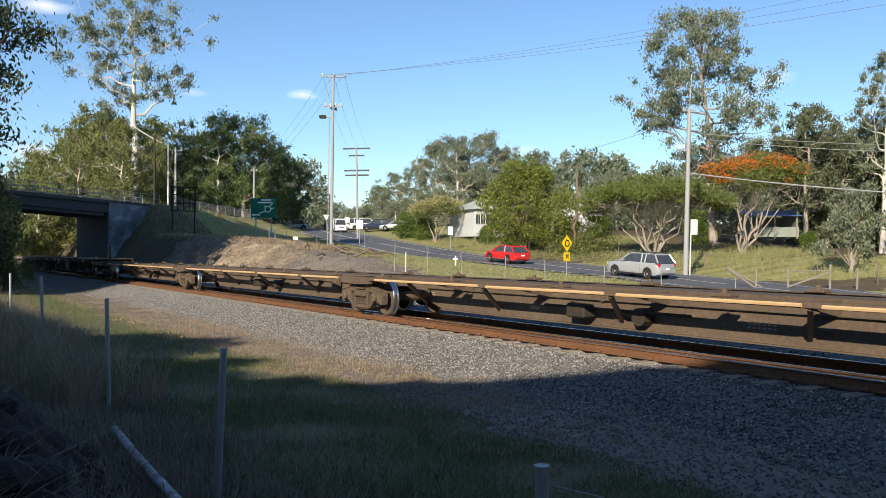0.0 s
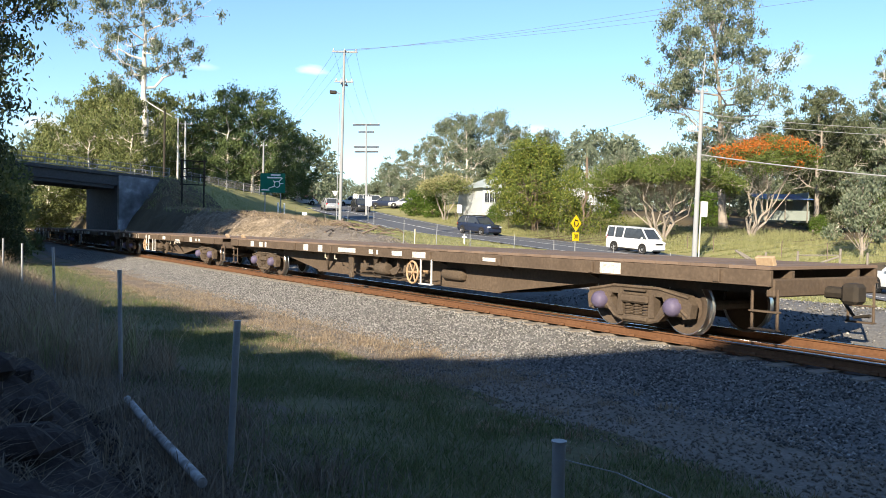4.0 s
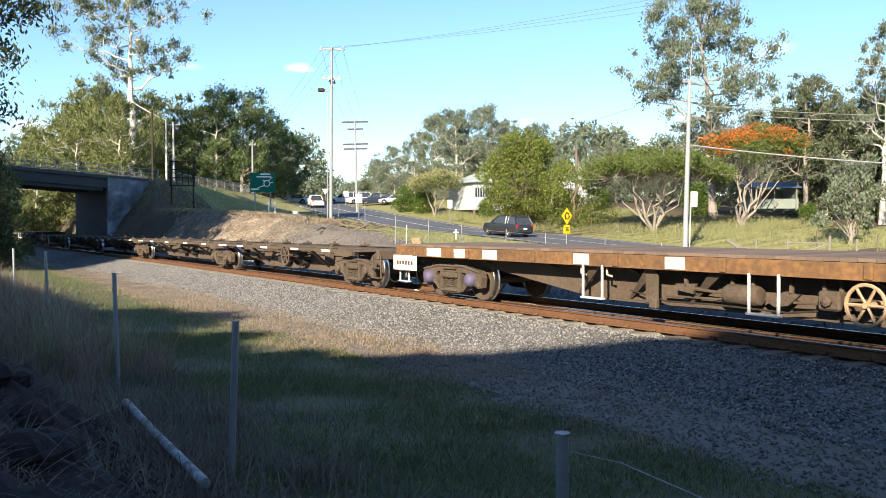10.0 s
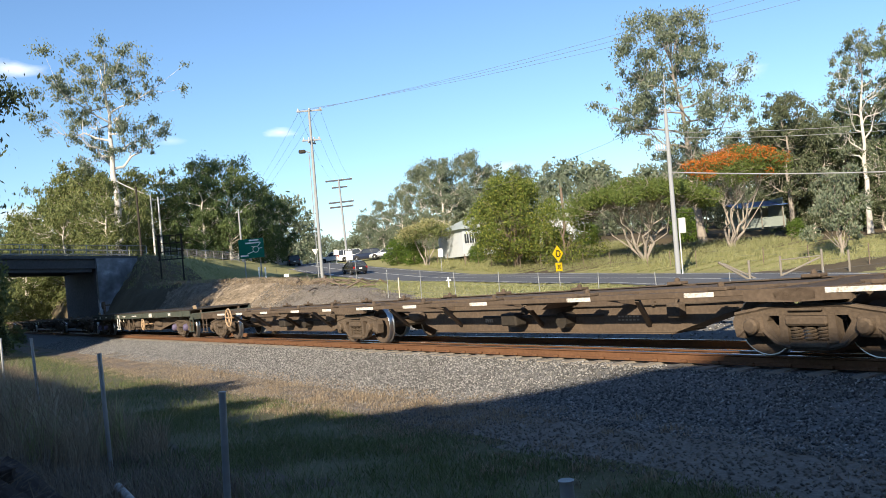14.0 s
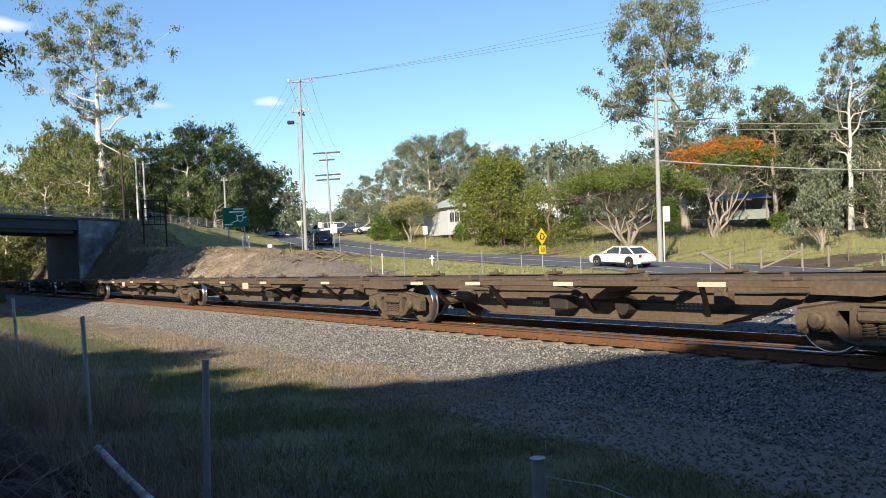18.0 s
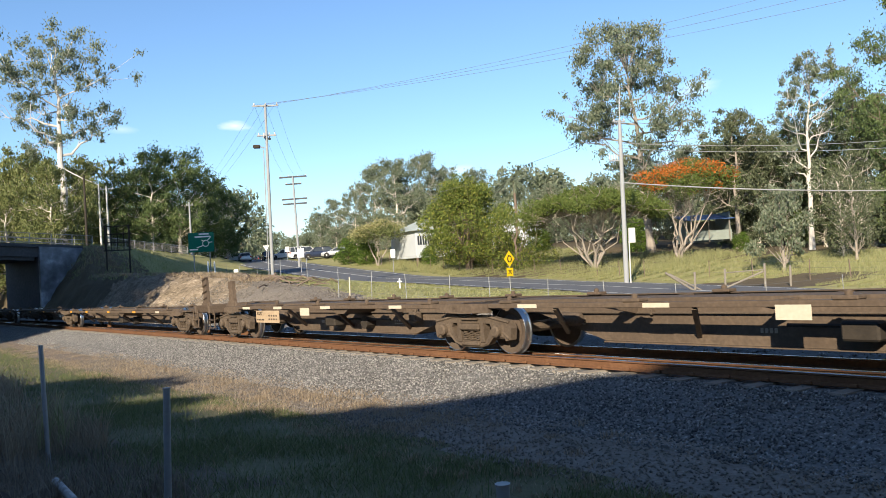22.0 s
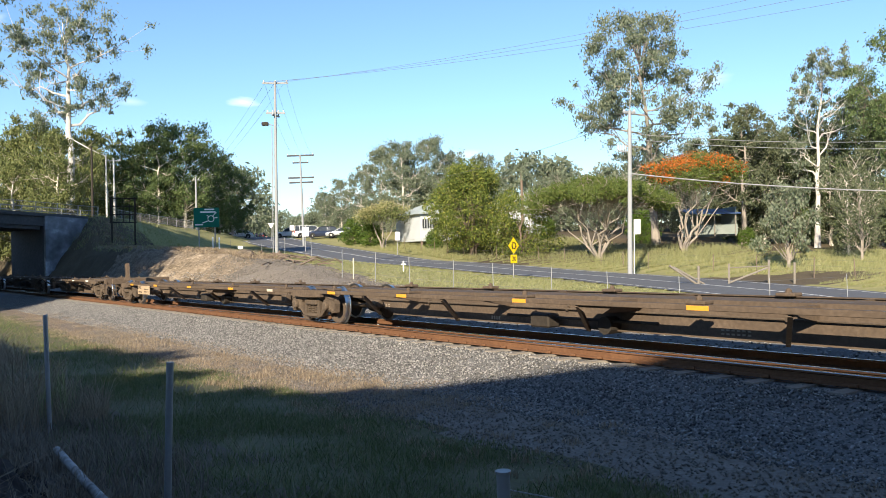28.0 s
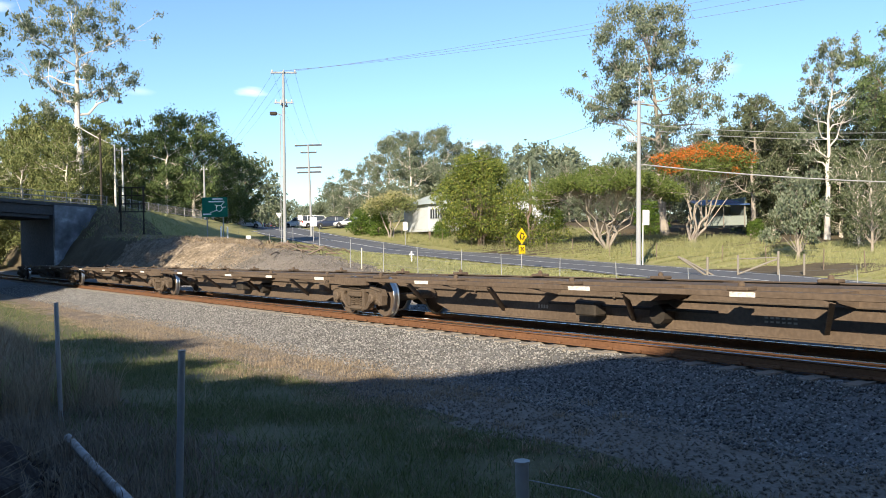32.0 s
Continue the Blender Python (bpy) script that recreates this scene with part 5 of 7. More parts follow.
def house(x, y):
    h = thing("house", "white weatherboard house on low stumps with a pale hipped tin roof", "house", on(x, y, 0, 18))
    W, D, z0, z1 = 5.2, 9.0, 0.7, 4.0
    part("wall", Geo().box((W / 2 - 1.6, D / 2, (z0 + z1) / 2), (W, D, z1 - z0), 0.02), M_BOARD, h)
    bd = Geo().box((0, 0, 0), (W, 0.02, 0.13)).mesh("board", M_BOARD)
    for i in range(20):
        part("board", bd, None, h, at=pose(W / 2 - 1.6, -0.012, z0 + 0.1 + i * 0.165))
    g = Geo()
    e = 0.5
    a = [(-1.6 - e, -e, z1 - 0.1), (W - 1.6 + e, -e, z1 - 0.1), (W - 1.6 + e, D + e, z1 - 0.1), (-1.6 - e, D + e, z1 - 0.1), (W / 2 - 1.6, 2.6, z1 + 1.3), (W / 2 - 1.6, D - 2.6, z1 + 1.3)]
    g.add(a, [(0, 1, 4), (1, 2, 5, 4), (2, 3, 5), (3, 0, 4, 5), (3, 2, 1, 0)])
    part("roof", g, M_TINROOF, h)
    for i in range(5):
        w = part("window", Geo().box((-1.1 + i * 0.62, -0.04, 2.75), (0.5, 0.05, 1.1)), M_GLASS, h)
        part("frame", Geo().box((-1.1 + i * 0.62, -0.06, 2.15), (0.58, 0.06, 0.07)).box((-1.1 + i * 0.62, -0.06, 3.33), (0.58, 0.06, 0.07)).box((-1.1 + i * 0.62, -0.07, 2.75), (0.04, 0.03, 1.1)), M_BOARD, w)
    for dx in (-1.4, 0.6, 2.0, 3.4):
        part("stump", Geo().box((dx, 0.2, 0.2), (0.22, 0.22, 1.1)), M_BARKD, h)


house(5.1, 98)
long_shed()
h = thing("house", "pale garden house half hidden by trees", "house", on(17.63, 112, -1.2, 10))
part("wall", Geo().box((0, 2, 2.2), (7, 6, 4.6), 0.02), M_BOARD, h)
part("roof", Geo().prism([(-4.2, 4.4), (4.2, 4.4), (0, 6.6)], -1.4, 5.4), M_TINROOF, h)
part("window", Geo().box((-2, -1.02, 2.6), (1.2, 0.06, 1.2)), M_GLASS, h)
t = thing("shed", "open grey-green shed with a blue steel roof", "shed", on(32.94, 84, 0.95, -6))
t.scale = (0.74, 0.74, 0.74)
part("roof", Geo().prism([(-3.4, 3.0), (4.2, 3.9), (4.2, 4.0), (-3.4, 3.1)], -3.4, 3.2, "x"), M_BLUEROOF, t)
part("wall", Geo().box((0, 3.9, 1.5), (6.0, 0.12, 3.0)), M_SHEDW, t)
part("side_wall", Geo().box((2.7, 0.5, 2.0), (0.12, 6.6, 4.0)), M_SHEDW, t)
part("low_wall", Geo().box((-0.2, -2.8, 0.9), (6.2, 0.1, 1.3)), M_SHEDL, t, "pale green low panel wall")
for dx in (-3.1, -0.2, 2.6):
    part("post", Geo().box((dx, -2.9, 1.6), (0.14, 0.14, 3.2), 0.01), M_TIMBER, t)
t = thing("carport", "dull grey open carport among the trees", "carport", on(46.54, 100, 0, -6))
part("roof", Geo().box((0, 0, 3.2), (6.5, 5, 0.14), 0.02), M_SHEDW, t)
for dx in (-3, 0, 3):
    part("post", Geo().box((dx, -2.3, 1.6), (0.14, 0.14, 3.2), 0.01), M_TIMBER, t)


def farm_gate(x, y):
    f = thing("farm_gate", "weathered timber gate and leaning strainer posts at the field's edge", "gate", on(x, y, 0, -4))
    for dx, hh in ((-0.2, 1.3), (2.3, 1.5), (-2.1, 1.2), (3.9, 1.3)):
        part("post", Geo().tube([(dx, 0, -0.4), (dx + 0.03, 0, hh)], 0.075, 8), M_TIMBER, f)
    part("rail", Geo().tube([(-0.2, -0.05, 1.05), (2.3, -0.05, 1.1)], 0.035, 6), M_TIMBER, f)
    part("diagonal", Geo().tube([(-0.2, -0.08, 0.1), (2.2, -0.08, 1.0)], 0.06, 6), M_TIMBER, f)
    part("strut", Geo().tube([(-3.9, 0, 1.25), (-2.1, 0.1, 0.0)], 0.075, 8), M_TIMBER, f)
    part("strut", Geo().tube([(-3.6, 0.2, 1.15), (-1.6, 0.2, 0.0)], 0.06, 8), M_TIMBER, f)


farm_gate(21.31, 51)


def field_fence():
    f = thing("field_fence", "rusty star-picket wire fence along the meadow", "fence")
    P = []
    for i in range(22):
        j = int(np.argmin(np.abs(ROAD_ARC - (ARC0 + 14 + i * 3.6))))
        p = ROAD[j] + ROAD_N[j] * 9.0
        P.append((p[0], p[1]))
    me = Geo().box((0, 0, 0.5), (0.05, 0.05, 1.7)).mesh("post", M_BARKD)
    for x, y in P:
        part("post", me, None, f, at=pose(x, y, gz(x, y), random.uniform(-3, 3), random.uniform(-3, 3)))
    for z in (0.4, 0.8, 1.2):
        part("wire", Geo().tube([(x, y, gz(x, y) + z) for x, y in P], 0.006, 4), M_WIRE, f)


field_fence()

# ---- train ----
WHEELS = []


def wheel_mesh():
    r = 0.46
    face = Geo().lathe([(0.02, -0.10), (0.09, -0.10), (0.11, -0.055), (0.30, -0.02), (0.37, -0.06), (0.447, -0.066), (0.447, 0.065), (0.02, 0.065)], 28).mesh("wheel", M_WHEEL, True)
    rim = Geo().lathe([(0.44, -0.0665), (0.45, -0.068), (r, -0.055), (r, 0.045), (r + 0.028, 0.058), (r + 0.028, 0.075), (0.44, 0.075), (0.44, -0.0665)], 28, caps=False).mesh("rim", M_TREAD, True)
    return face, rim


W_FACE, W_RIM = wheel_mesh()


def coil(g, x, y, z0, z1, r, turns, w):
    pts = []
    for i in range(turns * 8 + 1):
        a = 2 * math.pi * i / 8
        pts.append((x + r * math.cos(a), y + r * math.sin(a), z0 + (z1 - z0) * i / (turns * 8)))
    g.tube(pts, w, 4)


def side_mesh():
    g = Geo()
    # three solid pieces leave the two windows and the spring opening free
    g.prism([(-1.16, 0.30), (-1.02, 0.28), (-0.98, 0.40), (-0.76, 0.42), (-0.52, 0.20), (-0.44, 0.26), (-0.62, 0.52), (-0.58, 0.60), (-0.80, 0.70), (-1.12, 0.66), (-1.20, 0.52)], -1.09, -0.94)
    g.prism([(1.16, 0.30), (1.02, 0.28), (0.98, 0.40), (0.76, 0.42), (0.52, 0.20), (0.44, 0.26), (0.62, 0.52), (0.58, 0.60), (0.80, 0.70), (1.12, 0.66), (1.20, 0.52)], -1.09, -0.94)
    g.prism([(-0.80, 0.70), (-0.58, 0.60), (0.58, 0.60), (0.80, 0.70), (0.52, 0.75), (-0.52, 0.75)], -1.09, -0.94)
    g.prism([(-0.52, 0.20), (-0.30, 0.15), (0.30, 0.15), (0.52, 0.20), (0.44, 0.26), (-0.44, 0.26)], -1.09, -0.94)
    for x in (-0.36, 0.36):
        g.prism([(x - 0.07, 0.24), (x + 0.07, 0.24), (x + 0.05, 0.62), (x - 0.05, 0.62)], -1.11, -0.95)
    g.box((0, -1.05, 0.53), (0.62, 0.22, 0.13), 0.03)
    top = [(-1.14, 0.63), (-0.80, 0.685), (-0.52, 0.735), (0.52, 0.735), (0.80, 0.685), (1.14, 0.63)]
    low = [(-1.12, 0.32), (-0.98, 0.42), (-0.76, 0.44), (-0.50, 0.215), (-0.30, 0.165), (0.30, 0.165), (0.50, 0.215), (0.76, 0.44), (0.98, 0.42), (1.12, 0.32)]
    for line in (top, low):
        g.tube([(a, -1.085, b) for a, b in line], 0.032, 5)
    for x in (-1.0, 1.0):
        g.box((x * 0.838, -1.02, 0.46), (0.34, 0.2, 0.3), 0.05)
    g.box((0.0, -1.12, 0.685), (0.5, 0.06, 0.04), 0.01)
    g.box((0.0, -1.1, 0.2), (0.56, 0.1, 0.07), 0.02)
    return g.mesh("side_frame", M_BOGIE)


SIDE_ME = side_mesh()


def spring_mesh():
    g = Geo()
    coil(g, 0, -1.03, 0.25, 0.48, 0.075, 5, 0.018)
    return g.mesh("spring", M_BOGIE)


SPRING_ME = spring_mesh()
CAP_ME = Geo().lathe([(0.02, -1.22), (0.085, -1.22), (0.115, -1.19), (0.115, -1.05), (0.13, -1.05), (0.13, -0.95)], 14).mesh("axle_cap", M_BOGIE, True)
CAP_PURPLE = Geo().lathe([(0.005, -1.27), (0.06, -1.262), (0.11, -1.24), (0.142, -1.195), (0.155, -1.13), (0.155, -1.05), (0.13, -0.95)], 16).mesh("axle_cap", M_PURPLE, True)
AXLE_ME = Geo().tube([(0, -0.7, 0), (0, 0.7, 0)], 0.085, 10).mesh("axle", M_BOGIE)
BOLSTER_ME = Geo().box((0, 0, 0.57), (0.42, 2.0, 0.26), 0.04).box((0, 0, 0.74), (0.55, 0.6, 0.10), 0.02).mesh("bolster", M_BOGIE)
SHOE_ME = Geo().box((0, -0.78, 0.46), (0.08, 0.12, 0.30), 0.02).box((0, 0.78, 0.46), (0.08, 0.12, 0.30), 0.02).box((0, 0, 0.38), (0.06, 1.5, 0.10), 0.01).mesh("brake_beam", M_BOGIE)


def add_bogie(wagon, x_front, caps=0):
    """A cast bogie whose leading axle stands at x_front."""
    b = part("bogie", BOLSTER_ME, None, wagon, at=pose(x_front - 0.838, 0, 0))
    for flip in (0, 180):
        part("side_frame", SIDE_ME, None, b, at=pose(0, 0, 0, 0, 0, flip))
        for x in (-0.2, 0.0, 0.2):
            part("spring", SPRING_ME, None, b, at=pose(x, 0, 0, 0, 0, flip))
        for x in (-0.838, 0.838):
            part("axle_cap", CAP_PURPLE if caps else CAP_ME, None, b, at=pose(x, 0, 0.46, 0, 0, flip))
    for x in (-0.46, 0.46):
        part("brake_beam", SHOE_ME, None, b, at=pose(x, 0, 0))
    for x in (-0.838, 0.838):
        for y, flip in ((-0.7525, 0), (0.7525, 180)):
            wh = part("wheel", W_FACE, None, b)
            wh.matrix_parent_inverse = pose(x, y, 0.46, 0, 0, flip)
            rim = part("wheel_rim", W_RIM, None, b, "bright polished steel rim")
            rim.matrix_parent_inverse = pose(x, y, 0.46, 0, 0, flip)
            WHEELS.append((wh, flip))
            WHEELS.append((rim, flip))
        part("axle", AXLE_ME, None, b, at=pose(x, 0, 0.46))
    return b


def plate(g, x, z, w, h, y=-1.272):
    g.box((x, y, z), (w, 0.012, h))


def strut(g, x0, z0, x1, z1, y0, y1, w=0.07):
    """A flat bar from the side rail down to the spine."""
    a, b = Vector((x0, y0, z0)), Vector((x1, y1, z1))
    g.tube([a, b], w * 0.7, 4)


def hand_wheel(wagon, x, y, z, r=0.36, mat=None):
    """A spoked brake wheel on a short shaft."""
    m = mat or M_YELLOWW
    ring = [(r * math.cos(2 * math.pi * i / 20), 0, r * math.sin(2 * math.pi * i / 20)) for i in range(21)]
    w = part("hand_wheel", Geo().tube(ring, 0.026, 6, False), m, wagon, "spoked hand brake wheel", smooth=True, at=pose(x, y, z))
    spoke = Geo().tube([(0.03, 0.02, 0), (r, 0, 0)], 0.02, 5).mesh("spoke", m, True)
    for i in range(6):
        part("spoke", spoke, None, w, at=pose(0, 0, 0, 0, 60 * i, 0))
    part("hub", Geo().tube([(0, -0.03, 0), (0, 0.45, 0)], 0.04, 8), m, w, smooth=True)
    return w


def tag(wagon, x, z, w, h, mat, y=-1.274, label=""):
    g = Geo()
    g.box((0, 0, 0), (w, 0.014, h), 0.003)
    return part("marker", g, mat, wagon, label, at=pose(x, y, z))


def bars(wagon, x, z, w, h, mat, y, rows=2, cols=5):
    """Lettering that cannot be read, as plain bars."""
    bar = Geo().box((0, 0, 0), (w / cols * 0.6, 0.006, h / rows * 0.45)).mesh("lettering", mat)
    for r in range(rows):
        for c in range(cols):
            part("lettering", bar, None, wagon, "faint dark lettering as a bar", at=pose(x - w / 2 + w * (c + 0.5) / cols, y, z - h / 2 + h * (r + 0.5) / rows))


def letters(wagon, text, x, z, h, y, mat):
    """Painted lettering facing the eye."""
    cu = bpy.data.curves.new("lettering", "FONT")
    cu.body = text
    cu.size = h * 1.35
    cu.extrude = 0.003
    cu.align_x = "CENTER"
    cu.align_y = "CENTER"
    cu.materials.append(mat)
    ob = new("lettering", cu)
    dg = bpy.context.evaluated_depsgraph_get()
    me = bpy.data.meshes.new_from_object(ob.evaluated_get(dg))
    bpy.data.objects.remove(ob)
    me.materials.clear()
    me.materials.append(mat)
    return part("lettering", me, None, wagon, "painted lettering", at=pose(x, y, z, 90, 0, 0))


def skeletal(c0, c1, label, steel, style, ends=(False, False), last=False, caps=0, markers=(), low=0.0, deep=0.27):
    """One skeletal platform of a container wagon between the leading axles c0 and c1 (train metres)."""
    L = c0 - c1
    x0, x1 = -0.875, -L - 0.875          # bogie pivots
    w = thing("container_wagon", label, "railway wagon", group="wagons of the train")
    xf, xb = x0 + (1.7 if ends[0] else -0.35), x1 - (1.7 if ends[1] else 0.35) + (0.0 if ends[1] else 0.75)
    spine = [(x0 - 1.25, 0.86), (x0 - 1.25, 0.70), (x0 - 2.9, deep), (x1 + 2.9, deep), (x1 + 1.25, 0.70), (x1 + 1.25, 0.86)]
    part("centre_sill", Geo().prism([(xf, 1.0), (xf, 0.78), (x0 - 1.25, 0.74)] + spine[2:4] + [(x1 + 1.25, 0.74), (xb, 0.78), (xb, 1.0)], -0.36, 0.36), steel, w)
    part("sill_flange", Geo().box(((x0 + x1) / 2, 0, deep - 0.012), (L - 5.8, 0.86, 0.024)), steel, w)
    for y in (-1.22, 1.22):
        # side rail, with a shallow step towards the ends
        g = Geo().box(((x0 + x1) / 2, y, 0.943), (L - 1.6, 0.09, 0.075), 0.008)
        g.box(((x0 + x1) / 2, y * 0.98, 0.985), (L - 1.6, 0.13, 0.016))
        part("side_rail", g, steel, w)
        for xx, sgn in ((x0, 1), (x1, -1)):
            g = Geo()
            g.prism([(xx - sgn * 0.8, 0.82), (xx - sgn * 0.8, 0.99), (xx + sgn * 0.1, 0.99), (xx + sgn * 0.32, 0.93), (xx + sgn * 0.3, 0.84), (xx, 0.80)], y - 0.05, y + 0.05)
            part("end_bracket", g, steel, w)
    n = max(3, round(L / 3.3))
    for i in range(n + 1):
        x = x0 - 0.75 - (L - 1.5) * i / n
        part("cross_bearer", Geo().prism([(-1.2, 0.98), (1.2, 0.98), (1.2, 0.91), (0.36, 0.74), (-0.36, 0.74), (-1.2, 0.91)], x - 0.03, x + 0.03, "x"), steel, w)
    for xx in (x0, x1 + (0 if ends[1] else 0)):
        part("bolster_plate", Geo().box((xx, 0, 0.955), (0.95, 2.3, 0.05), 0.01).box((xx, 0, 0.90), (0.5, 2.2, 0.10), 0.02), steel, w)
    # container pads
    for fx in (0.03, 0.28, 0.52, 0.76, 0.97):
        for y in (-1.16, 1.16):
            part("container_pad", Geo().box((x0 - 0.9 - (L - 1.8) * fx, y, 1.02), (0.34, 0.24, 0.06), 0.015).lathe([(0.05, 1.05), (0.05, 1.09), (0.02, 1.12)], 8, (x0 - 0.9 - (L - 1.8) * fx, y, 0), "z"), steel, w)
    # flat braces from the rail to the spine
    for fx in (0.22, 0.44, 0.66, 0.84):
        x = x0 - L * fx
        for sgn in (1, -1):
            g = Geo()
            strut(g, x, 0.90, x - 0.55, 0.40, sgn * 1.2, sgn * 0.37)
            part("brace", g, steel, w)
    if style in ("x", "wide"):
        for fx in (0.42,):
            g = Geo()
            x = x0 - L * fx
            g.prism([(x - 0.42, 0.90), (x + 0.42, 0.90), (x + 0.2, 0.78), (x - 0.2, 0.78)], -1.19, -0.36)
            part("outrigger", g, steel, w)
    # air pipe, valve and worn stencils along the spine
    part("train_pipe", Geo().tube([(x0 - 1.0, -0.46, 0.80), (x0 - 2.2, -0.42, 0.76), (x1 + 2.2, -0.42, 0.76), (x1 + 1.0, -0.46, 0.80)], 0.018, 6), M_BOGIE, w)
    for fx in (0.25, 0.5, 0.75):
        part("pipe_bracket", Geo().box((x0 - L * fx, -0.40, 0.77), (0.05, 0.07, 0.09), 0.006), M_BOGIE, w)
    part("brake_valve", Geo().box((x0 - 2.7, -0.52, 0.66), (0.26, 0.22, 0.24), 0.03).tube([(x0 - 2.7, -0.52, 0.76), (x0 - 2.7, -0.46, 0.88)], 0.03, 6), M_BOGIE, w)
    part("brake_cylinder", Geo().lathe([(0.02, 0), (0.10, 0.02), (0.12, 0.08), (0.12, 0.46), (0.08, 0.52), (0.02, 0.52)], 12, (x1 + 2.0, -0.55, 0.66), "x"), M_BOGIE, w, smooth=True)
    part("brake_rod", Geo().tube([(x1 + 2.0, -0.55, 0.66), (x1 + 0.9, -0.5, 0.56)], 0.02, 6), M_BOGIE, w)
    bars(w, x0 - L * 0.30, 0.52, 0.55, 0.12, M_STENCIL, -0.363, 2, 6)
    bars(w, x0 - L * 0.62, 0.50, 0.30, 0.16, M_STENCIL, -0.363, 1, 4)
    bars(w, x0 - L * 0.86, 0.60, 0.45, 0.14, M_STENCIL, -0.363, 3, 4)
    # brake gear under the middle
    g = Geo()
    xm = (x0 + x1) / 2
    g.tube([(xm + 1.1, -0.62, 0.52), (xm + 1.1, 0.3, 0.52)], 0.16, 10)
    g.tube([(xm - 1.5, -0.55, 0.60), (xm + 2.2, -0.55, 0.60)], 0.03, 6)
    g.box((xm - 0.4, -0.6, 0.55), (0.5, 0.3, 0.26), 0.03)
    part("brake_gear", g, M_DARK, w)
    if style == "pipe":
        for a, b in ((0.02, 0.18), (0.20, 0.42), (0.44, 0.66), (0.68, 0.97)):
            part("air_pipe", Geo().tube([(x0 - 0.7 - (L - 1.4) * a, -1.285, 0.945), (x0 - 0.7 - (L - 1.4) * b, -1.285, 0.935)], 0.03, 6), M_TANPIPE, w, "pale tan painted pipe along the side")
    for fx, ww, m in markers:
        tag(w, x0 - L * fx, 0.942, ww, 0.07, m)
    for c in w.children:
        c.matrix_basis = pose(0, 0, -low) @ c.matrix_basis
    add_bogie(w, 0.0, caps)
    if last:
        add_bogie(w, c1 - c0, caps)
    for e, xx, sgn in ((ends[0], x0, 1), (ends[1], x1, -1)):
        if not e:
            continue
        end_frame(w, xx, sgn, steel)
    return w


def end_frame(w, xx, sgn, steel, half=2.3, step=None):
    """The headstock of a wagon's outer end, with steps and coupler; half is how far the coupling face lies from the pivot."""
    e = half - 0.6
    part("headstock", Geo().box((xx + sgn * e, 0, 0.90), (0.14, 2.5, 0.26), 0.02), steel, w)
    g = Geo()
    g.tube([(xx + sgn * (e + 0.05), 0, 0.82), (xx + sgn * (e + 0.45), 0, 0.82)], 0.09, 8)
    g.box((xx + sgn * (e + 0.47), 0, 0.82), (0.26, 0.28, 0.30), 0.05)
    part("coupler", g, M_DARK, w)
    for y in (-1.18, 1.18):
        g = Geo()
        for dx in (0.0, 0.42):
            g.tube([(xx + sgn * (e - 0.34 + dx), y, 0.88), (xx + sgn * (e - 0.34 + dx), y, 0.30)], 0.022, 6)
        for z in (0.30, 0.56):
            g.box((xx + sgn * (e - 0.13), y, z), (0.46, 0.12, 0.025), 0.005)
        part("step", g, step or steel, w)
    g = Geo()
    g.tube([(xx + sgn * (e + 0.06), 0.35, 0.72), (xx + sgn * (e + 0.28), 0.35, 0.45), (xx + sgn * (e + 0.55), 0.3, 0.50)], 0.025, 6)
    part("air_hose", g, M_DARK, w)


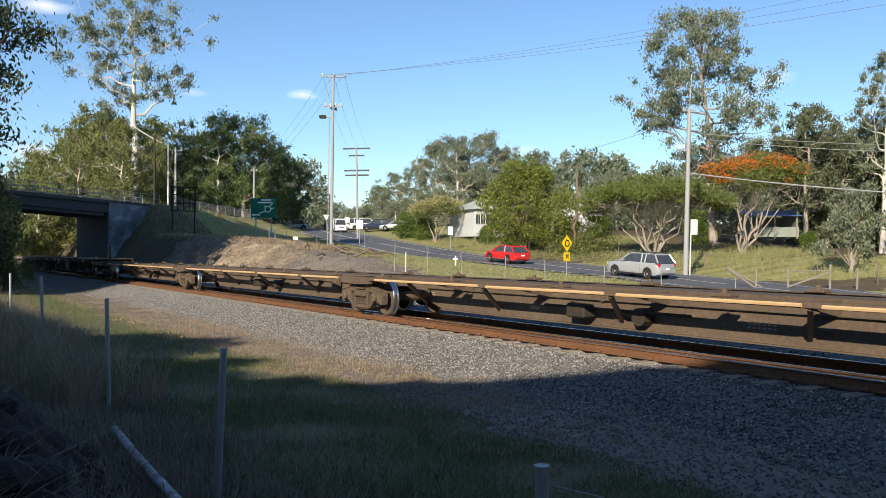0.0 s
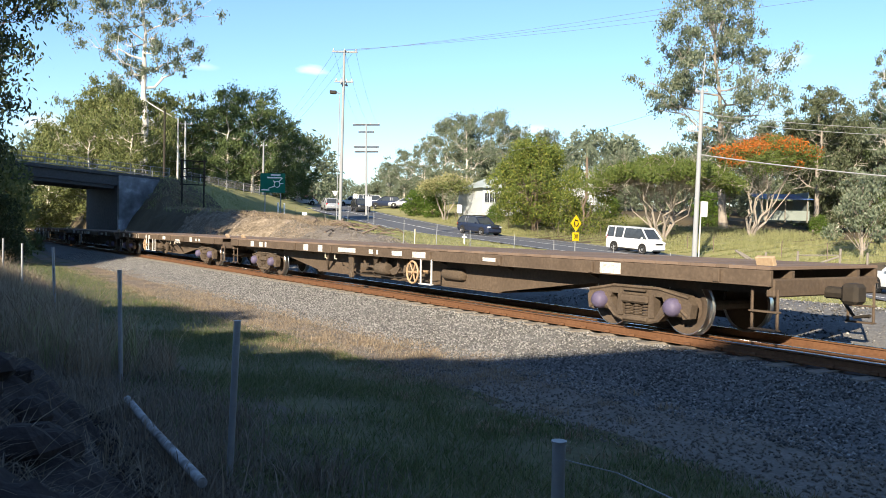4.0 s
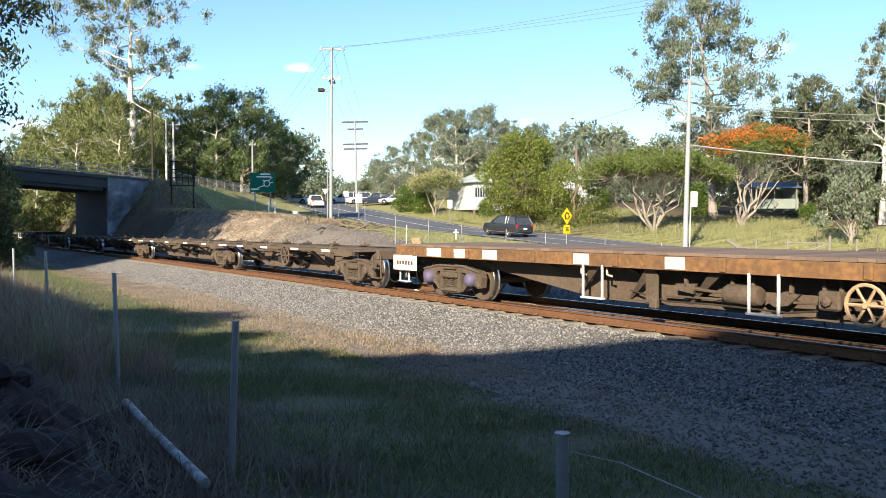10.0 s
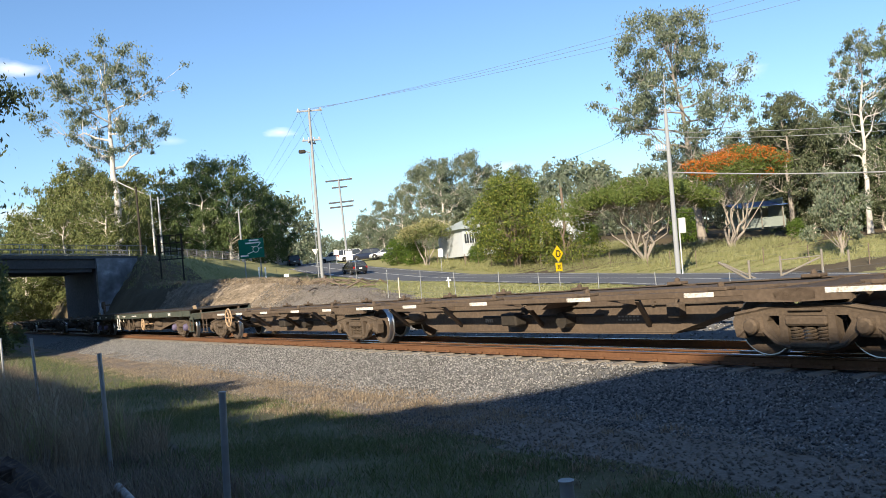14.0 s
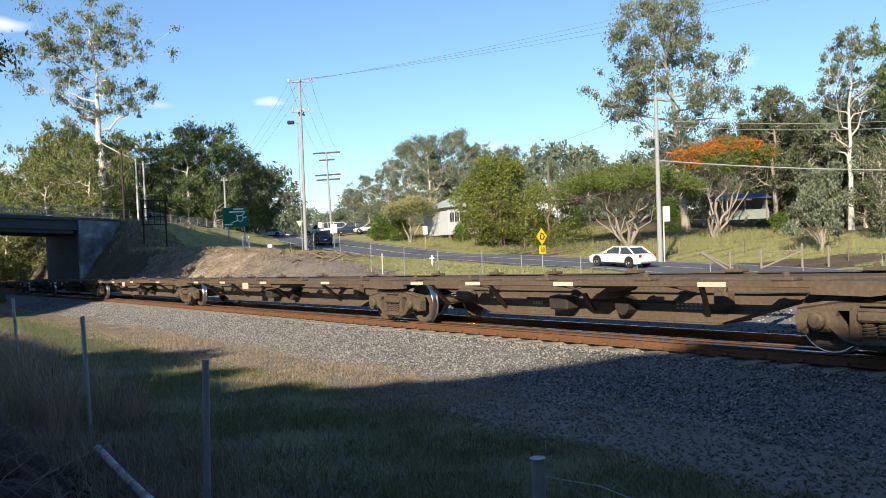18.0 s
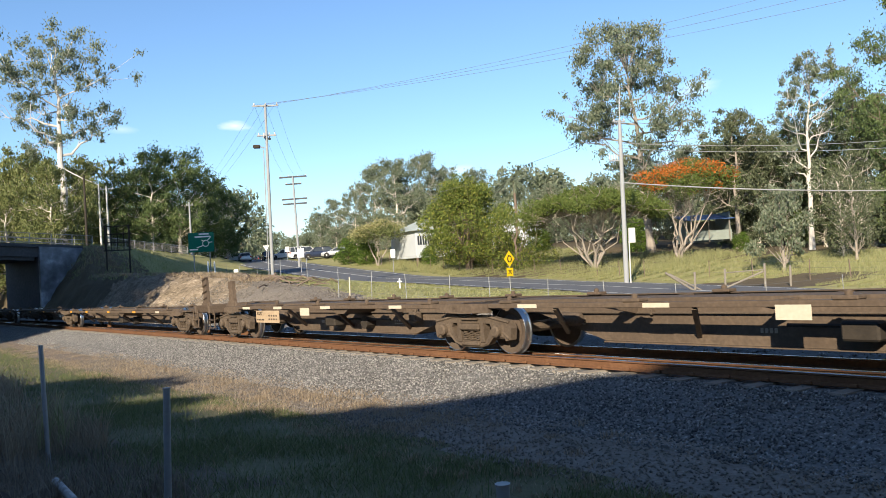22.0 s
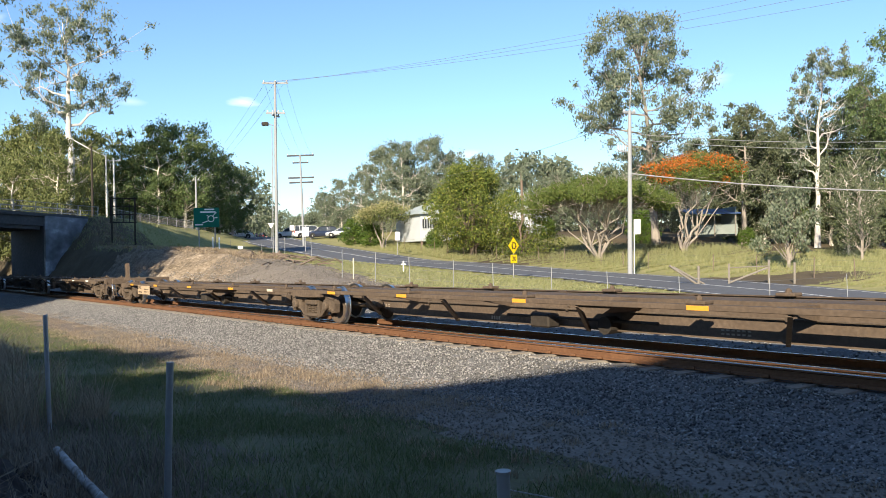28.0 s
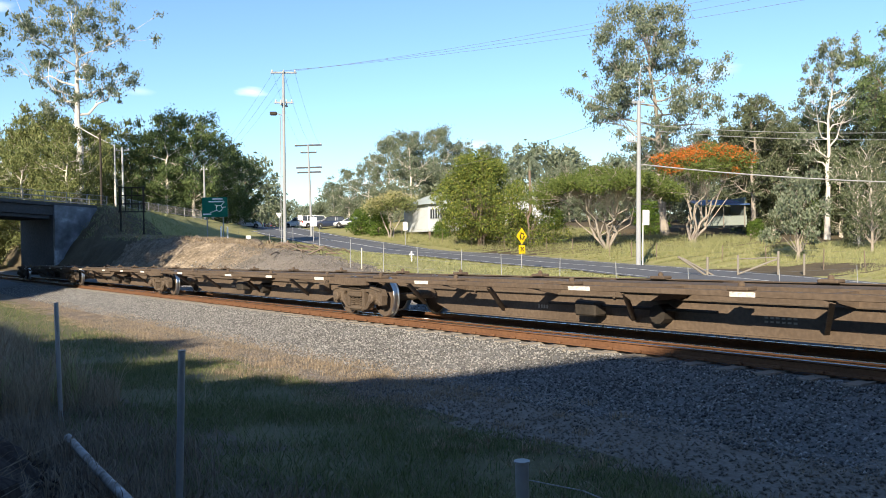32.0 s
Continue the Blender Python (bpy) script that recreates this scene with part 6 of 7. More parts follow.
def under_gear(w, xh, steel, way=1):
    """Brake cylinder, levers, rods and hangers on one side of the hand wheel, built about the origin and turned to suit."""
    y, xw, side = -1.06, 0.0, pose(xh, 0, 0)
    if way < 0:
        side = pose(xh, 0, 0) @ Matrix.Diagonal((-1, 1, 1, 1))
    part("brake_cylinder", Geo().lathe([(0.03, 1.72), (0.13, 1.74), (0.155, 1.80), (0.155, 2.28), (0.12, 2.34), (0.03, 2.36)], 14, (xw, y, 0.60), "x"), M_BOGIE, w, smooth=True, at=side)
    part("air_tank", Geo().lathe([(0.03, -1.55), (0.11, -1.52), (0.14, -1.44), (0.14, -0.74), (0.11, -0.66), (0.03, -0.63)], 14, (xw, y + 0.2, 0.62), "x"), M_BOGIE, w, smooth=True, at=side)
    part("valve", Geo().box((xw + 0.62, y, 0.62), (0.32, 0.24, 0.26), 0.03).lathe([(0.02, -0.2), (0.07, -0.18), (0.07, -0.1)], 8, (xw + 0.62, y, 0.62)), M_BOGIE, w, at=side)
    part("lever", Geo().prism([(xw + 1.10, 0.66), (xw + 1.32, 0.70), (xw + 1.66, 0.58), (xw + 1.5, 0.47), (xw + 1.28, 0.50)], y - 0.03, y + 0.03), M_BOGIE, w, at=side)
    part("lever", Geo().prism([(xw + 2.9, 0.72), (xw + 3.3, 0.70), (xw + 3.26, 0.60), (xw + 2.95, 0.56)], y - 0.03, y + 0.03), M_BOGIE, w, at=side)
    part("hanger", Geo().box((xw + 3.72, y - 0.1, 0.62), (0.26, 0.05, 0.52), 0.01).box((xw + 3.66, y - 0.12, 0.36), (0.16, 0.1, 0.16), 0.02), M_BOGIE, w, at=side)
    part("rod", Geo().tube([(xw - 0.1, y, 0.60), (xw + 1.2, y, 0.55)], 0.022, 6), M_BOGIE, w, at=side)
    part("rod", Geo().tube([(xw + 2.3, y, 0.60), (xw + 3.0, y, 0.64)], 0.025, 6), M_BOGIE, w, at=side)
    part("rod", Geo().tube([(xw + 2.4, y + 0.1, 0.50), (xw + 3.6, y + 0.1, 0.48)], 0.02, 6), M_BOGIE, w, at=side)
    part("air_line", Geo().tube([(xw + 0.7, y, 0.48), (xw + 1.3, y, 0.40), (xw + 2.6, y, 0.42), (xw + 3.5, y, 0.40), (xw + 4.4, y + 0.1, 0.52)], 0.016, 6), M_DARK, w, at=side)
    part("chain", Geo().tube([(xw, -1.3, 0.5), (xw - 0.3, y, 0.40), (xw - 0.8, y, 0.46)], 0.014, 5), M_DARK, w, at=side)
    for dx in (0.5, 0.74, 1.24, 1.86, 2.22, 3.1):
        part("bracket", Geo().box((xw + dx, y, 0.78), (0.05, 0.06, 0.26), 0.006), steel, w, at=side)
    for dx in (4.7, 5.35):
        part("bracket", Geo().tube([(xw + dx, -1.22, 0.95), (xw + dx, -1.22, 0.78), (xw + dx - 0.12, -1.22, 0.76)], 0.02, 5), M_CREAM, w, at=side)


def flat_wagon(c0, c1, label, steel, patches, wheel_x, caps=1, pale_steps=(), deck=None, gaps=(2.6, 2.6)):
    """An older flat wagon with a boarded deck and deep side sills; leading axles of its two bogies at c0 and c1."""
    L = c0 - c1
    x0, x1 = -0.875, -L - 0.875
    a, b = x0 + gaps[0] - 0.55, x1 - gaps[1] + 0.55
    base = M_STEEL
    way = 1 if wheel_x > 0.5 else -1
    y_pale = steel is M_STEEL2
    w = thing("flat_wagon", label, "railway wagon", group="wagons of the train")
    for y in (-1.28, 1.28):
        part("side_sill", Geo().box(((a + b) / 2, y, 1.04), (a - b, 0.07, 0.22), 0.01).box(((a + b) / 2, y * 1.01, 0.935), (a - b, 0.1, 0.02), 0.004), steel, w)
    for y in (-0.80, 0.80):
        part("centre_sill", Geo().prism([(a, 0.80), (x0 - 1.3, 0.72), (x0 - 4.2, 0.34), (x1 + 4.2, 0.34), (x1 + 1.3, 0.72), (b, 0.80), (b, 1.14), (a, 1.14)], y - 0.03, y + 0.03), base, w)
    part("bottom_flange", Geo().box(((x0 + x1) / 2, 0, 0.325), (L - 8.4, 1.74, 0.03)), base, w)
    n = round((a - b) / 0.24)
    me = Geo().box((0, 0, 1.18), ((a - b) / n - 0.006, 2.62, 0.05), 0.004).mesh("deck_board", deck or M_DECK)
    for i in range(n):
        part("deck_board", me, None, w, at=pose(a - (i + 0.5) * (a - b) / n, 0, random.uniform(-0.002, 0.002)))
    for i in range(7):
        x = x0 - 1.2 - (L - 2.4) * i / 6
        part("cross_bearer", Geo().prism([(-1.25, 1.15), (1.25, 1.15), (1.25, 0.96), (0.42, 0.66), (-0.42, 0.66), (-1.25, 0.96)], x - 0.03, x + 0.03, "x"), base, w)
    for fx in (0.50, 0.585, 0.67):
        x = x1 + L * fx if way > 0 else x0 - L * fx - 0.3
        v = [(x + dx, -1.22 - dy, 0.93) for dx, dy in ((0, 0), (0.26, 0), (0, 0.03), (0.26, 0.03))] + [(x + 0.72 * way + dx, -0.84 - dy, 0.38) for dx, dy in ((0, 0), (0.06, 0), (0, 0.03), (0.06, 0.03))]
        g = Geo()
        g.add(v, [(0, 1, 5, 4), (2, 6, 7, 3), (0, 4, 6, 2), (1, 3, 7, 5), (0, 2, 3, 1), (4, 5, 7, 6)])
        part("gusset", g, base, w)
    for x, ww, hh, m in patches:
        tag(w, x0 - L * x, 1.04, ww, min(hh, 0.19), m, -1.322)
    xw = x0 - L * wheel_x
    hand_wheel(w, xw + 0.42, -1.36, 0.62, 0.26)
    under_gear(w, xw + 0.42, base, way)
    for x in pale_steps:
        g = Geo()
        xx = x0 - L * x
        for dx in (-0.24, 0.24):
            g.tube([(xx + dx, -1.33, 0.95), (xx + dx, -1.33, 0.36)], 0.024, 6)
        g.box((xx, -1.33, 0.37), (0.54, 0.10, 0.035), 0.008)
        part("step", g, M_PALE, w, "pale painted steel step")
    for x in (a - 0.35, b + 0.35):
        part("end_board", Geo().box((x, -0.95, 1.265), (0.3, 0.08, 0.15), 0.01, Matrix.Rotation(0.35, 3, "X")), M_BUFF, w, "short buff block on the deck's end")
    for s_ in range(9):
        x = a - 0.9 - (a - b - 1.8) * s_ / 8
        part("stake_pocket", Geo().box((x, -1.335, 1.04), (0.12, 0.06, 0.2), 0.01), steel, w)
    add_bogie(w, 0.0, caps)
    add_bogie(w, c1 - c0, caps)
    for xx, sgn, half in ((x0, 1, gaps[0]), (x1, -1, gaps[1])):
        end_frame(w, xx, sgn, steel, half, M_PALE if len(pale_steps) > 1 and y_pale else None)
    return w


def end_post(w, x, y, h, steel):
    """A tapered upright plate at a wagon's end, leaning back a little."""
    g = Geo()
    g.prism([(x - 0.16, 0.98), (x + 0.24, 0.98), (x + 0.12, 0.98 + h), (x - 0.20, 0.98 + h * 0.97), (x - 0.22, 0.98 + h * 0.7), (x - 0.13, 0.98 + h * 0.66)], y - 0.05, y + 0.05)
    g.tube([(x + 0.02, y - 0.06, 0.98 + h * 0.62), (x + 0.02, y - 0.045, 0.98 + h * 0.62)], 0.03, 8)
    g.prism([(x - 0.5, 0.98), (x + 0.5, 0.98), (x + 0.2, 1.18), (x - 0.2, 1.18)], y - 0.03, y + 0.03)
    return part("end_post", g, steel, w)


def number_board(w, x, z=0.70):
    """A cream owner's board hung below the side rail."""
    tag(w, x, z, 1.5, 0.34, M_BUFF, -1.30, "faded cream owner's board")
    letters(w, "RRAY", x - 0.48, z + 0.085, 0.11, -1.309, M_DARK)
    bars(w, x - 0.45, z - 0.085, 0.5, 0.1, M_DARK, -1.309, 1, 5)
    bars(w, x + 0.35, z - 0.02, 0.6, 0.2, M_STEEL, -1.309, 2, 4)


TRAIN = []


def build_train():
    o, wh, cr = M_ORANGE, M_WHITE, M_CREAM
    # first rake: brown platforms with tan pipes
    c = [-1.80, -18.84, -35.90, -52.57]
    lab = "long brown skeletal container wagon platform with tan side pipes"
    for i in range(3):
        TRAIN.append((c[i], skeletal(c[i], c[i + 1], lab, M_STEEL, "pipe", (False, i == 2), i == 2)))
    w = TRAIN[-1][1]
    end_post(w, -16.67 - 1.0, -0.9, 1.05, M_STEEL)
    number_board(w, -14.75)
    # flat wagons
    P = lambda *xs: [(x, ww, hh, wh) for x, ww, hh in xs]
    TRAIN.append((-59.29, flat_wagon(-59.29, -77.20, "brown flat wagon with white patches and a hand wheel", M_STEEL, P((0.02, 0.5, 0.2), (0.22, 0.45, 0.08), (0.38, 0.6, 0.14), (0.44, 0.5, 0.12), (0.51, 0.5, 0.12), (0.60, 1.1, 0.12), (0.70, 0.3, 0.26), (0.76, 0.35, 0.26), (0.97, 0.7, 0.16), (1.03, 0.3, 0.2)), 0.416, 1, (0.36,), None, (3.36, 3.5))))
    TRAIN.append((-84.28, flat_wagon(-84.28, -99.35, "brown flat wagon with scrawled sides and white patches", M_STEEL, P((0.02, 0.7, 0.1), (0.09, 0.35, 0.22), (0.40, 0.5, 0.16), (0.60, 0.35, 0.2), (0.64, 0.4, 0.2), (0.78, 0.4, 0.2), (0.92, 0.6, 0.24), (1.02, 0.4, 0.2)), 0.68, 1, (0.62, 0.53), None, (3.5, 2.6))))
    TRAIN.append((-104.55, flat_wagon(-104.55, -120.10, "brown flat wagon with many white patches", M_STEEL, P((0.03, 0.6, 0.2), (0.12, 0.8, 0.12), (0.44, 0.75, 0.22), (0.52, 0.8, 0.22), (0.61, 0.55, 0.2), (0.665, 0.45, 0.2), (0.73, 0.3, 0.2), (0.80, 0.35, 0.18), (0.85, 0.8, 0.26)), 0.69, 1, (0.64,))))
    TRAIN.append((-125.60, flat_wagon(-125.60, -140.94, "rusty orange flat wagon with white patches and pale steps", M_STEEL2, P((0.04, 0.6, 0.18), (0.14, 0.5, 0.14), (0.30, 0.4, 0.2), (0.56, 0.4, 0.2), (0.70, 0.4, 0.2), (0.88, 0.5, 0.26), (0.95, 0.5, 0.22), (1.02, 0.6, 0.26)), 0.385, 1, (0.455, 0.68))))
    tag(TRAIN[-1][1], -17.8, 0.76, 1.1, 0.36, M_WHITE, -1.34, "scribbled white board below the deck's end")
    bars(TRAIN[-1][1], -17.8, 0.76, 0.8, 0.2, M_STEEL, -1.35, 1, 6)
    g = Geo()
    for k in range(5):
        g.tube([(-4.0 - 0.17 * k, -1.322, 0.84 + 0.05 * (k % 2)), (-4.1 - 0.17 * k, -1.322, 1.0)], 0.018, 4)
        g.tube([(-4.1 - 0.17 * k, -1.322, 1.0), (-4.2 - 0.17 * k, -1.322, 0.86)], 0.018, 4)
    part("scrawl", g, M_WHITE, TRAIN[1 + 3][1], "white spray-painted scrawl")
    # second rake: brown platforms with white tags
    c = [-145.80, -157.22, -170.45, -183.40, -196.55, -207.70]
    mk = [(0.12, 0.55, wh), (0.32, 0.6, wh), (0.55, 0.6, wh), (0.76, 0.6, wh), (0.93, 0.9, wh)]
    for i in range(5):
        w = skeletal(c[i], c[i + 1], "brown skeletal container wagon platform with white tags", M_STEEL, "x", (i == 0, i == 4), i == 4, 0, mk)
        TRAIN.append((c[i], w))
    hand_wheel(TRAIN[-5][1], -5.2, -1.3, 0.72, 0.3, M_STEEL)
    hand_wheel(TRAIN[-1][1], -10.4, -1.3, 0.82, 0.32)
    # grey-green flat wagon
    w = flat_wagon(-212.90, -228.90, "grey-green flat wagon with pale steps and a hand wheel", M_GREEN, P((0.06, 0.5, 0.1), (0.26, 0.5, 0.18), (0.46, 0.9, 0.05), (0.60, 0.6, 0.05), (0.68, 0.35, 0.16), (0.88, 0.5, 0.05), (0.98, 0.3, 0.14)), 0.37, 1, (0.68,), M_DARK)
    TRAIN.append((-212.90, w))
    end_post(w, -18.3, -0.7, 1.0, M_STEEL)
    hand_wheel(w, -18.3, -0.8, 1.75, 0.2, M_STEEL)
    tag(w, -18.0, 0.98, 1.15, 0.24, M_BLACK, -1.335, "black number plate with worn white characters")
    bars(w, -18.0, 0.98, 0.95, 0.2, M_WHITE, -1.344, 1, 7)
    # third rake
    c = [-233.75, -245.45, -261.45, -277.50, -293.40, -305.20]
    mk = [(0.20, 0.5, cr), (0.47, 0.5, cr), (0.70, 0.5, cr), (0.88, 0.5, cr)]
    for i in range(5):
        w = skeletal(c[i], c[i + 1], "brown skeletal container wagon platform with cream tags", M_STEEL, "wide", (i == 0, i == 4), i == 4, 0, mk)
        if i:
            tag(w, -0.875 - (c[i] - c[i + 1]) * 0.56, 0.84, 0.5, 0.2, M_CREAM, -1.30)
        TRAIN.append((c[i], w))
    end_post(TRAIN[-1][1], -13.15, -0.9, 0.8, M_STEEL)
    number_board(TRAIN[-1][1], -9.75)
    # fourth rake
    c = [-309.80, -327.02, -344.30, -361.75, -379.25, -396.15]
    mk = [(0.13, 0.36, cr), (0.30, 0.38, o), (0.52, 0.36, o), (0.74, 0.38, o), (0.92, 0.38, o)]
    for i in range(5):
        w = skeletal(c[i], c[i + 1], "brown skeletal container wagon platform with amber tags", M_STEEL, "x", (i == 0, i == 4), i == 4, 0, mk, 0.13, 0.44)
        TRAIN.append((c[i], w))
        if i == 0:
            end_post(w, 0.75, -0.8, 1.0, M_STEEL)
            for k in range(4):
                part("rung", Geo().tube([(0.6, -0.88, 1.2 + 0.22 * k), (0.95, -0.88, 1.3 + 0.22 * k)], 0.02, 5), M_STEEL, w)
    end_post(w, -(c[4] - c[5]) - 1.45, -0.9, 0.72, M_STEEL)
    number_board(w, -14.75, 0.62)
    # spray paint on two platforms
    for wi, x0 in ((-3, -6.2), (-4, -5.4)):
        g = Geo()
        for k in range(5):
            g.tube([(x0 - 0.24 * k, -0.375, 0.42), (x0 - 0.1 - 0.24 * k, -0.375, 0.62), (x0 - 0.18 - 0.24 * k, -0.375, 0.44)], 0.02, 4)
        part("scrawl", g, M_WHITE if wi == -4 else M_PURPLE, TRAIN[wi][1], "spray-painted scrawl on the sill")
    # fifth rake
    c = [-400.85, -415.0, -430.65, -446.3, -461.9, -477.5]
    for i in range(5):
        w = skeletal(c[i], c[i + 1], "brown skeletal container wagon platform with white tags", M_STEEL, "wide", (i == 0, False), i == 4, 0, [(0.10, 0.5, wh), (0.30, 0.4, wh), (0.50, 0.5, wh), (0.80, 0.5, wh)], 0.05)
        TRAIN.append((c[i], w))
    hand_wheel(TRAIN[-5][1], -9.55, -1.3, 0.72, 0.3, M_STEEL)


build_train()

# ---- road vehicles ----
M_TYRE = material("black_tyre_rubber", [(0.015, 0.015, 0.015), (0.03, 0.03, 0.03)], 4, 0.8, 0.0, 0.1, 6, 0.5)
M_RIM = material("silver_alloy_rim", [(0.45, 0.46, 0.47), (0.6, 0.6, 0.61)], 4, 0.35, 0.8, 0.0, 6, 0.5)
M_TAIL = material("red_lamp_lens", [(0.35, 0.01, 0.01), (0.5, 0.02, 0.015)], 4, 0.2, 0.0, 0.0, 6, 0.5, specular=0.6)
M_HEAD = material("clear_lamp_lens", [(0.6, 0.62, 0.64), (0.75, 0.76, 0.78)], 4, 0.12, 0.2, 0.0, 6, 0.5, specular=0.7)
PAINT = {}
for nm, col in (("red", (0.50, 0.018, 0.02)), ("silver", (0.36, 0.38, 0.40)), ("white", (0.72, 0.73, 0.73)), ("navy", (0.018, 0.025, 0.05)), ("charcoal", (0.025, 0.027, 0.03)), ("blue", (0.02, 0.05, 0.12))):
    PAINT[nm] = material(nm + "_car_paint", [tuple(c * 0.94 for c in col), col], 1.5, 0.25, 0.25 if nm == "silver" else 0.0, 0.0, 6, 0.5, specular=0.6)
TYRE_ME = Geo().lathe([(0.20, -0.10), (0.30, -0.11), (0.335, -0.08), (0.335, 0.08), (0.30, 0.11), (0.20, 0.10)], 20).mesh("tyre", M_TYRE, True)
RIM_G = Geo().lathe([(0.03, -0.115), (0.06, -0.105), (0.19, -0.085), (0.215, -0.112), (0.215, 0.09), (0.03, 0.09)], 20)
RIM_ME = RIM_G.mesh("rim", M_RIM, True)
BODY = {   # length, width, height, bonnet height, belt height, then cabin: front base, front roof, rear roof, rear base (from the front)
    "suv": (4.75, 1.90, 1.74, 1.08, 1.12, 1.25, 2.05, 4.25, 4.66),
    "hatch": (4.25, 1.76, 1.50, 0.92, 0.98, 1.10, 1.95, 3.55, 4.10),
    "sedan": (4.75, 1.80, 1.45, 0.90, 0.96, 1.35, 2.20, 3.55, 4.20),
    "van": (4.65, 1.72, 1.96, 1.10, 1.12, 0.45, 1.15, 4.50, 4.60),
    "ute": (5.15, 1.82, 1.74, 1.05, 1.08, 1.30, 2.05, 3.05, 3.25),
}


def loft(rings):
    """A skin through closed rings of equal count."""
    g = Geo()
    n = len(rings[0])
    for r in rings:
        g.v.extend(r)
    for i in range(len(rings) - 1):
        for k in range(n):
            a, b = i * n + k, i * n + (k + 1) % n
            g.f.append((a, b, b + n, a + n))
    g.f.append(tuple(reversed(range(n))))
    g.f.append(tuple(range((len(rings) - 1) * n, len(rings) * n)))
    return g


def make_car(kind, colour, label):
    """A car that looks along +x, its origin on the road under its middle."""
    L, W, H, hb, hk, fb, fr, rr, rb = BODY[kind]
    t = thing(kind if kind in ("van", "ute") else "car", label, "car", group="vehicles on the road")
    paint = PAINT[colour]
    X = lambda d: L / 2 - d
    low = 0.24

    def ring(d, top, w, bot):
        s = w / 2
        return [(X(d), -s * 0.93, bot), (X(d), -s, bot + 0.16), (X(d), -s, top - 0.16), (X(d), -s * 0.94, top - 0.03), (X(d), -s * 0.78, top), (X(d), s * 0.78, top), (X(d), s * 0.94, top - 0.03), (X(d), s, top - 0.16), (X(d), s, bot + 0.16), (X(d), s * 0.93, bot)]

    tail = hk if kind not in ("sedan", "ute") else hk - 0.02
    body = loft([ring(0.0, hb - 0.22, W * 0.80, low + 0.10), ring(0.10, hb - 0.13, W * 0.92, low + 0.02), ring(0.35, hb - 0.06, W * 0.98, low), ring(fb, hb + 0.02, W, low), ring(fr, hk, W, low), ring(rr, hk, W, low), ring(L - 0.35, tail, W * 0.98, low + 0.03), ring(L - 0.08, tail - 0.08, W * 0.93, low + 0.08), ring(L, tail - 0.22, W * 0.86, low + 0.14)])
    part("body", body, paint, t, smooth=True)

    def cab(d, z, w):
        s = w / 2
        return [(X(d), -s, z), (X(d), -s * 0.0, z + 0.0), (X(d), s, z)]

    g = Geo()
    wb, wt = W * 0.94, W * 0.76
    k = 0.10
    q = [(X(fb), -wb / 2, hk - k), (X(fb), wb / 2, hk - k), (X(fr), -wt / 2, H - 0.06), (X(fr), wt / 2, H - 0.06), (X(rr), -wt / 2, H - 0.06), (X(rr), wt / 2, H - 0.06), (X(rb), -wb / 2, hk - k), (X(rb), wb / 2, hk - k)]
    g.add(q, [(0, 2, 3, 1), (2, 4, 5, 3), (4, 6, 7, 5), (0, 6, 4, 2), (1, 3, 5, 7), (0, 1, 7, 6)])
    part("cabin_glass", g, M_GLASS, t, "dark glazed cabin")
    roof = loft([[(X(fr) + 0.10, -wt / 2 - 0.02, H - 0.12), (X(fr) + 0.10, wt / 2 + 0.02, H - 0.12), (X(fr), wt / 2 - 0.06, H - 0.03), (X(fr), -wt / 2 + 0.06, H - 0.03)], [(X((fr + rr) / 2), -wt / 2 - 0.02, H - 0.09), (X((fr + rr) / 2), wt / 2 + 0.02, H - 0.09), (X((fr + rr) / 2), wt / 2 - 0.08, H), (X((fr + rr) / 2), -wt / 2 + 0.08, H)], [(X(rr) - 0.06, -wt / 2 - 0.02, H - 0.11), (X(rr) - 0.06, wt / 2 + 0.02, H - 0.11), (X(rr), wt / 2 - 0.06, H - 0.03), (X(rr), -wt / 2 + 0.06, H - 0.03)]])
    part("roof", roof, paint, t, smooth=True)
    for sgn in (-1, 1):
        for (d0, z0, d1, z1) in ((fb, hk - 0.02, fr, H - 0.07), (rb, hk - 0.02, rr, H - 0.07), ((fr + rr) / 2 + 0.05, hk - 0.02, (fr + rr) / 2, H - 0.07)):
            part("pillar", Geo().tube([(X(d0), sgn * wb / 2 * 1.0, z0), (X(d1), sgn * wt / 2 * 1.01, z1)], 0.055, 6), paint, t)
        if kind in ("suv", "van"):
            part("pillar", Geo().tube([(X(rr - 0.75), sgn * wb / 2, hk - 0.02), (X(rr - 0.75), sgn * wt / 2 * 1.01, H - 0.07)], 0.05, 6), paint, t)
        part("tail_lamp", Geo().box((X(L - 0.10), sgn * W * 0.41, hk - 0.18), (0.16, 0.20, 0.26 if kind != "van" else 0.5), 0.03), M_TAIL, t)
        part("head_lamp", Geo().box((X(0.10), sgn * W * 0.36, hb - 0.26), (0.22, 0.34, 0.15), 0.04), M_HEAD, t)
        part("door_mirror", Geo().box((X(fb + 0.45), sgn * (W / 2 + 0.08), hk + 0.05), (0.12, 0.16, 0.13), 0.03), paint, t)
        part("door_seam", Geo().box((X((fr + rr) / 2), sgn * W / 2, 0.66), (0.012, 0.008, 0.66)), M_BLACK, t)
        part("door_handle", Geo().box((X((fr + rr) / 2 - 0.15), sgn * (W / 2 + 0.005), hk - 0.2), (0.16, 0.025, 0.03), 0.008), paint, t)
        part("side_skirt", Geo().box((0, sgn * W * 0.49, low + 0.05), (L * 0.5, 0.06, 0.12), 0.02), M_BLACK, t)
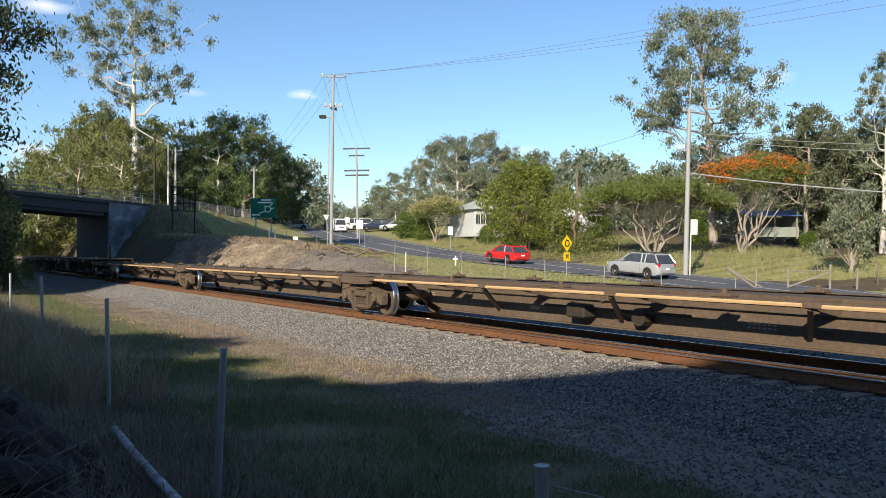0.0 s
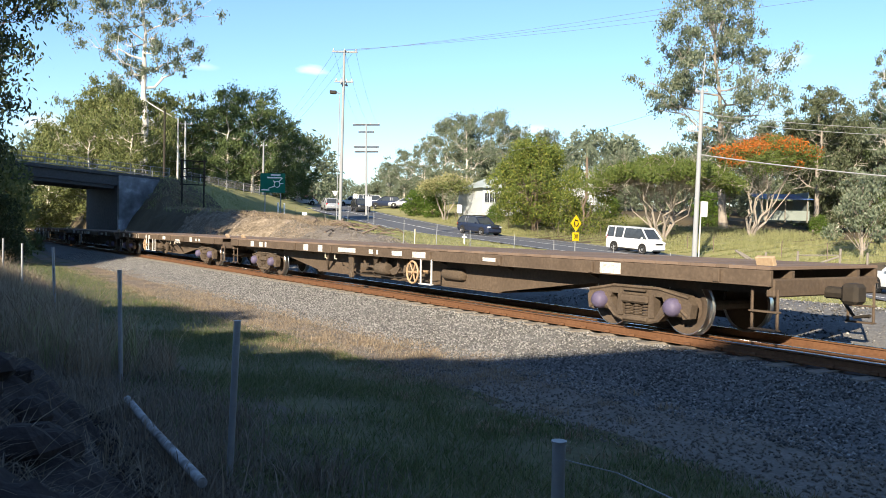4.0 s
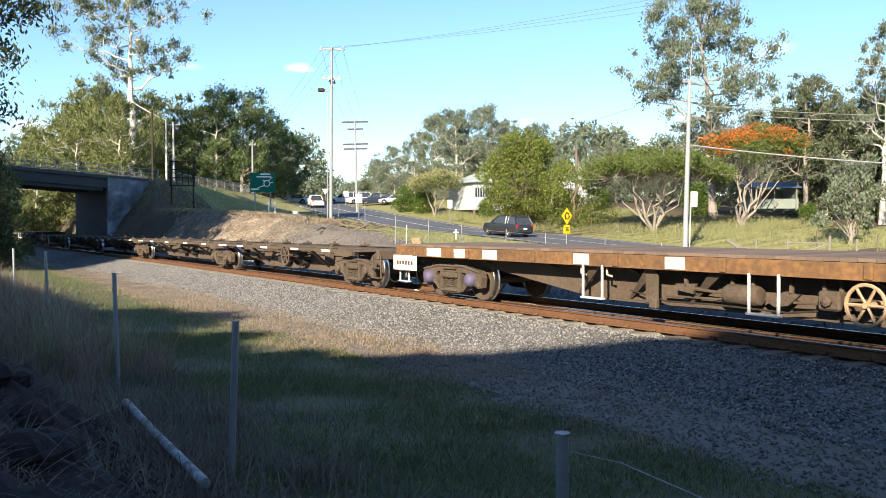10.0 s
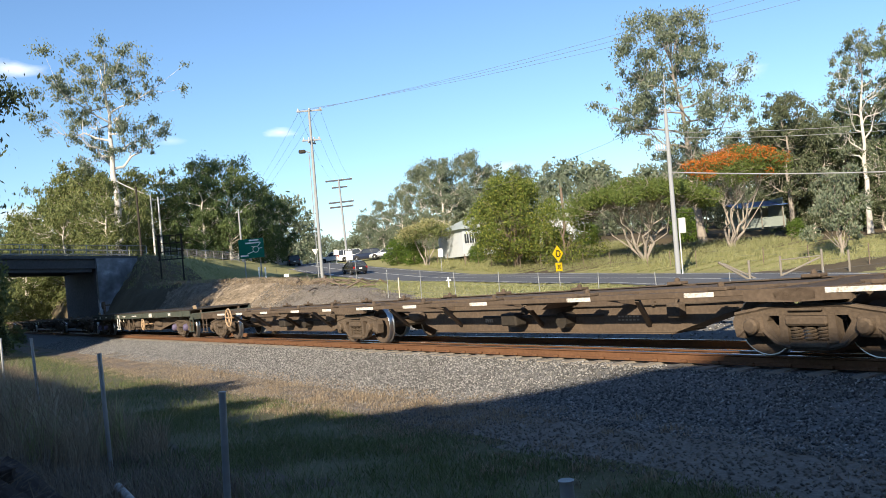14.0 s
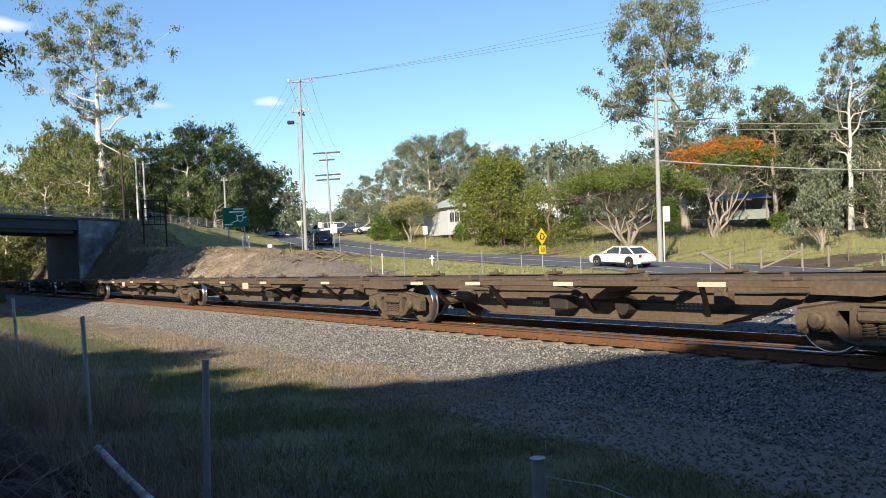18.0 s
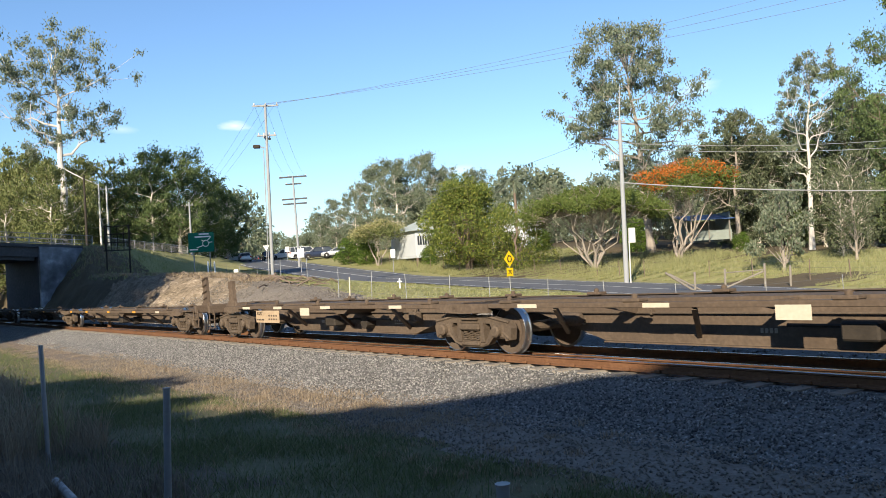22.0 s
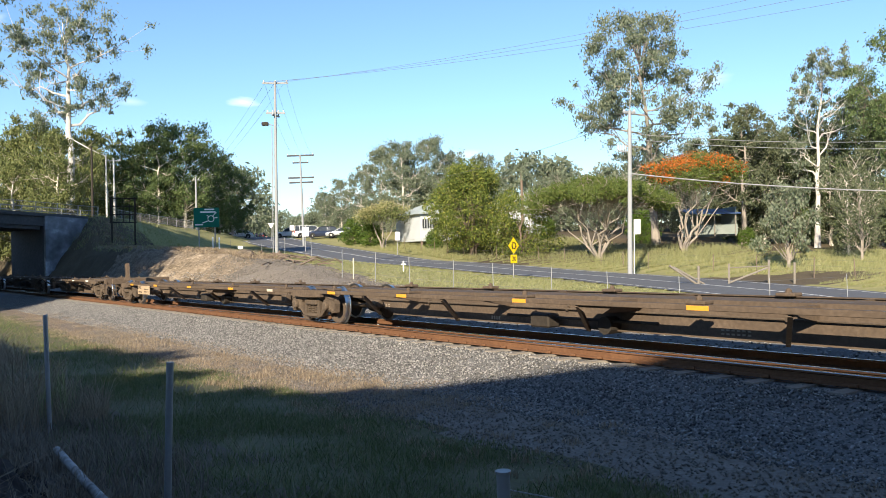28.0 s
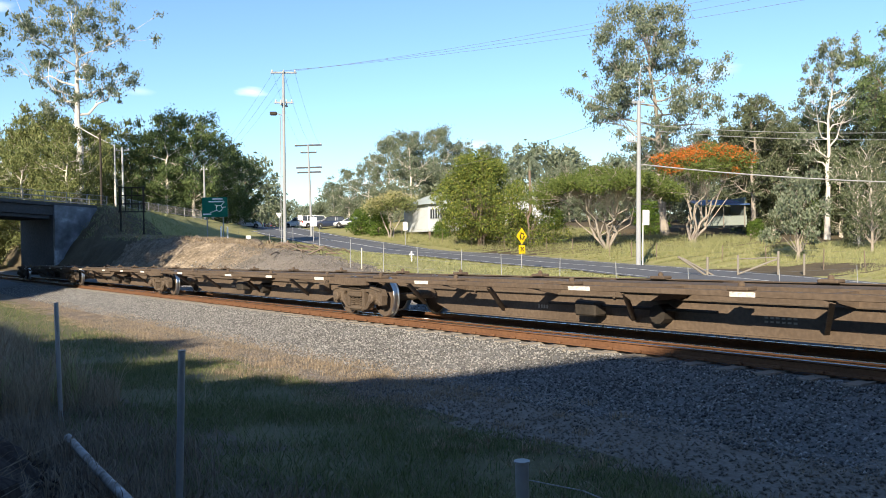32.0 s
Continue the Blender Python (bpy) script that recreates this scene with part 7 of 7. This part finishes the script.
    for d in (0.88, L - 0.95):
        for sgn in (-1, 1):
            part("arch", Geo().lathe([(0.02, 0), (0.40, 0), (0.40, 0.03), (0.02, 0.03)], 18, (X(d), sgn * (W / 2 - 0.005) - 0.015, 0.40)), M_BLACK, t)
            wme = part("wheel", TYRE_ME, None, t, at=pose(X(d), sgn * (W / 2 - 0.09), 0.335, 0, 0, 0 if sgn < 0 else 180))
            part("rim", RIM_ME, None, wme)
    part("front_bumper", Geo().box((X(0.03), 0, low + 0.2), (0.16, W * 0.84, 0.22), 0.05), paint, t)
    part("rear_bumper", Geo().box((X(L - 0.02), 0, low + 0.27), (0.14, W * 0.86, 0.24), 0.05), paint, t)
    part("grille", Geo().box((X(-0.01), 0, hb - 0.32), (0.06, W * 0.45, 0.12), 0.02), M_BLACK, t)
    part("number_plate", Geo().box((X(L + 0.02), 0, 0.72), (0.02, 0.37, 0.12), 0.004), M_SIGNW, t, "plain number plate")
    if kind == "ute":
        part("tray_well", Geo().box((X(4.2), 0, hk - 0.02), (1.6, W * 0.8, 0.08), 0.01), M_BLACK, t)
        part("roof_rack", Geo().tube([(X(3.3), -wt / 2, H - 0.1), (X(3.3), wt / 2, H - 0.1)], 0.03, 6), M_BLACK, t)
    if kind == "suv":
        for sgn in (-1, 1):
            part("roof_rail", Geo().tube([(X(fr + 0.2), sgn * wt * 0.42, H + 0.02), (X(rr - 0.1), sgn * wt * 0.42, H + 0.02)], 0.02, 6), M_BLACK, t)
        part("rear_wiper", Geo().tube([(X(rb - 0.1), 0, hk + 0.12), (X(rb - 0.2), 0.3, hk + 0.2)], 0.012, 4), M_BLACK, t)
    return t


def lane_pose(arc, side):
    """A pose in a lane at a distance along the road: side 1 leads away, -1 comes nearer."""
    a = ARC0 + arc
    x, y = np.interp(a, ROAD_ARC, ROAD[:, 0]), np.interp(a, ROAD_ARC, ROAD[:, 1])
    tx, ty = np.interp(a, ROAD_ARC, ROAD_T[:, 0]), np.interp(a, ROAD_ARC, ROAD_T[:, 1])
    nx, ny = ty, -tx
    x, y = x - nx * 2.0 * side, y - ny * 2.0 * side
    y2 = np.interp(a + 2, ROAD_ARC, ROAD[:, 1])
    y1 = np.interp(a - 2, ROAD_ARC, ROAD[:, 1])
    slope = math.degrees(math.atan2(float(road_z(y2) - road_z(y1)), 4.0))
    yaw = math.degrees(math.atan2(ty, tx)) + (0 if side > 0 else 180)
    return pose(x, y, float(road_z(np.interp(a, ROAD_ARC, ROAD[:, 1]))) + 0.055, 0, -slope * side, yaw)


CARS = []


def drive(car, side, nodes, rest):
    """Rows for a car from times and distances; it keeps its speed beyond them and comes to rest far off."""
    ts = np.array([n[0] for n in nodes])
    ds = np.array([n[1] for n in nodes])
    v0, v1 = (ds[1] - ds[0]) / (ts[1] - ts[0]), (ds[-1] - ds[-2]) / (ts[-1] - ts[-2])
    rows = []
    for i in range(65):
        t = i * 0.5
        d = np.interp(t, ts, ds)
        if t < ts[0]:
            d = ds[0] + v0 * (t - ts[0])
        if t > ts[-1]:
            d = ds[-1] + v1 * (t - ts[-1])
        rows.append((t, lane_pose(float(np.clip(d, -72 + rest, 215 - rest)), side)))
    CARS.append((car, rows))


def build_traffic():
    drive(make_car("hatch", "red", "bright red compact car driving away"), 1, [(0, 56.0), (0.5, 63.3), (1, 71.4), (1.5, 80.3), (2, 90), (2.5, 102.1)], 0)
    drive(make_car("suv", "silver", "silver four-wheel-drive wagon driving away"), 1, [(0, 41.2), (0.5, 49.4), (1, 57.6), (1.5, 65.5), (2, 73.7), (2.5, 81.6)], 7)
    drive(make_car("van", "white", "white people-mover van coming nearer"), -1, [(0, 114.0), (1, 95.9), (2, 77.4), (4.5, 38.0), (5, 30.6)], 0)
    drive(make_car("suv", "navy", "dark blue four-wheel-drive coming nearer"), -1, [(2.5, 86.1), (4.5, 58.8), (5, 51.4), (6, 35.6)], 7)
    drive(make_car("suv", "charcoal", "black four-wheel-drive coming nearer"), -1, [(4.5, 94.2), (6, 65.3), (7, 50), (7.5, 43.4)], 14)
    drive(make_car("ute", "white", "white utility with a tray driving away"), 1, [(5.5, 39.0), (6, 46.1), (7, 60.8), (8, 75.3), (9, 92.2)], 14)
    drive(make_car("suv", "charcoal", "dark four-wheel-drive driving away"), 1, [(9, 39.5), (10, 55.9), (11, 71.6), (12, 89.9)], 21)
    drive(make_car("hatch", "charcoal", "black hatchback car driving away"), 1, [(11, 28.2), (11.5, 38.4), (12, 47.4), (13, 64.7), (14, 84.3), (14.5, 95.0)], 28)
    drive(make_car("suv", "navy", "dark blue wagon driving away"), 1, [(16.5, 60.4), (17, 69.8), (17.5, 80.6), (18, 91.3)], 35)
    drive(make_car("sedan", "white", "white sedan car driving away"), 1, [(17, 17), (17.5, 29), (18, 40.6), (19, 59.2), (20, 79.0), (21, 102)], 42)
    drive(make_car("sedan", "charcoal", "black sedan car coming nearer"), -1, [(23, 104.8), (24, 81.8), (25, 60.5), (25.5, 50.7)], 21)
    # parked beyond the roundabout
    for kind, col, lab, x, y, yaw in (("suv", "navy", "dark blue parked four-wheel-drive", -10.33, 128, 190), ("van", "white", "white van parked beyond the roundabout", -13.09, 134, 20), ("sedan", "silver", "silver sedan parked beyond the roundabout", -7.18, 126, 175), ("hatch", "charcoal", "dark hatchback parked beyond the roundabout", -5.22, 124, 185), ("ute", "white", "white utility parked beyond the roundabout", -16.34, 140, 160), ("sedan", "white", "white car waiting at the roundabout", -24.72, 138, 200)):
        c = make_car(kind, col, lab)
        c.matrix_basis = on(x, y, 0.02, yaw)


build_traffic()

# ---- grass, stones and litter ----
def scatter_blades(name, label, mat, pts, h, w, rng, lean=0.35, cat="grass"):
    """Grass as thin bent blades at ground points."""
    n = len(pts)
    ang = rng.random(n) * 2 * np.pi
    ht = h * (0.45 + 0.9 * rng.random(n))
    side = np.stack([np.cos(ang), np.sin(ang), np.zeros(n)], 1) * (w * (0.6 + 0.8 * rng.random(n)))[:, None] / 2
    tip = pts + np.stack([rng.normal(size=n) * lean * ht, rng.normal(size=n) * lean * ht, ht], 1)
    mid = pts + (tip - pts) * 0.5 + np.stack([np.zeros(n), np.zeros(n), ht * 0.12], 1)
    v = np.stack([pts - side, pts + side, mid + side * 0.7, mid - side * 0.7, tip], 1).reshape(-1, 3)
    b = np.arange(n) * 5
    f4 = np.stack([b, b + 1, b + 2, b + 3], 1)
    f3 = np.stack([b + 3, b + 2, b + 4], 1)
    me = bpy.data.meshes.new(name)
    me.from_pydata(v.tolist(), [], f4.tolist() + f3.tolist())
    me.materials.append(mat)
    return tagged(new(name, me), label, cat, kind="stuff")


def tufts(name, label, mat, n, s0, s1, q0, q1, h, rng, per=34, spread=0.14):
    """Clumps of long grass whose blades bend outwards under their own weight."""
    c = sq_points(n, s0, s1, q0, q1, rng, 0.5)
    c = c[heap(c[:, 0], c[:, 1]) < 0.06]
    n = len(c)
    m = n * per
    c = np.repeat(c, per, 0)
    ang = rng.random(m) * 2 * np.pi
    out = np.stack([np.cos(ang), np.sin(ang), np.zeros(m)], 1)
    ht = np.repeat(h * (0.55 + 0.7 * rng.random(n)), per) * (0.5 + 0.6 * rng.random(m))
    bend = (0.15 + 0.75 * rng.random(m)**1.5) * ht
    at = rng.random(m) * 2 * np.pi
    root = c + np.stack([np.cos(at), np.sin(at), np.zeros(m)], 1) * (spread * rng.random(m)**0.5)[:, None]
    side = np.stack([-np.sin(ang), np.cos(ang), np.zeros(m)], 1) * (0.0028 + 0.0032 * rng.random(m))[:, None]
    rows = []
    for u, wd in ((0.0, 1.0), (0.35, 1.0), (0.7, 0.7), (1.0, 0.15)):
        p = root + out * (bend * u**2)[:, None]
        p[:, 2] += ht * (u - 0.22 * u**3)
        rows += [p - side * wd, p + side * wd]
    v = np.stack(rows, 1).reshape(-1, 3)
    b = np.arange(m)[:, None, None] * 8
    f = (b + np.array([(0, 1, 3, 2), (2, 3, 5, 4), (4, 5, 7, 6)])[None]).reshape(-1, 4)
    return tagged(new(name, raw_mesh(name, v, f, mat)), label, "grass", kind="stuff")


def spoil_heap():
    """The crumbling top of the earth heap, lumpy and cracked."""
    xs, ys = np.arange(-6.6, -0.4, 0.05), np.arange(1.6, 8.6, 0.05)
    x, y = np.meshgrid(xs, ys, indexing="ij")
    hp = heap(x, y)
    z = ground_z(x.ravel(), y.ravel()).reshape(x.shape)
    lump = np.array([noise.noise((a * 2.2, b * 2.2, 2)) + 0.7 * abs(noise.noise((a * 5.5, b * 5.5, 4))) + 0.3 * noise.noise((a * 14, b * 14, 8)) for a, b in zip(x.ravel(), y.ravel())]).reshape(x.shape)
    k = np.clip((hp - 0.02) / 0.12, 0, 1)
    z = z + k * lump * 0.13 + 0.02 * k - 0.2 * (1 - k)
    n1, n2 = x.shape
    idx = np.arange(n1 * n2).reshape(n1, n2)
    f = np.stack([idx[:-1, :-1], idx[1:, :-1], idx[1:, 1:], idx[:-1, 1:]], -1).reshape(-1, 4)
    me = raw_mesh("spoil_heap", np.stack([x, y, z], -1).reshape(-1, 3), f, M_SOIL)
    me.shade_smooth()
    return tagged(new("spoil_heap", me), "heap of dark crumbling earth beside the fence", "soil", kind="structure")


def sq_points(n, s0, s1, q0, q1, rng, clump=0.0, keep=None):
    s, q = s0 + (s1 - s0) * rng.random(n), q0 + (q1 - q0) * rng.random(n)
    if clump:
        ok = np.array([noise.noise((a * clump, b * clump, 7.7)) for a, b in zip(s, q)]) + 0.25 > rng.random(n) * 0.9 - 0.25
        s, q = s[ok], q[ok]
    x, y = U.x * s + N.x * q, U.y * s + N.y * q
    return np.stack([x, y, ground_z(x, y) - 0.01], 1)


def build_small():
    rng = np.random.default_rng(11)
    scatter_blades("green_grass", "short green grass between fence and ballast", M_GRASS, sq_points(125000, -17, 1, 1.9, 6.4, rng, 0.7), 0.075, 0.008, rng, 0.6)
    scatter_blades("green_grass", "far part of the short green grass strip", M_GRASS, sq_points(16000, -50, -17, 2.5, 6.2, rng, 0.5), 0.10, 0.014, rng, 0.6)
    scatter_blades("green_grass", "longer green tussocks in the short grass", M_GRASS, sq_points(14000, -24, 1, 1.9, 6.0, rng, 1.9), 0.17, 0.008, rng, 0.55)
    scatter_blades("straw_grass", "dry straw stems through the grass", M_DRY, sq_points(6000, -34, 1, 1.2, 6.4, rng, 0.9), 0.10, 0.006, rng, 0.8)
    scatter_blades("straw_grass", "brown dead grass on the fence side of the strip", M_DEADG, sq_points(14000, -7, 2.5, 3.2, 6.6, rng, 1.2), 0.05, 0.006, rng, 1.3)
    scatter_blades("straw_grass", "pale dry grass along the ballast's foot", M_DRY, sq_points(22000, -45, -9, 5.9, 8.3, rng, 1.1), 0.07, 0.010, rng, 0.9)
    tufts("tall_dry_grass", "tall arching dry grass behind the fence", M_DRY, 1500, -36, -10.2, -4, 2.0, 1.12, rng, 60, 0.2)
    tufts("tall_dry_grass", "knee-high dry grass spilling through the fence", M_DRY, 420, -34, -10.5, 1.8, 3.0, 0.62, rng, 60, 0.2)
    tufts("tall_dry_grass", "green-stemmed tall grass behind the fence", M_MEADOW, 330, -36, -10.4, -4, 2.5, 0.85, rng, 44, 0.2)
    tufts("dry_tufts", "loose dry tufts along the fence line", M_DEADG, 380, -24, -5.5, 0.9, 2.7, 0.32, rng, 40, 0.3)
    tufts("dry_tufts", "low flattened straw along the fence line", M_DEADG, 520, -14, 1.5, 0.0, 2.1, 0.13, rng, 40, 0.35)
    tufts("dry_tufts", "faded straw through the short grass", M_DRY, 200, -6, 2.5, 4.6, 7.6, 0.08, rng, 40, 0.35)
    tufts("dry_tufts", "small straw tufts at the ballast's foot", M_DRY, 300, -13, 2.5, 5.2, 8.2, 0.12, rng, 26, 0.12)
    tufts("dry_tufts", "bleached grass on the sunny side of the strip", M_DRY, 700, -32, -10, 5.6, 8.0, 0.12, rng, 30, 0.25)
    scatter_blades("straw_litter", "trampled dry litter between grass and ballast", M_DRY, sq_points(30000, -24, 2, 5.6, 8.3, rng, 1.3), 0.035, 0.008, rng, 0.9)
    scatter_blades("straw_litter", "dead brown litter along the fence line", M_DEADG, sq_points(60000, -15, 1.5, 0.2, 2.5, rng, 1.1), 0.07, 0.008, rng, 2.0)
    scatter_blades("dead_stalks", "thin dead stalks along the fence line", M_DRY, sq_points(1400, -13, 1, 0.6, 4.5, rng, 1.6), 0.30, 0.005, rng, 0.9)
    # meadow beyond the road
    n = 105000
    a = ARC0 + 8 + 85 * rng.random(n)
    o = 6.2 + 20 * rng.random(n)**1.4
    i = np.searchsorted(ROAD_ARC, a)
    x, y = ROAD[i, 0] + ROAD_N[i, 0] * o, ROAD[i, 1] + ROAD_N[i, 1] * o
    ok = np.hypot((x - 24.5) / 7.0, (y - 53.5) / 3.8) > 0.75 + 0.5 * rng.random(n)
    x, y, o = x[ok], y[ok], o[ok]
    scatter_blades("meadow_grass", "tall yellow-green meadow grass beyond the road", M_MEADOW, np.stack([x, y, ground_z(x, y)], 1), 0.2 + 0.32 * np.clip((o - 7.5) / 4, 0, 1), 0.017, rng, 0.45)
    n = 80000
    a = ARC0 + 12 + 83 * rng.random(n)
    o = -5.0 - 24 * rng.random(n)**1.3
    i = np.searchsorted(ROAD_ARC, a)
    x, y = ROAD[i, 0] + ROAD_N[i, 0] * o, ROAD[i, 1] + ROAD_N[i, 1] * o
    ok = N.x * x + N.y * y > 19.8
    x, y = x[ok], y[ok]
    scatter_blades("verge_grass", "short sunlit grass on the road's verge", M_MEADOW, np.stack([x, y, ground_z(x, y)], 1), 0.12, 0.024, rng, 0.8)
    # grass on the cutting's crest and embankment
    scatter_blades("bank_grass", "dry tufts on the cutting's crest", M_DRY, sq_points(13000, -82, -42, 18.3, 21.5, rng, 0.45), 0.24, 0.03, rng, 0.8)
    scatter_blades("bank_grass", "olive grass on the embankment slope", M_MEADOW, sq_points(9000, -95, -60, 18, 30, rng, 0.3), 0.25, 0.06, rng, 0.5)
    # ballast
    base = np.array([(1, 0, 0), (-1, 0, 0), (0, 1, 0), (0, -1, 0), (0, 0, 1), (0, 0, -1)], float)
    tri = np.array([(0, 2, 4), (2, 1, 4), (1, 3, 4), (3, 0, 4), (2, 0, 5), (1, 2, 5), (3, 1, 5), (0, 3, 5)])

    def stones(name, label, n, s0, s1, q0, q1, size, mat=M_STONE, power=1.0):
        s = s1 - (s1 - s0) * rng.random(n)**power
        q = q0 + (q1 - q0) * rng.random(n)
        x, y = U.x * s + N.x * q, U.y * s + N.y * q
        p = np.stack([x, y, ground_z(x, y) + 0.008], 1)
        r = size * (0.5 + 0.9 * rng.random(n))
        v = base[None] * (0.55 + 0.75 * rng.random((n, 6, 1)))
        v[:, :, 2] *= 0.75
        an = rng.random(n) * 6.283
        c, sn = np.cos(an)[:, None], np.sin(an)[:, None]
        vx, vy = v[:, :, 0] * c - v[:, :, 1] * sn, v[:, :, 0] * sn + v[:, :, 1] * c
        tilt = rng.normal(size=(n, 1)) * 0.5
        vz = v[:, :, 2] + vx * tilt
        v = np.stack([vx, vy, vz], 2) * r[:, None, None] + p[:, None]
        f = (tri[None] + (np.arange(n) * 6)[:, None, None]).reshape(-1, 3)
        ob = new(name, raw_mesh(name, v.reshape(-1, 3), f, mat))
        tagged(ob, label, "ballast", kind="stuff")

    stones("ballast_stones", "grey angular ballast stones of the track bed", 140000, -62, 3, 7.7, 10.4, 0.0225, power=0.75)
    stones("ballast_stones", "stray stones spilled from the track bed", 15000, -30, 3, 6.2, 8.0, 0.02, M_BANKST, power=0.8)
    stones("ballast_stones", "ballast stones between and beyond the rails", 30000, -55, 4, 10.7, 17.0, 0.03, power=0.8)
    stones("bank_gravel", "loose gravel on the far bank", 14000, -46, -22, 14.6, 20.0, 0.035, M_BANKST)
    n = 2600
    spoil_heap()
    x, y = -3.2 + rng.normal(size=n) * 0.95, 4.9 + rng.normal(size=n) * 1.3
    p = np.stack([x, y, ground_z(x, y)], 1)
    v = base[None] * (0.5 + 0.8 * rng.random((n, 6, 1))) * (0.012 + 0.04 * rng.random((n, 1, 1))**3) + p[:, None]
    tagged(new("clods", raw_mesh("clods", v.reshape(-1, 3), (tri[None] + (np.arange(n) * 6)[:, None, None]).reshape(-1, 3), M_SOIL)), "dark crumbling clods on the spoil heap", "soil", kind="stuff")
    scatter_blades("dead_stalks", "dead grass stalks on the spoil heap", M_DRY, p[:420], 0.22, 0.006, rng, 1.6)
    # white pipe lying by the fence
    single("plastic_pipe", Geo().tube([(-3.14, 8.02, -1.79), (-2.36, 6.6, -1.74), (-1.58, 5.25, -1.70)], 0.034, 10), M_PIPE, "dirty white plastic pipe lying in the grass", "pipe", smooth=True)
    # clods and rocks on the spoil heap
    r2 = random.Random(5)
    for k in range(26):
        x, y = -3.3 + r2.gauss(0, 0.8), 4.9 + r2.gauss(0, 1.0)
        g = Geo()
        w = r2.uniform(0.07, 0.22)
        rings = []
        for a in range(5):
            th = math.pi * (a + 0.5) / 5
            rings.append([(w * math.sin(th) * math.cos(b * 0.785) * r2.uniform(0.8, 1.2), w * math.sin(th) * math.sin(b * 0.785) * r2.uniform(0.8, 1.2), -w * 0.7 * math.cos(th)) for b in range(8)])
        single("rock", loft(rings), M_SOIL, "dark earthy rock on the spoil heap", "rock", on(x, y, w * 0.25, r2.uniform(0, 360)), "rocks on the heap")
    # cut branches on the gravel bank
    for k in range(26):
        s, q = -40.5 + r2.gauss(0, 2.2), 20.2 + r2.gauss(0, 0.8)
        x, y = sq_to_xy(s, q)
        a = r2.uniform(0, 6.28)
        ln = r2.uniform(0.6, 1.8)
        z = gz(x, y)
        single("fallen_branch", Geo().tube([(x - ln * math.cos(a) / 2, y - ln * math.sin(a) / 2, z + 0.06), (x, y, z + r2.uniform(0.1, 0.35)), (x + ln * math.cos(a) / 2, y + ln * math.sin(a) / 2, z + 0.08)], [0.05, 0.04, 0.015], 5), M_BARKD, "grey cut branch lying on the gravel bank", "branch", group="cut branches")


build_small()

# ---- motion ----
def run(t):
    """How far the train has come at t seconds."""
    return 12.5 * t + 0.0135 * t * t


def motions():
    for c, w in TRAIN:
        walk(w, [(t, TRACK @ pose(c - 0.25 + run(t), 0, 0)) for t in range(0, 33)])
    # every wheel turns alike, so all share the two ways of turning
    steps = [i * 0.05 for i in range(641)]
    first = {}
    for ob, flip in WHEELS:
        if flip not in first:
            sgn = 1 if flip == 0 else -1
            walk(ob, [(t, Matrix.Rotation(sgn * run(t) / 0.46, 4, "Y")) for t in steps])
            first[flip] = ob.animation_data
        else:
            ob.rotation_mode = "QUATERNION"
            ad = ob.animation_data_create()
            ad.action = first[flip].action
            ad.action_slot = first[flip].action_slot
    for car, rows in CARS:
        walk(car, rows)


motions()
